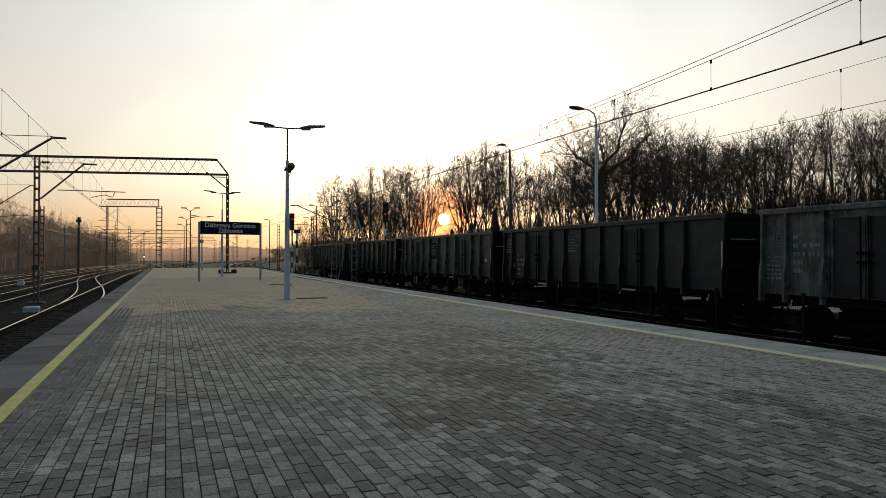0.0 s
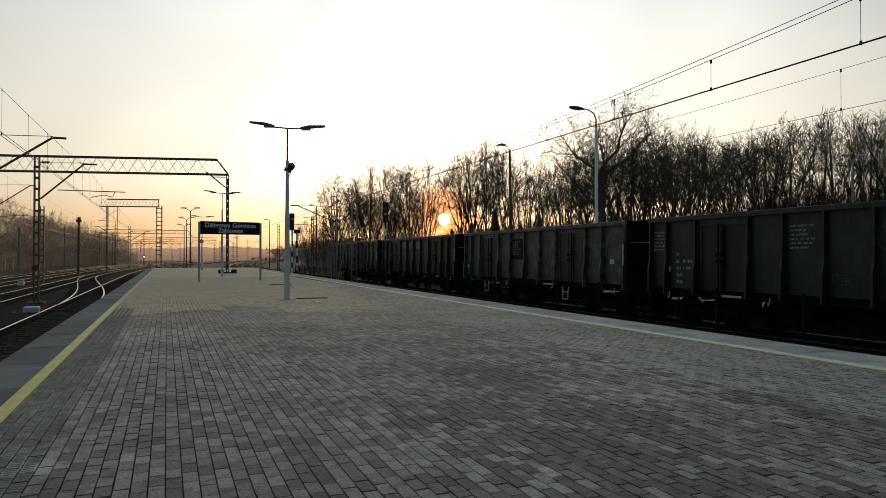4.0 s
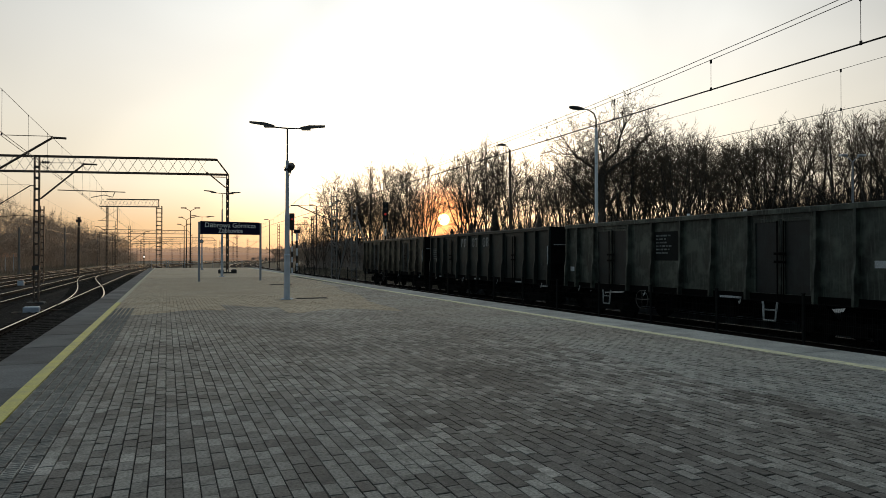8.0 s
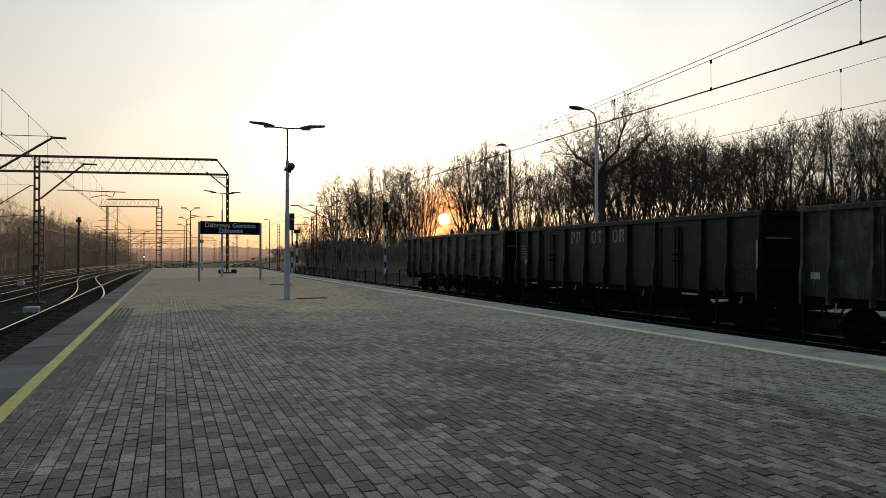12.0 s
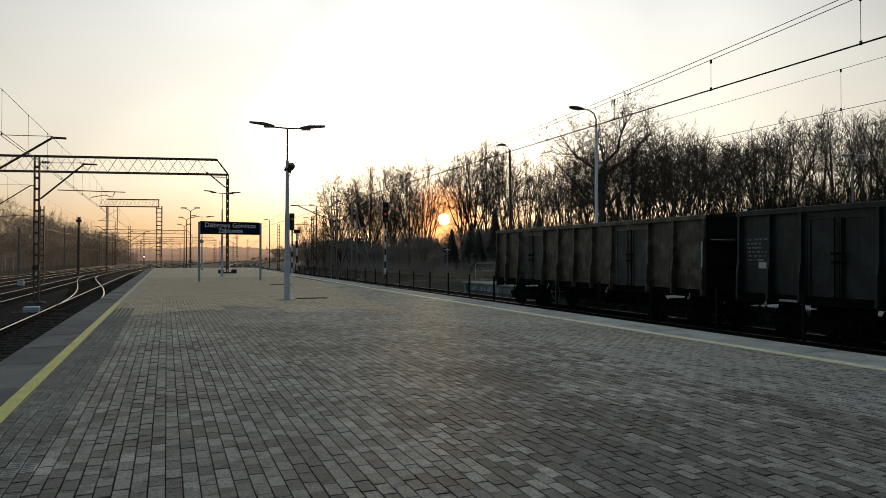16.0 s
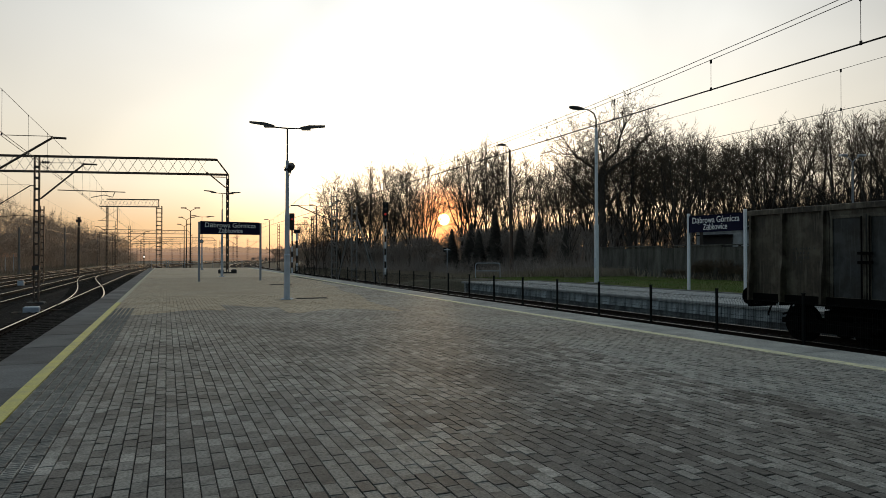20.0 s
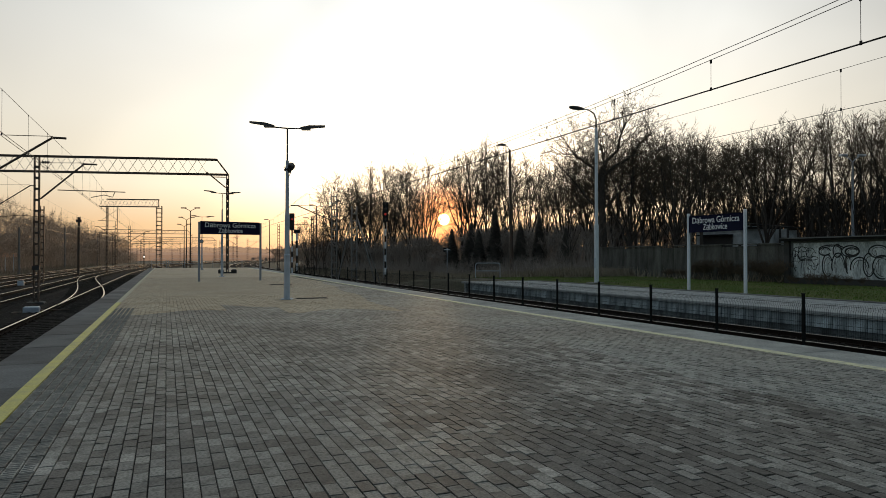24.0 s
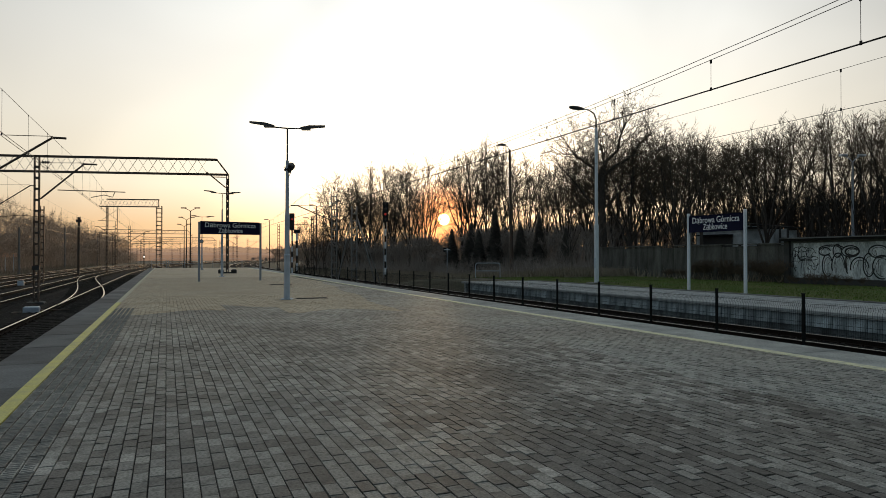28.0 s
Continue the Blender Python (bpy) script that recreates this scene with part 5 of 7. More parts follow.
def catenary(name, centre, y0, y1, span, zc, sag, label, double=False, phase=0.0, dropper=6.0, height=1.55, r=0.008, first=10.0, twin=0.0):
    """Contact wire, sagging carrier wire above it, droppers between."""
    t = thing(name, label, "overhead wire", kind="structure")
    def zm(y):
        u = ((y - phase) / span) % 1.0
        return zc + height - sag * 4 * u * (1 - u)
    n = int((y1 - y0) / 3)
    ys = [y0 + (y1 - y0) * i / n for i in range(n + 1)]
    for i, o in enumerate((-0.02, 0.02) if double else (-twin, twin) if twin else (0.0,)):
        part("contact_wire", Mesh().bent([(centre(y) + o, y, zc) for y in ys], r, 4), M_WIRE, t)
    for o, dz in ((0.0, 0.0), (0.02, 0.11)) if double else ((0.0, 0.0),):
        part("carrier_wire", Mesh().bent([(centre(y) + o, y, zm(y) + dz) for y in ys], r * 0.8, 4), M_WIRE, t)
    y = first - dropper * int((first - y0) / dropper)
    while y < min(y1, 90):
        w = 0.6 if twin else 1.0
        d = Mesh().rod((centre(y), y, zc), (centre(y), y, zm(y)), 0.006 * w, n=4)
        d.box(centre(y) - 0.012 * w, centre(y) + 0.012 * w, y - 0.018 * w, y + 0.018 * w, zm(y) - 0.07 * w, zm(y) + 0.01).box(centre(y) - 0.012, centre(y) + 0.012, y - 0.018, y + 0.018, zc - 0.02, zc + 0.05)
        part("dropper", d, M_WIRE, t)
        y += dropper
    return t


catenary("overhead_wire_near", lambda y: TRACK_NEAR + curve_off(y), -30, 300, 60, 4.795, 1.34, "twin contact wires and carrier cables over the near track", True, 55 - 60, 3.25, 1.655, 0.009, first=10.7)
catenary("overhead_wire_train", lambda y: TRACK_TRAIN + curve_off(y), -30, 300, 60, 4.95, 0.5, "contact wire and carrier cable over the freight track", False, 51 - 60, 9.0, 1.46, first=11.5)
for nm, cx in (("overhead_wire_platform", TRACK_A), ("overhead_wire_second", TRACK_B), ("overhead_wire_third", TRACK_C)):
    catenary(nm, (lambda c: lambda y: c + curve_off(y))(cx), -20, 300, 60, 4.24, 0.42, "contact wires and carrier cable over the station track", False, 38.6 - 60, 3.3, 1.44, first=22.0, twin=0.05)


# ---- signals ----
def signal(x, y, z0, ztop, label, shade_h, lit, ladder=True, head_off=0.0):
    t = thing("railway_signal", label, "railway signal", pose(x, y, z0, 0, 0, -12))
    h = ztop - z0
    n = 9
    hm = h - shade_h
    for i in range(n):
        part("mast_band", Mesh().rod((0, 0, hm * i / n), (0, 0, hm * (i + 1) / n), 0.09, n=10), M_WHITE if i % 2 else M_BLACK, t)
    hd = part("signal_head", Mesh().box(-0.27 + head_off, 0.27 + head_off, 0.0, 0.12, hm, h, 0.02), M_BLACK, t, "tall black signal head")
    cnt = 4
    for i in range(cnt):
        z = hm + shade_h * (i + 0.6) / cnt
        hood = Mesh()
        for a in range(9):
            w0, w1 = math.pi * a / 9 * 1.0, math.pi * (a + 1) / 9
            hood.quad((head_off + 0.12 * math.cos(w0), 0.0, z + 0.12 * math.sin(w0)), (head_off + 0.12 * math.cos(w1), 0.0, z + 0.12 * math.sin(w1)), (head_off + 0.12 * math.cos(w1), -0.25, z + 0.12 * math.sin(w1)), (head_off + 0.12 * math.cos(w0), -0.25, z + 0.12 * math.sin(w0)))
        part("hood", hood, M_BLACK, hd)
        part("lens", Mesh().lathe([(0.10, -0.012), (0.10, -0.03), (0.04, -0.05)], 12, (head_off, 0, z), "y"), M_RED if i == lit else M_LAMP, hd)
    if ladder:
        la = Mesh()
        for s in (-0.16, 0.16):
            la.rod((s, 0.28, 0), (s, 0.28, hm), 0.015, n=5)
        q = 0.3
        while q < hm:
            la.rod((-0.16, 0.28, q), (0.16, 0.28, q), 0.011, n=4)
            q += 0.35
        part("ladder", la, M_GALV, t)
    part("base", Mesh().box(-0.3, 0.3, -0.3, 0.3, -0.1, 0.25, 0.03), M_CONC_DARK, t)
    return t


signal(20.2, 64.0, -1.08, 6.85, "railway signal with black head on a striped mast", 2.1, 1)
signal(12.95, 75.5, -1.08, 6.2, "railway signal showing red behind the platform lamp", 1.9, 2, False, -0.02)
tk = thing("warning_post", "striped post with a dark crossbar beside the fence", "signal post", pose(13.6, 76.2, -1.08))
for i in range(6):
    part("band", Mesh().rod((0, 0, 0.85 * i), (0, 0, 0.85 * (i + 1)), 0.11, n=8), M_WHITE if i % 2 else M_BLACK, tk)
part("crossbar", Mesh().box(-0.35, 0.35, -0.1, 0.1, 5.1, 5.5, 0.03), M_BLACK, tk)

cs = thing("marker_board", "small black board with a white cross on a pole", "marker sign", pose(29.0, 69.0, -1.0, 0, 0, -22))
part("pole", Mesh().rod((0, 0, 0), (0, 0, 3.1), 0.04, n=8), M_GALV, cs)
part("board", Mesh().box(-0.42, 0.42, -0.02, 0.02, 2.9, 3.35), M_BLACK, cs)
part("cross", Mesh().box(-0.34, 0.34, -0.035, -0.022, 3.08, 3.17).box(-0.05, 0.05, -0.035, -0.022, 2.94, 3.08).box(-0.05, 0.05, -0.035, -0.022, 3.17, 3.31), M_WHITE, cs)

br = thing("tube_barrier", "pale bent tube barrier at the platform ramp", "barrier", pose(21.9, 46.5, ground_z(22, 46.5), 0, 0, -18))
part("hoop", Mesh().bent([(0, 0, 0), (0, 0, 1.0), (0.06, 0, 1.1), (0.16, 0, 1.15), (1.75, 0, 1.15), (1.85, 0, 1.1), (1.9, 0, 1.0), (1.9, 0, 0)], 0.03, 8), M_GALV, br)
part("cross_tube", Mesh().rod((0, 0, 0.55), (1.9, 0, 0.55), 0.025, n=8), M_GALV, br)


def end_barriers():
    """Low tube railings at the platform's far end."""
    for x in (-1.6, 0.2, 2.0, 5.2, 7.0):
        t = thing("end_railing", "grey tube railing at the platform's far end", "railing", pose(x, PLAT_END - 0.3, 0), group="railings at the platform end")
        part("hoop", Mesh().bent([(0, 0, 0), (0, 0, 0.95), (0.1, 0, 1.08), (1.5, 0, 1.08), (1.6, 0, 0.95), (1.6, 0, 0)], 0.032, 8), M_POSTGREY, t)
        part("mid_tube", Mesh().rod((0, 0, 0.55), (1.6, 0, 0.55), 0.025, n=6), M_POSTGREY, t)


end_barriers()

# ---- small things on the ground ----
for x, y, w, d in ((4.3, 21.4, 0.5, 0.22), (5.04, 32.45, 0.5, 0.3)):
    c = thing("drain_cover", "dark iron cover flush in the paving", "manhole cover", pose(x, y, 0.0), group="covers in the paving")
    part("frame", Mesh().box(-w, w, -d, d, -0.02, 0.006), M_RAIL, c)
    part("lid", Mesh().box(-w + 0.05, w - 0.05, -d + 0.05, d - 0.05, 0.006, 0.012), M_W_UNDER, c)
for x, y in ((-5.05, 31.5), (-6.9, 27.0)):
    c = thing("switch_machine", "pale grey point machine box beside the rails", "point machine", pose(x, y, -0.93))
    part("case", Mesh().box(-0.28, 0.28, -0.2, 0.2, 0, 0.24, 0.04), M_GALV, c)
    part("foot", Mesh().box(-0.7, 0.7, -0.12, 0.12, -0.05, 0.03), M_STEEL, c)
    part("drive_rod", Mesh().rod((0.3, 0, 0.08), (1.3, 0, 0.08), 0.03, n=6), M_STEEL, c)
for x, y in ((-10.0, 58.0),):
    c = thing("switch_lantern", "small white lantern box between the tracks", "lantern", pose(x, y, -0.95))
    part("case", Mesh().box(-0.2, 0.2, -0.15, 0.15, 0.15, 0.5, 0.03), M_GALV, c)
    part("stem", Mesh().rod((0, 0, -0.1), (0, 0, 0.16), 0.05, n=8), M_STEEL, c)
for x, y in ((-20.5, 108), (-19.6, 108.5)):
    c = thing("marker_plate", "small plate on a post in dry grass, sunset orange put in its colour", "marker sign", pose(x, y, -0.7))
    part("post", Mesh().rod((0, 0, 0), (0, 0, 2.4), 0.05, n=6), M_GALV, c)
    part("plate", Mesh().box(-0.38, 0.38, -0.03, 0.0, 2.0, 2.6), M_PLATE_SUNSET, c)
lt = thing("yard_signal", "small yard signal with a white light", "railway signal", pose(-4.0, 140, -1.08))
part("mast", Mesh().rod((0, 0, 0), (0, 0, 2.4), 0.06, n=8), M_STEEL, lt)
part("case", Mesh().box(-0.2, 0.2, 0, 0.15, 2.1, 2.7, 0.03), M_BLACK, lt)
part("lens", Mesh().lathe([(0.11, -0.01), (0.09, -0.04), (0.03, -0.06)], 10, (0, 0, 2.4), "y"), M_SIGNAL_WHITE, lt)
for x, y, h in ((-19.5, 92, 7.0), (-17.3, 99, 6.0), (-18.5, 150, 8.0), (-17.5, 205, 7)):
    c = thing("utility_pole", "slender pale concrete pole by the wood", "utility pole", pose(x, y, -0.9))
    part("shaft", Mesh().lathe([(0.16, 0), (0.11, h)], 8), M_CONCMAST, c)

up = thing("street_lamp", "dark leaning wooden pole with one lamp head", "street lamp", pose(30.85, 57.2, -0.9, 0, -1.2, 0))
part("shaft", Mesh().lathe([(0.17, 0), (0.14, 6), (0.11, 12.6)], 10), M_STEEL, up)
part("arm", Mesh().bent([(0, 0, 12.4), (-0.2, 0.05, 12.9), (-0.5, 0.15, 13.0)], 0.04), M_LAMP, up)
part("lamp_head", Mesh().box(-1.1, -0.4, 0.0, 0.3, 12.95, 13.15, 0.05), M_LAMP, up)


# ---- wall, garage and shed behind the opposite platform ----
def make_wall():
    w = thing("wall_boundary", "dark weathered concrete panel wall behind the grass", "wall", kind="structure")
    y = 28.75
    i = 0
    while y < 49:
        z = ground_z(34.8, y)
        m = Mesh().box(34.75, 34.87, y + 0.02, y + 1.48, z - 0.1, 2.05 + 0.05 * math.sin(i * 1.7))
        part("panel", m, M_WALL, w)
        part("post", Mesh().box(34.742, 34.92, y - 0.055, y + 0.015, z - 0.1, 2.1), M_WALL, w)
        y += 1.5
        i += 1
    part("coping", Mesh().box(34.66, 34.98, 28.7, 49.0, 2.1, 2.18), M_WALL, w)


make_wall()


def make_garage():
    g = thing("garage", "low garage with a whitewashed wall under graffiti and a flat roof", "garage")
    part("wall", Mesh().box(33.6, 40.5, 13.0, 28.6, -0.6, 2.25), M_CONC, g)
    part("roof", Mesh().box(33.2, 40.9, 12.7, 28.75, 2.25, 2.42, 0.02), M_ROOF, g)
    part("roof_edge", Mesh().box(33.16, 33.2, 12.7, 28.75, 2.36, 2.43), M_CONC, g)
    part("plinth", Mesh().box(33.5, 33.62, 13.0, 28.6, -0.6, 0.12), M_CONC_DARK, g)
    part("corner_post", Mesh().box(33.45, 33.7, 28.3, 28.65, -0.5, 2.25), M_CONC_DARK, g)
    part("whitewash", Mesh().box(33.575, 33.598, 13.2, 28.1, 0.14, 2.12), M_GRAFFITI, g, "white painted field with black sprayed shapes")
    # sprayed outlines: loops and strokes, no letters
    strokes = []
    def loop(cy, cz, ry, rz, a0, a1, n=18):
        return [(33.566, cy - ry * math.cos(a0 + (a1 - a0) * i / n), cz + rz * math.sin(a0 + (a1 - a0) * i / n)) for i in range(n + 1)]
    for cy, cz, ry, rz, a0, a1 in ((27.0, 1.55, 0.28, 0.28, 0.3, 5.6), (26.75, 1.1, 0.22, 0.5, 1.0, 6.0), (27.5, 1.5, 0.3, 0.4, 0, 5.2), (27.9, 1.0, 0.2, 0.5, 0.4, 4.6), (27.3, 0.9, 0.5, 0.3, 0, 3.0), (27.6, 1.75, 0.5, 0.15, 0, 6.2), (27.1, 1.25, 0.6, 0.12, 0, 6.2), (28.05, 1.5, 0.1, 0.3, 0, 6.2),
                                   (26.1, 1.62, 0.35, 0.22, 0.2, 5.8), (25.7, 1.75, 0.75, 0.22, 0.2, 3.2), (25.95, 0.85, 0.30, 0.60, 0.4, 5.4), (25.3, 0.85, 0.38, 0.68, -0.2, 3.6), (25.35, 1.65, 0.25, 0.35, 0, 6.28), (24.6, 1.62, 0.5, 0.3, 0.0, 6.28), (24.5, 1.60, 0.38, 0.2, 0.0, 6.28), (24.75, 0.95, 0.12, 0.5, 0.5, 4.8), (24.1, 0.75, 0.5, 0.55, 0.0, 3.4), (23.6, 0.9, 0.3, 0.6, 1.0, 6.0), (23.1, 1.6, 0.5, 0.32, 0.2, 5.4), (22.9, 0.8, 0.5, 0.6, 0.2, 5.0), (22.0, 1.5, 0.5, 0.4, 0, 6.28), (21.6, 0.8, 0.5, 0.6, 0.5, 4.8),
                                   (20.4, 1.5, 1.0, 0.45, 0.0, 6.28), (20.2, 0.8, 0.8, 0.6, 0.3, 3.4), (18.4, 1.5, 0.9, 0.5, 0.5, 5.0), (17.8, 0.8, 0.8, 0.6, 0.2, 5.6), (16.0, 1.2, 0.9, 0.8, 0.0, 5.5)):
        strokes.append((loop(cy, cz, ry, rz, a0, a1), 0.036 if cy < 26.5 else 0.020))
        if cy < 26.5:
            strokes.append((loop(cy - 0.03, cz - 0.02, ry * 0.72, rz * 0.76, a0 + 0.3, a1 - 0.2), 0.016))
        else:
            strokes.append((loop(cy + 0.05, cz - 0.1, rz * 0.7, ry * 0.9, a0 + 0.8, a1 + 0.4), 0.015))
    for i in range(26):
        y = 13.6 + i * 0.56
        z = 0.32 + 0.25 * math.sin(i * 2.3)
        strokes.append(([(33.566, y, z), (33.566, y + 0.05 * math.sin(i), z + 0.5), (33.566, y + 0.16 * math.sin(i * 1.9), z + 0.9 + 0.3 * math.sin(i * 3.1))], 0.013))
    for pts, r in strokes:
        s = Mesh()
        s.bent(pts, r, 6)
        s.v = [(33.574 + (x - 33.566) * 0.12, y, z) for x, y, z in s.v]
        part("spray_stroke", s, M_BLACK, g)
    drips = Mesh()
    rng = random.Random(2)
    for _ in range(90):
        y, z = rng.uniform(14, 28), rng.uniform(0.7, 1.6)
        drips.box(33.570, 33.576, y, y + 0.015, z - rng.uniform(0.2, 0.6), z)
    part("paint_drips", drips, M_CONC_DARK, g)


make_garage()


def make_shed():
    s = thing("shed", "low whitewashed shed with a wide opening, a black sheet for the shade inside behind the wall", "shed")
    part("wall", Mesh().box(41.5, 45.0, 39.4, 44.2, -0.4, 3.55), M_SHEDWALL, s)
    part("roof", Mesh().box(41.2, 45.2, 39.1, 44.5, 3.55, 3.68, 0.02), M_ROOF, s)
    part("lean_to_roof", Mesh().box(40.6, 41.46, 40.2, 43.5, 3.06, 3.12), M_ROOF, s)
    # A black sheet on the wall stands for the shade inside the opening.
    part("opening_shade", Mesh().box(41.46, 41.497, 40.3, 43.4, 1.2, 3.05), M_BLACK, s, "wide opening, a black sheet for the shade inside")
    h = thing("outbuilding", "pale outbuilding with dark posts under a sloping roof", "shed")
    part("wall", Mesh().box(46.0, 46.9, 38.9, 45.5, -0.4, 3.45), M_SHEDWALL, h)
    for i in range(7):
        y = 38.9 + i * 0.72
        part("post", Mesh().box(45.93, 45.998, y, y + 0.16, -0.3, 3.6 + i * 0.085), M_CONC_DARK, h)
        if i < 6:
            part("panel", Mesh().box(45.95, 45.996, y + 0.18, y + 0.70, 2.9, 3.58 + i * 0.085), M_SHEDWALL if i != 2 else M_CONC, h)
    roof = Mesh()
    k = [(45.8, 38.6, 3.60), (47.2, 38.6, 3.60), (47.2, 45.8, 4.46), (45.8, 45.8, 4.46)]
    roof.v = k + [(x, y, z + 0.07) for x, y, z in k]
    roof.f = [(3, 2, 1, 0), (4, 5, 6, 7), (0, 1, 5, 4), (1, 2, 6, 5), (2, 3, 7, 6), (3, 0, 4, 7)]
    roof.s = [0] * 6
    part("roof", roof, M_ROOF, h)


make_shed()

# ---- trees, brush and grass ----
class Twigs(Mesh):
    def seg(self, p, q, r0, r1, n=3):
        d = (q - p)
        a = d.orthogonal().normalized()
        b = d.cross(a).normalized()
        k = len(self.v)
        for c, r in ((p, r0), (q, r1)):
            for i in range(n):
                w = 2 * math.pi * i / n
                v = c + a * (r * math.cos(w)) + b * (r * math.sin(w))
                self.v.append((v.x, v.y, v.z))
        self.f += [(k + i, k + (i + 1) % n, k + n + (i + 1) % n, k + n + i) for i in range(n)]
        self.s += [0] * n


    def tip(self, p, q, r):
        """A thin shoot that runs out to a point."""
        d = q - p
        a = d.orthogonal().normalized() * r
        b = d.cross(a).normalized() * r
        k = len(self.v)
        for v in (p + a, p - a * 0.5 + b * 0.87, p - a * 0.5 - b * 0.87, q):
            self.v.append((v.x, v.y, v.z))
        self.f += [(k, k + 1, k + 3), (k + 1, k + 2, k + 3), (k + 2, k, k + 3)]
        self.s += [0, 0, 0]


def bend_way(rng, d, amount, up):
    v = Vector((rng.gauss(0, 1), rng.gauss(0, 1), rng.gauss(0, 1))) * amount
    return (d + v + Vector((0, 0, up))).normalized()


def fork(rng, wood, fine, p, d, ln, r, level, last, spread, up, tips=4, thin=0.009, low=0):
    """A branch that bends upwards, carries side shoots and parts in two or three, down to the twigs."""
    n = 1 if level >= last else 3 if level < 3 else 2
    r1 = max(r * 0.72, thin)
    for i in range(n):
        d = bend_way(rng, d, 0.07 + 0.02 * level, up)
        q = p + d * (ln / n)
        a, b = r + (r1 - r) * i / n, r + (r1 - r) * (i + 1) / n
        (wood if r > 0.035 else fine).seg(p, q, a, b, 6 if r > 0.08 else 4 if r > 0.035 else 3)
        if i < n - 1 and low <= level < last:
            for _ in range(2 if level < 2 and low == 0 else 1):
                turn = Vector((rng.gauss(0, 1), rng.gauss(0, 1), 0.3)).normalized()
                fork(rng, wood, fine, q, (d * 0.6 + turn * 0.8).normalized(), ln * rng.uniform(0.3, 0.55), max(b * 0.35, thin), max(level + 1, last - 1), last, spread, up, tips, thin, low)
        p = q
    if level >= last:
        for i in range(tips):
            o = p - d * (ln * 0.75 * rng.random())
            fine.tip(o, o + bend_way(rng, d, 0.42, up * 0.8) * ln * rng.uniform(0.5, 0.95), thin)
        return
    k = 3 if rng.random() < (0.75 if level < 2 else 0.35) else 2
    turn0 = rng.uniform(0, 6.283)
    side = d.orthogonal().normalized()
    for i in range(k):
        w = turn0 + 6.283 * i / k + rng.uniform(-0.5, 0.5)
        out = (Matrix.Rotation(w, 3, d) @ side)
        lean = spread * rng.uniform(0.55, 1.25) * (0.7 if i == 0 else 1.0)
        fork(rng, wood, fine, p, (d + out * lean).normalized(), ln * rng.uniform(0.60, 0.86), r1 * (0.80 if i == 0 else rng.uniform(0.5, 0.7)), level + 1, last, spread, up, tips, thin, low)


def tree_meshes(seed, h, stems=1, last=5, split=0.3, r=0.17, spread=0.45, up=0.06, twig=None, tips=4, thin=0.009, low=0):
    """A bare tree: a trunk that parts into upright limbs, and these into a fan of fine twigs."""
    rng = random.Random(seed)
    trunk, crown = Twigs(), Twigs()
    for i in range(stems):
        a = 6.283 * i / stems + rng.random()
        lean = 0.0 if stems == 1 else rng.uniform(0.10, 0.26)
        d = Vector((math.cos(a) * lean + rng.gauss(0, 0.02), math.sin(a) * lean + rng.gauss(0, 0.02), 1)).normalized()
        p = Vector((math.cos(a), math.sin(a), 0)) * (0.0 if stems == 1 else r * 0.9)
        p.z = -0.3
        m = 3
        for k in range(m):
            q = p + d * (split * h + 0.3) / m
            trunk.seg(p, q, r * (1.25 if k == 0 else 1.0 - 0.07 * k), r * (0.93 - 0.07 * k), 7)
            p, d = q, bend_way(rng, d, 0.04, 0.04)
        fork(rng, trunk, crown, p, d, h * (1 - split) * 0.32, r * 0.72, 0, last, spread, up, tips, thin, low)
    high = max(v[2] for v in crown.v)
    for m in (trunk, crown):
        m.v = [(x * h / high, y * h / high, z * h / high) for x, y, z in m.v]
    return trunk.data("trunk", M_BARK if twig is None else twig), crown.data("crown", twig or M_TWIG)


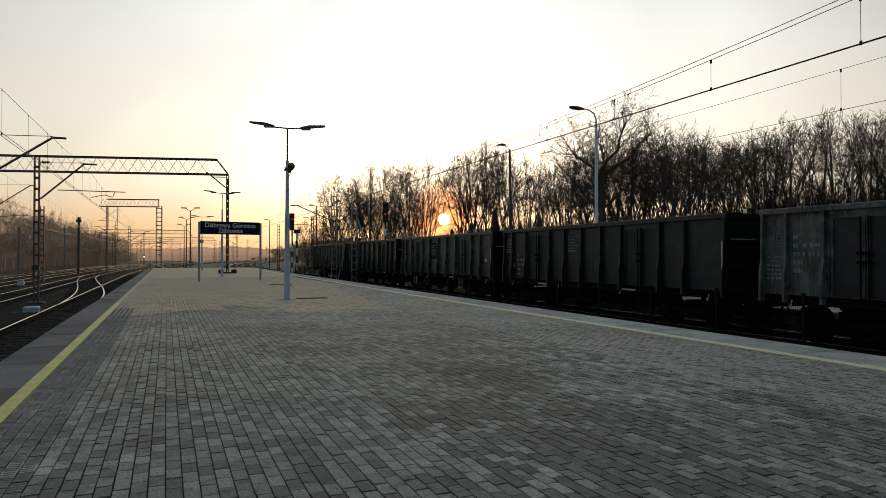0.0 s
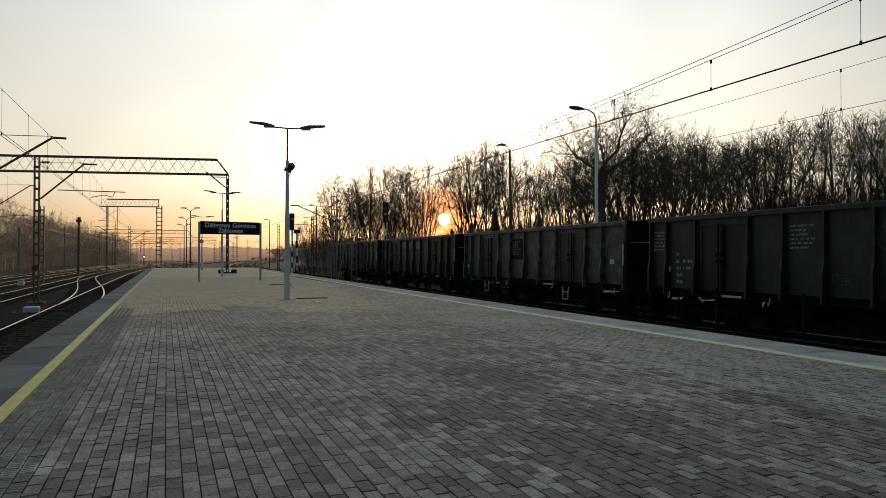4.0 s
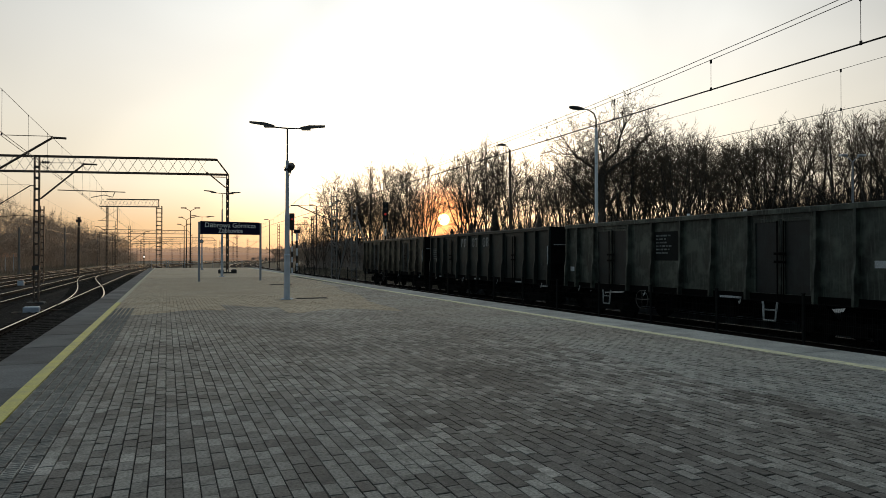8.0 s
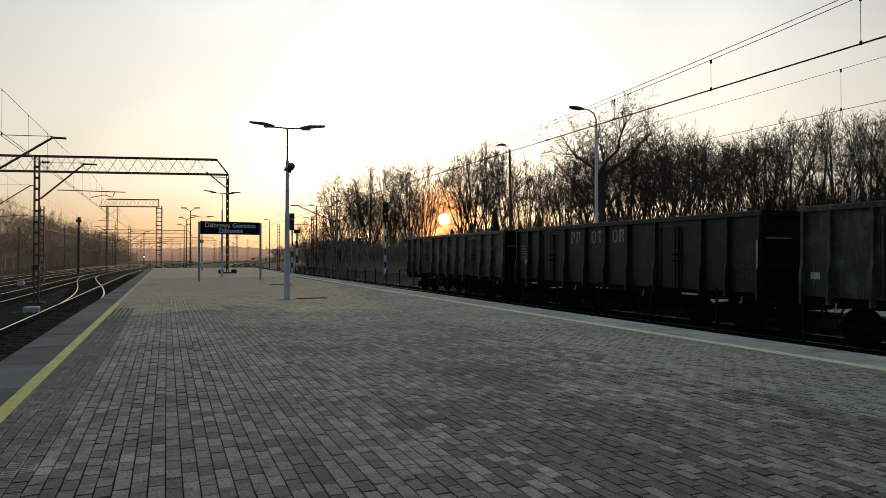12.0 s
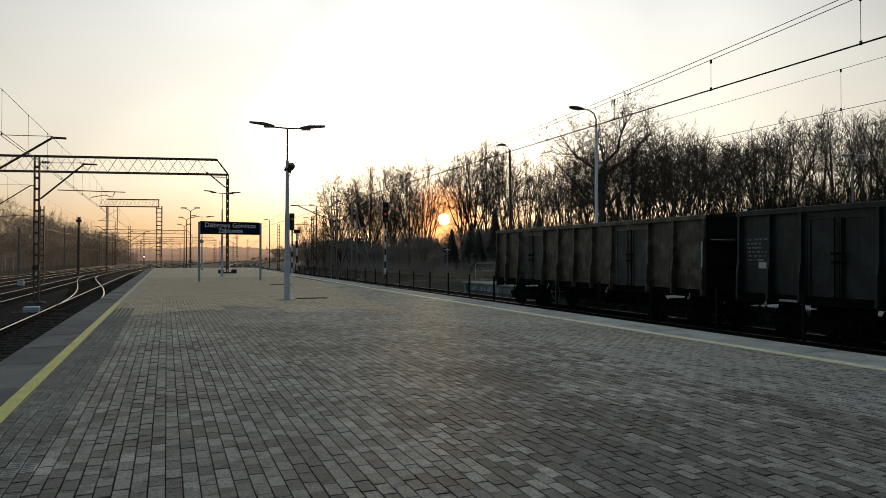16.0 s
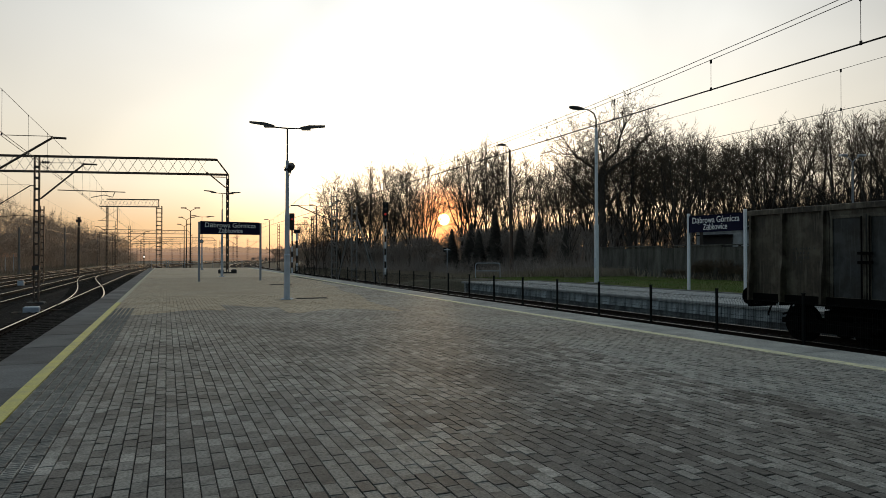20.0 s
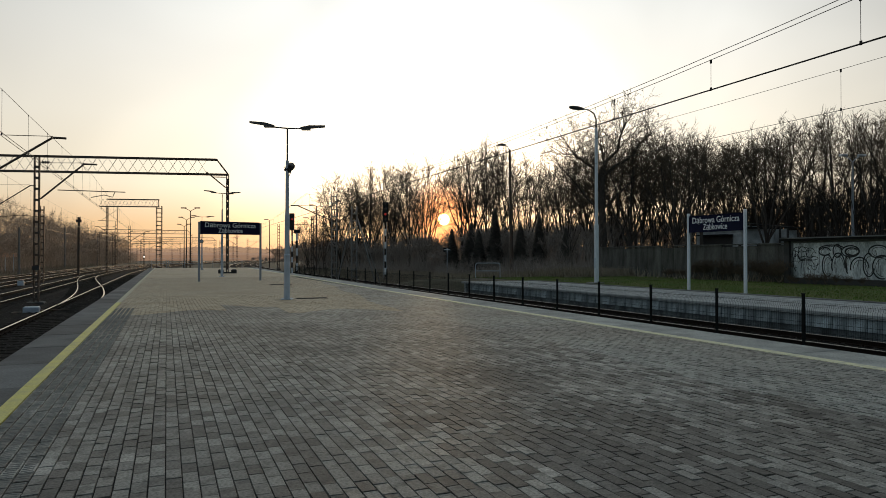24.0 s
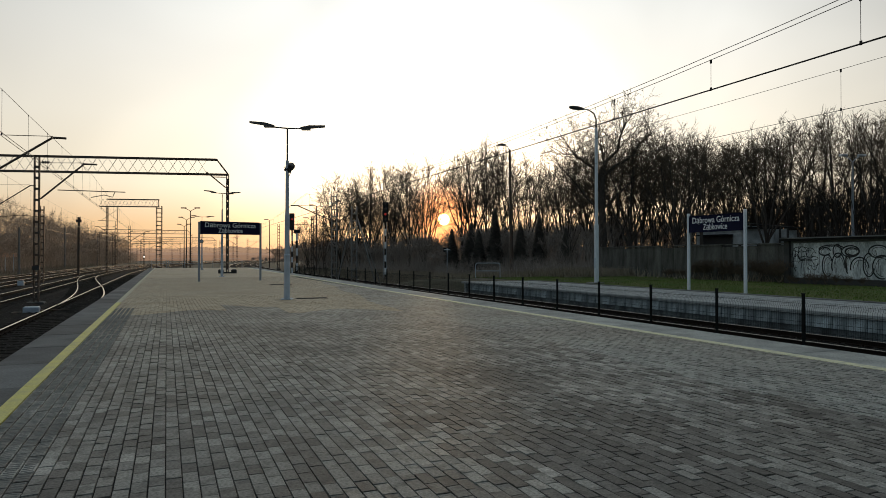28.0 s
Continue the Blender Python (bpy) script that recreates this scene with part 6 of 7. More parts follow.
def fan_tree(seed, h, w, limbs, z0, r, thin=0.0125, parts_of=4, shoots=9, mid=0.48):
    """A bare tree of many upright limbs that part low down and fan out into a rounded crown of fine twigs."""
    rng = random.Random(seed)
    trunk, crown = Twigs(), Twigs()
    root = Vector((0, 0, z0))
    trunk.seg(Vector((0, 0, -0.3)), root, r * 1.25, r, 7)

    def on_dome(lean, turn, reach):
        return Vector((w * math.sin(lean) * math.cos(turn), w * math.sin(lean) * math.sin(turn), mid * h + (1 - mid) * h * max(0.0, math.cos(lean)) ** 0.62)) * reach

    def arch(start, bend, end, r0, r1, n, low):
        pts = []
        for k in range(n + 1):
            u = k / n
            wave = Vector((rng.gauss(0, 1), rng.gauss(0, 1), 0)) * (0.006 * h * min(1, u * 3))
            pts.append(start * (1 - u) ** 2 + bend * (2 * u * (1 - u)) + end * u * u + wave)
        for k in range(n):
            a, b = r0 + (r1 - r0) * k / n, r0 + (r1 - r0) * (k + 1) / n
            (trunk if a > 0.03 else crown).seg(pts[k], pts[k + 1], a, b, 5 if a > 0.03 else 3)
        for k in range(shoots):
            u = min(0.999, low + (1 - low) * ((k + rng.random()) / shoots) ** 0.65)
            j = int(u * n)
            d = (pts[j + 1] - pts[j]).normalized()
            out = Vector((rng.gauss(0, 1), rng.gauss(0, 1), rng.gauss(0.25, 0.4))).normalized()
            fork(rng, crown, crown, pts[j].lerp(pts[j + 1], u * n - j), (d * 0.7 + out * rng.uniform(0.5, 1.3)).normalized(), h * rng.uniform(0.05, 0.11) * (1.2 - 0.5 * u), thin * 1.3, 5, 5, 0.5, 0.03, 4, thin, 9)
        fork(rng, crown, crown, pts[-2], (pts[-1] - pts[-2]).normalized(), h * 0.05, thin * 1.3, 4, 5, 0.9, 0.02, 4, thin, 9)
        return pts

    for i in range(limbs):
        t = (i + 0.15) / limbs
        lean = radians(82) * math.sqrt(t)
        turn = 2.4 * i + rng.uniform(-0.4, 0.4)
        end = on_dome(lean, turn, rng.uniform(0.90, 1.0))
        start = root + Vector((0, 0, rng.uniform(-0.4, 0.10) * z0))
        bend = Vector((end.x * 0.46, end.y * 0.46, start.z + (end.z - start.z) * 0.56))
        r0 = r * rng.uniform(0.42, 0.62)
        main = arch(start, bend, end, r0, 0.012, 8, 0.5)
        for k in range(parts_of):
            j = rng.randrange(3, 6)
            sub = on_dome(max(0.02, min(1.5, lean + rng.uniform(-0.5, 0.5))), turn + rng.uniform(-0.9, 0.9), rng.uniform(0.88, 1.0))
            go = (main[j + 1] - main[j]).normalized()
            arch(main[j], main[j] + go * (sub - main[j]).length * 0.45, sub, r0 * (1 - j / 8) * 0.7, 0.012, 4, 0.3)
    return trunk.data("trunk", M_BARK), crown.data("crown", M_TWIG)


DOME_KINDS = [fan_tree(111 + i, *k, thin=0.0120, shoots=9) for i, k in enumerate(((14.0, 3.4, 9, 2.6, 0.17), (14.0, 3.9, 10, 1.6, 0.16), (14.0, 2.9, 8, 3.6, 0.17), (14.0, 3.5, 9, 3.0, 0.19), (14.0, 4.2, 10, 1.2, 0.15)))]
FAN_KINDS = [fan_tree(131 + i, *k, thin=0.0105, shoots=7) for i, k in enumerate(((13.0, 4.0, 7, 3.0, 0.17), (13.0, 4.6, 8, 1.6, 0.16), (12.5, 3.5, 6, 4.2, 0.14), (13.0, 3.8, 6, 3.6, 0.17), (12.5, 4.6, 8, 2.2, 0.14), (13.0, 3.3, 5, 4.8, 0.14)))]
LIGHT_KINDS = [tree_meshes(51 + i, 12.5, 1 + i, 4, 0.16, 0.12, 0.46, twig=M_TWIG_HAZE, thin=0.016, low=1) for i in range(3)]
HAZE_BUSH = [tree_meshes(96 + i, 5.5, 4, 3, 0.06, 0.03, 0.6, 0.02, M_BRUSH_HAZE, 3, 0.030, 2) for i in range(2)]
WALL_BUSH = [tree_meshes(85 + i, 5.0, 5, 3, 0.05, 0.035, 0.7, 0.0, M_TWIG, 4, 0.034, 1) for i in range(2)]
BUSH_KINDS = [tree_meshes(91 + i, 5.0, 4, 3, 0.06, 0.028, 0.65, 0.02, M_BRUSH, 3, 0.024, 2) for i in range(3)]


def tree(kinds, kind, x, y, turn, size, label, group):
    t = thing("tree", label, "tree", Matrix.Translation((x, y, ground_z(x, y) - 0.05)) @ Matrix.Rotation(turn, 4, "Z"), group)
    part("trunk", kinds[kind][0], None, t, m=Matrix.Scale(size, 4))
    part("crown", kinds[kind][1], None, t, m=Matrix.Scale(size, 4))
    return t


def make_woods():
    rng = random.Random(21)
    spots = []
    # the wood behind the wall
    for row, x0 in enumerate((39.5, 43.5, 48.0, 53.5, 60.0)):
        y = 14.0 + row * 1.7
        while y < 66:
            x = x0 + rng.uniform(-1.6, 1.6)
            turn = math.degrees(math.atan2(x, y))
            behind_shed = not (40 < x < 51.5 and 33.5 < y < 48.5) and not (33 < x < 41.5 and y < 30)
            before_lamp = abs(turn - 54.0) < 1.8 and x < 44.5
            if turn > 34.5 and behind_shed and not before_lamp and not (row == 3 and turn < 42) and not (row == 4 and turn > 46) and not (row == 2 and turn > 46 and rng.random() < 0.6):
                spots.append((x, y))
            y += rng.uniform(4.2, 6.0) if y < 40 else rng.uniform(2.2, 3.2)
    y = 50.0
    while y < 66:
        spots.append((57.0 + rng.uniform(-1.2, 1.2), y))
        y += rng.uniform(2.4, 3.4)
    for x, y in spots:
        s = rng.uniform(0.92, 1.06) * (0.76 + 0.36 * smooth(24, 66, y))
        tree(FAN_KINDS, rng.randrange(6), x, y, rng.uniform(0, 6.28), s, "bare leafless tree in the wood beside the line", "bare trees of the wood")
    # round-headed trees on both sides of the low sun: bearing, distance, kind, height
    rows = [(13.4, 116, 0, 15.2), (15.1, 112, 2, 13.6), (16.2, 108, 1, 15.9), (18.1, 104, 3, 15.6), (19.6, 100, 0, 14.8), (20.9, 98, 4, 16.0),
            (24.1, 92, 2, 15.0), (25.0, 88, 3, 15.3), (26.2, 86, 1, 15.9), (27.7, 88, 0, 14.9), (29.3, 84, 4, 14.0), (31.2, 82, 2, 12.0), (32.7, 78, 3, 12.2)]
    turn = 11.0
    while turn < 35:
        if not -1.5 < turn - 22.5 < 1.4:
            rows.append((turn, 122 - 1.0 * (turn - 11) + rng.uniform(-4, 6), rng.randrange(5), rng.uniform(9.5, 13.0) * (0.75 if turn < 12.6 else 1.0)))
        turn += rng.uniform(0.5, 0.9) if turn < 22 else rng.uniform(1.5, 2.4)
    for turn, dist, kind, h in rows:
        a = radians(turn)
        tree(DOME_KINDS, kind, math.sin(a) * dist, math.cos(a) * dist, turn * 3, h / 12.7 if turn < 22 else h / 12.5, "bare tree with upright limbs and a rounded crown", "bare trees of the wood")
    for x, y, kind, size in ((37.6, 57.5, 2, 0.84), (40.0, 56.0, 4, 0.9), (45.5, 27.5, 0, 0.86), (47.5, 26.0, 4, 0.84), (46.5, 24.5, 3, 0.84), (52.0, 29.0, 1, 0.88), (54.5, 33.0, 2, 0.92), (55.5, 36.5, 5, 0.96), (56.0, 40.5, 2, 1.02), (57.0, 44.5, 5, 1.06), (53.5, 31.0, 5, 0.88), (56.5, 47.5, 2, 1.08), (58.5, 38.0, 5, 1.0), (50.0, 33.0, 0, 0.88), (51.5, 36.0, 3, 0.92), (49.5, 30.5, 1, 0.84), (53.0, 40.0, 0, 0.98), (52.5, 44.5, 3, 1.02), (54.0, 50.0, 1, 1.02), (50.5, 27.5, 2, 0.84), (44.5, 53.0, 4, 0.95)):
        tree(FAN_KINDS, kind, x, y, x * y, size, "bare tree with dense fine twigs behind the wall", "bare trees of the wood")


make_woods()


def make_understorey():
    """Dense many-stemmed bushes that close the wood below the crowns."""
    rng = random.Random(64)
    for row, (x0, step) in enumerate(((36.5, 2.6), (40.5, 2.6), (45.0, 3.0), (50.0, 3.2))):
        y = 29.0 + row
        while y < 240:
            x = x0 + rng.uniform(-1.5, 1.5) - 8.0 * smooth(60, 120, y)
            if not (39.5 < x < 52.5 and 33 < y < 49) and x < y and not (x < 38.5 and y < 53) and not (row > 1 and y > 90):
                size = rng.uniform(0.6, 1.3) * (0.55 + 0.60 * smooth(44, 62, y)) * (1 - 0.6 * smooth(140, 205, y))
                b = thing("shrub", "dense bare many-stemmed bush under the trees", "shrub", Matrix.Translation((x, y, ground_z(x, y) - 0.05)) @ Matrix.Rotation(rng.uniform(0, 6.28), 4, "Z"), "undergrowth")
                k = BUSH_KINDS[rng.randrange(3)]
                part("stems", k[0], None, b, m=Matrix.Scale(size, 4))
                part("thicket", k[1], None, b, m=Matrix.Scale(size, 4))
            y += step * rng.uniform(0.7, 1.3) * (1 + smooth(140, 200, y))


make_understorey()


def wall_bushes():
    """Low leafless bushes against the foot of the wall and the garage."""
    rng = random.Random(18)
    for i in range(26):
        y = 23.5 + i * 0.62 + rng.uniform(-0.25, 0.25)
        x = (32.7 if y < 28.7 else 33.9) + rng.uniform(-0.35, 0.25)
        size = rng.uniform(0.10, 0.17) if y < 28.0 else rng.uniform(0.20, 0.36) * (1 - 0.5 * smooth(35, 39, y))
        b = thing("shrub", "low dark leafless bush at the foot of the wall", "shrub", Matrix.Translation((x, y, ground_z(x, y) - 0.05)) @ Matrix.Rotation(rng.uniform(0, 6.28), 4, "Z"), "bushes along the wall")
        k = WALL_BUSH[i % 2]
        part("stems", k[0], None, b, m=Matrix.Scale(size, 4))
        part("thicket", k[1], None, b, m=Matrix.Scale(size, 4))


wall_bushes()


def big_tree():
    """The old tree behind the wall: a thick trunk and two crooked limbs that lean along the wall."""
    rng = random.Random(77)
    t = thing("tree", "large old bare tree with two thick crooked limbs", "tree", Matrix.Translation((37.0, 51.2, ground_z(37.0, 51.2) - 0.1)))
    trunk, crown = Twigs(), Twigs()
    along_v, up = Vector((0.924, -0.382, 0)), Vector((0, 0, 1))

    def limb(pts, r0, r1, per):
        ps = [along_v * x + Vector((0.382, 0.924, 0)) * y + up * z for x, y, z in pts]
        m = len(ps) - 1
        for i in range(m):
            trunk.seg(ps[i], ps[i + 1], r0 + (r1 - r0) * i / m, r0 + (r1 - r0) * (i + 1) / m, 8)
        for k in range(int(per * 1.9)):
            u = (0.35 + 0.65 * (k + rng.random()) / (per * 1.9)) * m
            i = min(m - 1, int(u))
            q = ps[i].lerp(ps[i + 1], u - i)
            d = (ps[i + 1] - ps[i]).normalized()
            out = Vector((rng.gauss(0, 1), rng.gauss(0, 1), rng.gauss(0.5, 0.6))).normalized()
            fork(rng, trunk, crown, q, (d * 0.5 + out).normalized(), rng.uniform(1.0, 1.7), 0.04, 2, 5, 0.6, 0.0, 4, 0.0095)

    limb([(0, 0, 0), (0.05, 0, 4), (-0.1, 0, 8), (0.1, 0, 10.4)], 0.36, 0.26, 9)
    limb([(0.1, 0, 10.2), (0.5, 0.2, 11.0), (1.5, 0.3, 12.0), (1.7, 0.2, 13.2), (2.3, 0.4, 14.6)], 0.21, 0.05, 9)
    limb([(0.1, 0, 9.6), (1.2, -0.3, 10.5), (2.6, -0.4, 11.3), (3.4, -0.5, 12.6), (4.4, -0.6, 13.4)], 0.20, 0.05, 8)
    limb([(0, 0, 9.0), (-0.8, 0.4, 10.4), (-1.7, 0.5, 11.0), (-2.6, 0.3, 11.6), (-3.6, 0.2, 11.6)], 0.16, 0.04, 9)
    limb([(0, 0, 8.0), (0.4, 0.9, 10.5), (0.3, 1.6, 12.4), (-0.2, 2.0, 13.6)], 0.15, 0.04, 8)
    limb([(0, 0, 6.5), (1.6, 0.3, 8.0), (3.0, 0.6, 9.2), (4.4, 0.6, 10.2)], 0.13, 0.04, 8)
    limb([(0, 0, 6.0), (-1.4, 0.3, 7.6), (-2.4, 0.6, 9.0), (-3.2, 0.6, 9.8)], 0.12, 0.04, 8)
    part("trunk", trunk, M_BARK, t)
    part("crown", crown, M_TWIG, t)


big_tree()


def left_wood():
    rng = random.Random(33)
    for row in range(3):
        y = 84 + row * 3
        while y < 300:
            x = -23.5 - row * 5 + rng.uniform(-1.5, 1.5) + curve_off(y) * 0.35
            tree(LIGHT_KINDS, rng.randrange(3), x, y, rng.uniform(0, 6.28), rng.uniform(0.75, 1.0), "bare tree at the edge of the wood across the yard", "trees across the yard")
            y += rng.uniform(4.5, 7.5)
    for row in range(3):
        y = 80.0 + row
        while y < 260:
            x = -20.5 - row * 4.5 + rng.uniform(-1.5, 1.5) + curve_off(y) * 0.35
            b = thing("shrub", "brown bare bush at the yard's edge, paled for haze", "shrub", Matrix.Translation((x, y, ground_z(x, y) - 0.05)) @ Matrix.Rotation(rng.uniform(0, 6.28), 4, "Z"), "bushes across the yard")
            k, size = HAZE_BUSH[rng.randrange(2)], rng.uniform(0.7, 1.35)
            part("stems", k[0], None, b, m=Matrix.Scale(size, 4))
            part("thicket", k[1], None, b, m=Matrix.Scale(size, 4))
            y += rng.uniform(3.5, 6.5)
    # bushes paled for haze beyond the platform's end, on the wood's side of the line
    for k in range(12):
        y = 128 + k * 3.4 + rng.uniform(-1, 1)
        x = TRACK_TRAIN + curve_off(y) + 4.5 + rng.uniform(0, 7)
        b = thing("shrub", "brown bare bush beyond the platform, paled for haze", "shrub", Matrix.Translation((x, y, ground_z(x, y) - 0.05)) @ Matrix.Rotation(rng.uniform(0, 6.28), 4, "Z"), "bushes beyond the platform")
        kind, size = HAZE_BUSH[k % 2], rng.uniform(0.6, 1.05)
        part("stems", kind[0], None, b, m=Matrix.Scale(size, 4))
        part("thicket", kind[1], None, b, m=Matrix.Scale(size, 4))


left_wood()


def brush_mesh(seed, n, w, h):
    rng = random.Random(seed)
    m = Twigs()
    for _ in range(n):
        p = Vector((rng.uniform(-w, w), rng.uniform(-w, w) * 0.7, -0.1))
        d = Vector((rng.gauss(0, 0.3), rng.gauss(0, 0.3), 1)).normalized()
        ln = h * rng.uniform(0.4, 1.0)
        q = p + d * ln * 0.6
        m.seg(p, q, 0.014, 0.010)
        for _ in range(3):
            e = q + bend_way(rng, d, 0.4, 0.1) * ln * 0.45
            m.tip(q, e, 0.010)
        for _ in range(2):
            b = p.lerp(q, rng.random())
            m.tip(b, b + bend_way(rng, d, 0.6, 0.1) * ln * 0.4, 0.009)
    return m.data("thicket", M_BRUSH)


BRUSH = [brush_mesh(3, 75, 1.9, 2.4), brush_mesh(4, 85, 2.1, 1.8), brush_mesh(5, 70, 1.6, 3.4)]


def make_brush():
    """Single shrubs along the wood's edge, the rest of the undergrowth as one mass."""
    rng = random.Random(8)
    for i in range(70):
        y = rng.uniform(50, 112) if i < 60 else rng.uniform(29, 60)
        x = rng.uniform(28, 37) - 5 * smooth(60, 120, y) if y > 50 else rng.uniform(36, 40)
        if 41 < x < 50 and 35 < y < 48.5 or (x < 41.5 and y < 30):
            continue
        if i >= 56 and i % 2:
            x, y = rng.uniform(29.5, 34.0), rng.uniform(45.5, 54)
        b = thing("shrub", "tangled leafless shrub at the edge of the wood", "shrub", Matrix.Translation((x, y, ground_z(x, y))) @ Matrix.Rotation(rng.uniform(0, 6), 4, "Z"), "undergrowth")
        part("thicket", BRUSH[rng.randrange(3)], None, b, m=Matrix.Scale(rng.uniform(0.6, 1.0), 4))
    m = Twigs()

    def stem(x, y, h, r, lean=0.22):
        p = Vector((x, y, ground_z(x, y) - 0.1))
        d = Vector((rng.gauss(0, lean), rng.gauss(0, lean), 1)).normalized()
        q = p + d * h * 0.6
        m.seg(p, q, r, r * 0.7)
        for _ in range(3):
            m.tip(q, q + bend_way(rng, d, 0.45, 0.1) * h * 0.42, r * 0.7)
        for _ in range(2):
            b = p.lerp(q, rng.uniform(0.3, 1))
            m.tip(b, b + bend_way(rng, d, 0.6, 0.1) * h * 0.35, r * 0.6)

    for _ in range(4500):
        y = rng.uniform(50, 158)
        x = rng.uniform(35, 52) - 7 * smooth(60, 120, y)
        stem(x, y, rng.uniform(2.4, 6.6), rng.uniform(0.016, 0.032))
    for _ in range(3000):
        y = rng.uniform(8, 60)
        x = rng.uniform(46, 70)
        if 40.5 < x < 51.5 and 35 < y < 48.5:
            continue
        stem(x, y, rng.uniform(1.2, 3.0), rng.uniform(0.012, 0.024))
    solid("undergrowth", m, M_BRUSH, "dense bare undergrowth among the trees", "undergrowth", "stuff")
    m = Twigs()
    for k in range(1300):
        x, y = (rng.uniform(40, 62), rng.uniform(10, 62)) if k < 450 else (rng.uniform(52, 66), rng.uniform(34, 58))
        if not (40.0 < x < 51.5 and 35 < y < 48.5 or x < 41.5 and y < 30):
            stem(x, y, rng.uniform(5.0, 9.0), rng.uniform(0.022, 0.045), 0.1)
    solid("saplings", m, M_BARK, "slender dark saplings close together in the wood", "undergrowth", "stuff")
    m = Twigs()
    for _ in range(5200):
        y = 80 + 230 * rng.random()
        x = -20.5 - 16 * rng.random() + curve_off(y) * 0.35
        stem(x, y, rng.uniform(2.0, 6.5), rng.uniform(0.015, 0.035))
    solid("undergrowth", m, M_BRUSH_HAZE, "brown undergrowth of the wood across the yard, paled for haze", "undergrowth", "stuff")


make_brush()


def conifer(x, y, h, wide=0.17):
    rng = random.Random(int(x * 7 + y))
    t = thing("conifer", "small dark pointed spruce at the wood's edge", "tree", pose(x, y, ground_z(x, y) - 0.05), "spruces")
    part("trunk", Mesh().lathe([(0.10, 0), (0.02, h * 0.97)], 7), M_BARK, t)
    m = Mesh()
    n = int(h * 340)
    for _ in range(n):
        u = rng.random() ** 0.8
        z = 0.25 + u * (h - 0.3)
        a = rng.uniform(0, 6.283)
        ln = (1 - u ** 1.5) ** 0.9 * h * wide * rng.uniform(0.55, 1.05) + 0.12
        c, s = math.cos(a), math.sin(a)
        tip = (c * ln, s * ln, z - ln * 0.25)
        w = ln * 0.28
        mid = (c * ln * 0.55, s * ln * 0.55, z - ln * 0.02)
        k = len(m.v)
        m.v += [(0, 0, z + 0.05), (mid[0] - s * w, mid[1] + c * w, mid[2] - 0.07), tip, (mid[0] + s * w, mid[1] - c * w, mid[2] - 0.07)]
        m.f += [(k, k + 1, k + 2), (k, k + 2, k + 3)]
        m.s += [0, 0]
    part("crown", m, M_CONIFER, t)


for x, y, h, wide in ((34.0, 67.0, 8.0, 0.17), (34.0, 73.3, 6.8, 0.24), (35.0, 59.1, 6.8, 0.17), (33.0, 77.0, 6.0, 0.22), (34.6, 62.3, 6.0, 0.22), (35.5, 55.0, 5.2, 0.2), (33.5, 70.2, 5.6, 0.24)):
    conifer(x, y, h, wide)


def tufts(name, label, boxes, mtl, seed, hmin, hmax, z_of):
    rng = random.Random(seed)
    m = Mesh()
    for (x0, x1, y0, y1), n in boxes:
        for _ in range(n):
            x, y = rng.uniform(x0, x1), rng.uniform(y0, y1)
            z = z_of(x, y) - 0.02
            h = rng.uniform(hmin, hmax)
            a = rng.uniform(0, 6.28)
            w = 0.02 + 0.02 * rng.random()
            dx, dy = math.cos(a) * w, math.sin(a) * w
            lx, ly = rng.gauss(0, 0.35) * h, rng.gauss(0, 0.35) * h
            k = len(m.v)
            m.v += [(x - dx, y - dy, z), (x + dx, y + dy, z), (x + lx, y + ly, z + h)]
            m.f.append((k, k + 1, k + 2))
            m.s.append(0)
    solid(name, m, mtl, label, "grass", "stuff")


def lawn():
    m = Mesh()
    xs = [21.6 + i * 0.8 for i in range(18)]
    ys = [-10 + i * 2 for i in range(31)]
    for y in ys:
        for x in xs:
            m.v.append((x, y, ground_z(x, y) + 0.012 + 0.03 * noise.noise((x * 0.6, y * 0.6, 3))))
    n = len(xs)
    for j in range(len(ys) - 1):
        for i in range(n - 1):
            k = j * n + i
            m.f.append((k, k + 1, k + 1 + n, k + n))
            m.s.append(0)
    solid("lawn", m, M_GRASS, "strip of short green grass behind the opposite platform", "grass", "structure", smooth=True)


lawn()
tufts("grass_tufts", "short green grass behind the opposite platform", [((21.7, 33.5, 10, 52), 40000)], M_BLADE, 4, 0.03, 0.10, ground_z)
tufts("dry_grass", "tall dry brown grass below the wood", [((24, 36, 50, 120), 20000), ((20, 33, 48, 90), 14000), ((17.5, 30, 52, 110), 8000), ((-26, -17.5, 60, 220), 14000), ((33.2, 34.6, 29, 52), 400), ((28, 34.5, 43, 56), 9000)], M_STRAW, 6, 0.25, 0.9, ground_z)


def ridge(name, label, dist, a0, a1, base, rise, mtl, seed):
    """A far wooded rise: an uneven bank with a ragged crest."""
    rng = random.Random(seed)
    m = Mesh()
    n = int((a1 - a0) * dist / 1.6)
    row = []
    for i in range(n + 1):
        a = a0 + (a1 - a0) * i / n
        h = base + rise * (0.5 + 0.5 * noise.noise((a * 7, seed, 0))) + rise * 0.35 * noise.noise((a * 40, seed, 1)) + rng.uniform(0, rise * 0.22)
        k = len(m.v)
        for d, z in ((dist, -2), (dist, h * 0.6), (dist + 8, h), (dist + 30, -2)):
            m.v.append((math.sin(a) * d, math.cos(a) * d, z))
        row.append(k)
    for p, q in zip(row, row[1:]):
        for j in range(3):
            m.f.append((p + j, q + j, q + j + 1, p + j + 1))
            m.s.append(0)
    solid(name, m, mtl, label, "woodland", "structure")


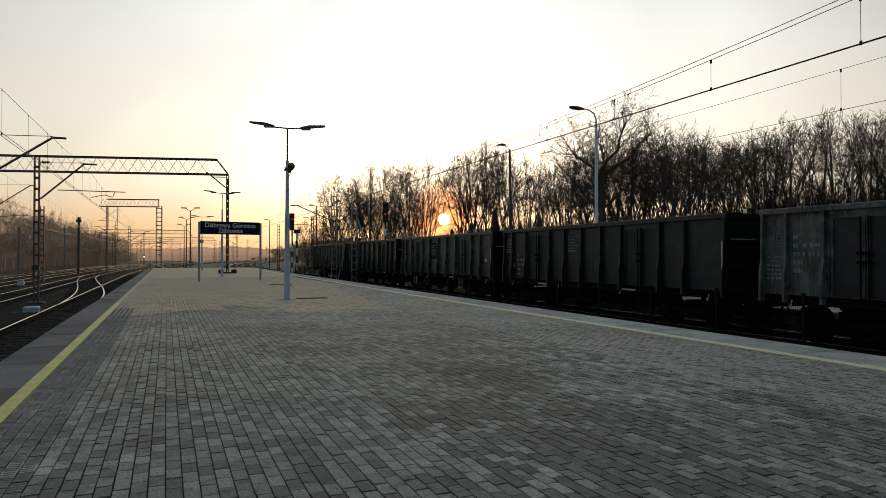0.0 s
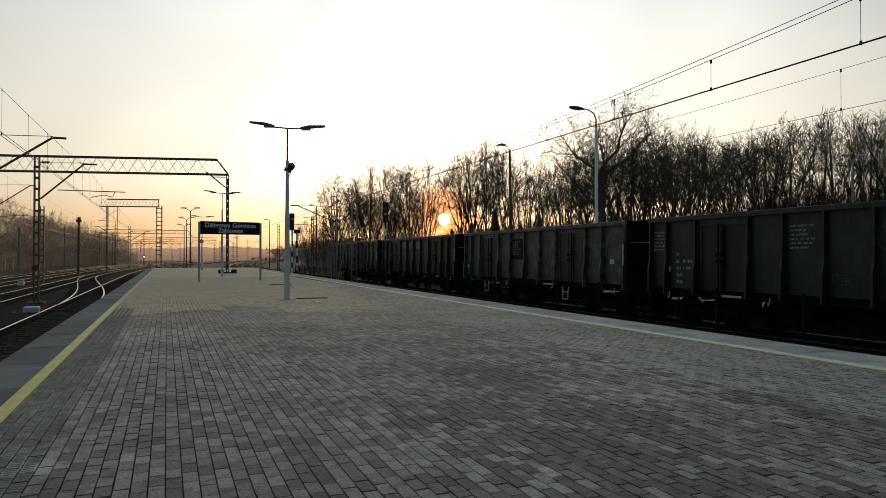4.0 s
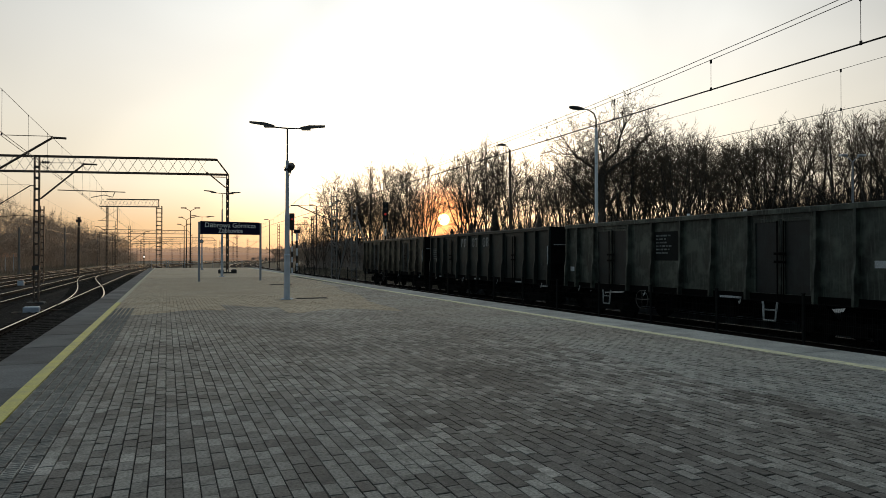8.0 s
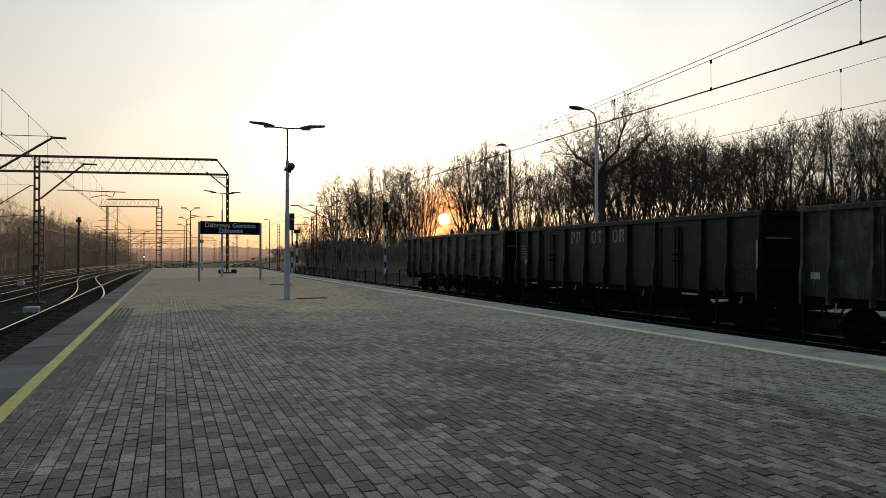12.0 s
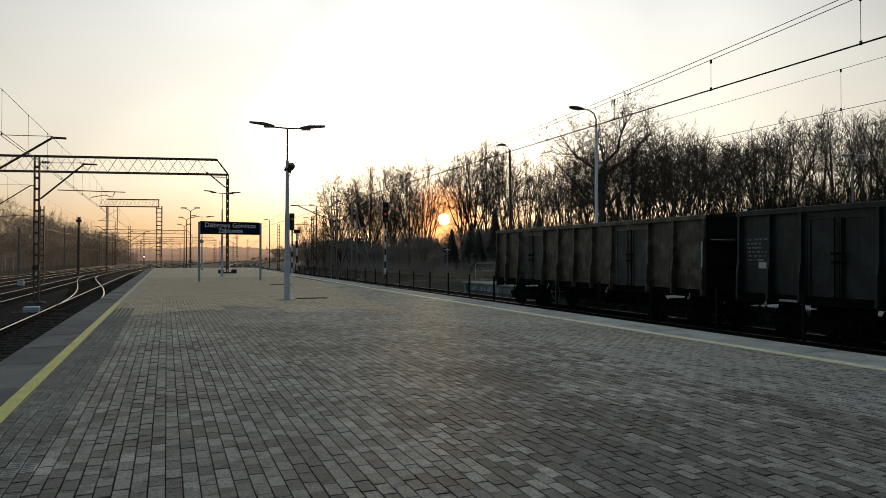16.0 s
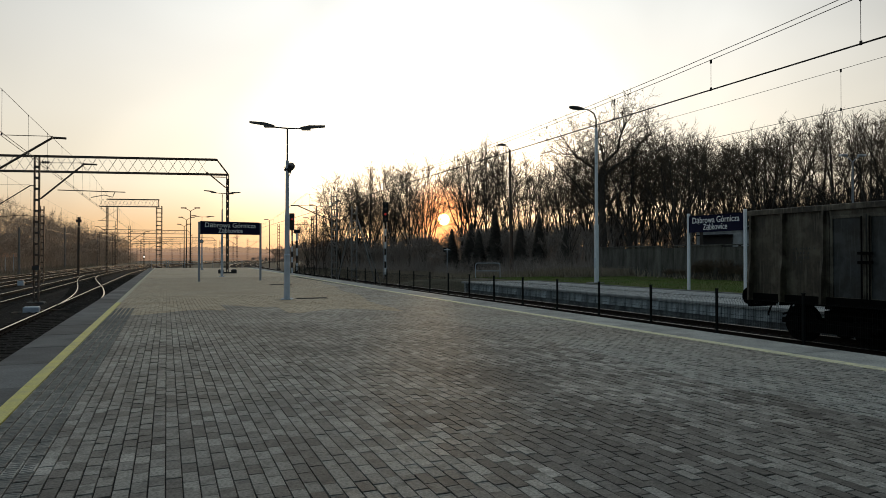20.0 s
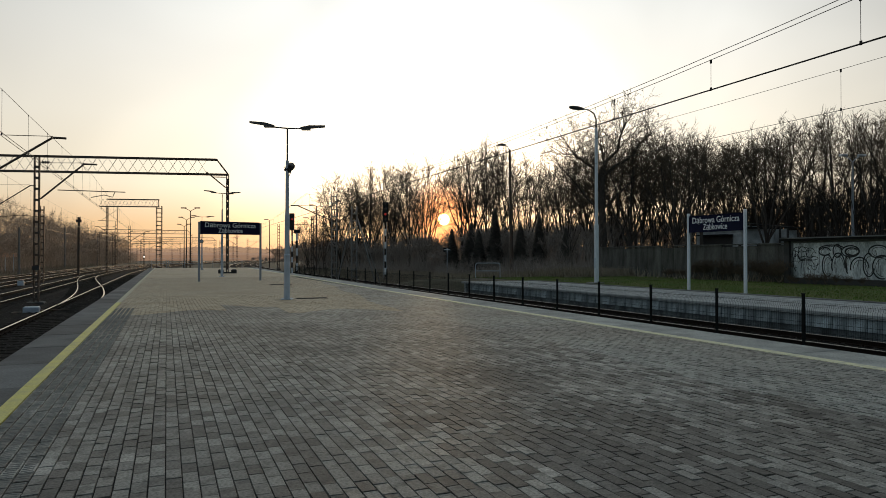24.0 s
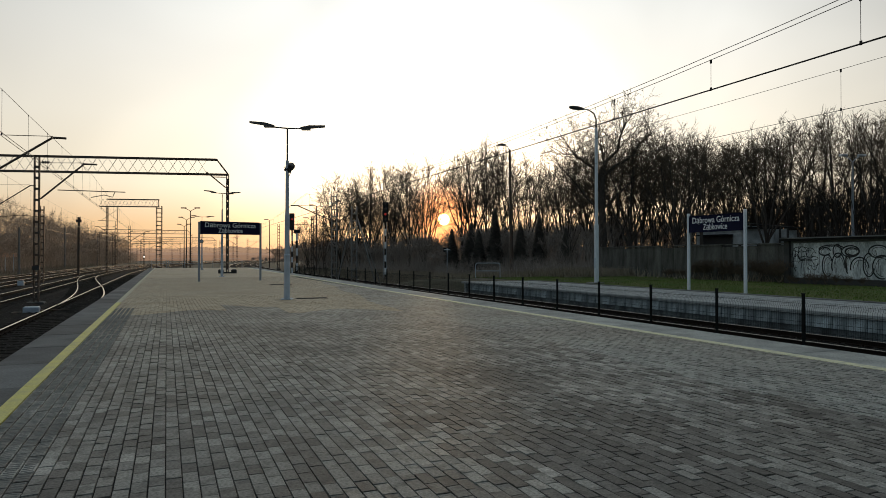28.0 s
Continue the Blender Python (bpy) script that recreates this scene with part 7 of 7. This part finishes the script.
# Both ridges glow tan in place of distance haze.
ridge("backdrop_far", "wooded rise on the horizon, haze put in as a tan glow", 1100, -1.2, 1.5, 9, 9, M_FARWOOD_HAZE, 1)
ridge("backdrop_near", "low brown scrub beyond the yard, haze put in as a glow", 460, -0.9, 0.7, 2.5, 3.0, M_RIDGE_HAZE, 2)

# ---- paving blocks ----
def make_paving():
    """Grey blocks, twice as long as wide, laid in bond along the platform."""
    rng = random.Random(17)
    W, L, G = 0.0928, 0.1856, 0.0031
    x_start, cols = -13 * 0.0928, 97
    one = Mesh().box(G * 1.1, W - G * 1.1, 0.0025, L - 0.0040, -0.06, 0.0, 0.002).data("paving_block", M_PAVER)
    rest, light, dusty, ribs, brown = Mesh(), Mesh(), Mesh(), Mesh(), Mesh()
    # where a darker batch was laid: x, y, reach, share
    batches = ((2.55, 3.35, 0.85, 1.0), (3.2, 6.6, 0.7, 0.8), (4.9, 4.8, 0.6, 0.28), (0.7, 3.9, 0.6, 0.18), (2.2, 5.0, 0.6, 0.6), (3.9, 9.0, 0.9, 0.5), (4.8, 7.5, 0.8, 0.25), (2.0, 10.5, 1.2, 0.35))
    count = 0
    for c in range(cols):
        x = x_start + c * W
        y = -5.8 + (c % 2) * L / 2 + rng.uniform(-0.012, 0.012)
        while y < 46:
            if x + W > EDGE_R - 1.06 + edge_bend(y):
                y += L
                continue
            z = rng.uniform(-0.0025, 0.0015)
            if 3.75 < y < 6.2 and -0.1 < x < 1.6 and count < 300:
                part("paving_block", one, None, platform, m=pose(x, y, z))
                count += 1
            else:
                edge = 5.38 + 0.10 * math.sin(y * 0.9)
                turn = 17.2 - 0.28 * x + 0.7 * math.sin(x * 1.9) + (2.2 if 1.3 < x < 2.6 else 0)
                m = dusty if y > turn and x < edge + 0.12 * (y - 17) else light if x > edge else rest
                if m is rest:
                    share = max(q * math.exp(-((x - a) ** 2 + ((y - b) * 0.6) ** 2) / (r * r)) for a, b, r, q in batches)
                    m = brown if rng.random() < share + 0.05 + 0.16 * noise.noise((x * 1.5, y * 0.8, 5)) else rest
                k = len(m.v)
                g = G * (0.6 if m is dusty else 1.0)
                jx = rng.uniform(-0.0018, 0.0018)
                end = rng.choice((0.0035, 0.0055, 0.0070, 0.0095))
                x0, x1, y0, y1, h = x + g * 1.1 + jx, x + W - g * 1.1 + jx, y + 0.0025, y + L - end, 0.0015
                tx, ty = rng.uniform(-0.0019, 0.0019), rng.uniform(-0.0019, 0.0019)
                if 1.5 < y < 24:
                    m.v += [(x0, y0, -0.02), (x1, y0, -0.02), (x1, y1, -0.02), (x0, y1, -0.02),
                            (x0 + h, y0 + h, z - tx - ty), (x1 - h, y0 + h, z + tx - ty), (x1 - h, y1 - h, z + tx + ty), (x0 + h, y1 - h, z - tx + ty)]
                    m.f += [(k + 4, k + 5, k + 6, k + 7), (k, k + 1, k + 5, k + 4), (k + 1, k + 2, k + 6, k + 5), (k + 2, k + 3, k + 7, k + 6), (k + 3, k, k + 4, k + 7)]
                    m.s += [0] * 5
                else:
                    m.v += [(x0, y0, z), (x1, y0, z), (x1, y1, z), (x0, y1, z)]
                    m.f.append((k, k + 1, k + 2, k + 3))
                    m.s.append(0)
            if c < 5 and 2.5 < y < 19:
                for q in range(4):
                    ribs.box(x + 0.012, x + W - 0.012, y + 0.016 + q * 0.045, y + 0.040 + q * 0.045, -0.004, z + 0.002, 0.004)
            y += L
    tagged(part("tactile_ribs", ribs, M_TACTILE, platform, "raised ribs of the warning blocks"), kind="stuff")
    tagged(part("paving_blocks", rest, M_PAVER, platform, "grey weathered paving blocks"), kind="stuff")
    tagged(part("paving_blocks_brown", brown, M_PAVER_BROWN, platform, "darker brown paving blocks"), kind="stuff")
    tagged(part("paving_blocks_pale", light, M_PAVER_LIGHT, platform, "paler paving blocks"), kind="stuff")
    tagged(part("paving_blocks_dusty", dusty, M_PAVER_TAN, platform, "dusty tan paving blocks with the low sky's sheen painted in"), kind="stuff")
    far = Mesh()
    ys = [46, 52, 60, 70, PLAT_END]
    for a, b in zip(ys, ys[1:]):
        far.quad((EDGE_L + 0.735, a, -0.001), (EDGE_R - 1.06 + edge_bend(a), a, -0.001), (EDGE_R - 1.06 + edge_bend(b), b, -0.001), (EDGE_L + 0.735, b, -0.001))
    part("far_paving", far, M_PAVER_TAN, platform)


make_paving()


# ---- what moves ----
def rear_y(t):
    """Where the rear corner of the last wagon is at t seconds."""
    t = min(t, 21.0) 
    u = t / 10
    return 68.49 - 25.9 * u + 4.77 * u ** 2 - 1.65 * u ** 3 - 1.56 * u ** 4 + 0.48 * u ** 5


def run_y(t):
    return rear_y(t) if t <= 20 else rear_y(20) - 4.02 * (t - 20)


def motions():
    times = [i * 0.5 for i in range(57)]
    fine = [i * 0.1 for i in range(281)]
    for i, (w, axles) in enumerate(WAGONS):
        walk(w, [(t, pose(TRACK_TRAIN, run_y(t) - i * WAGON_PITCH, RAIL_Z)) for t in times])
        for ob, y in axles:
            walk(ob, [(t, Matrix.Translation((0, y, 0.46)) @ Matrix.Rotation((run_y(0) - run_y(t)) / 0.46, 4, "X")) for t in fine])


motions()
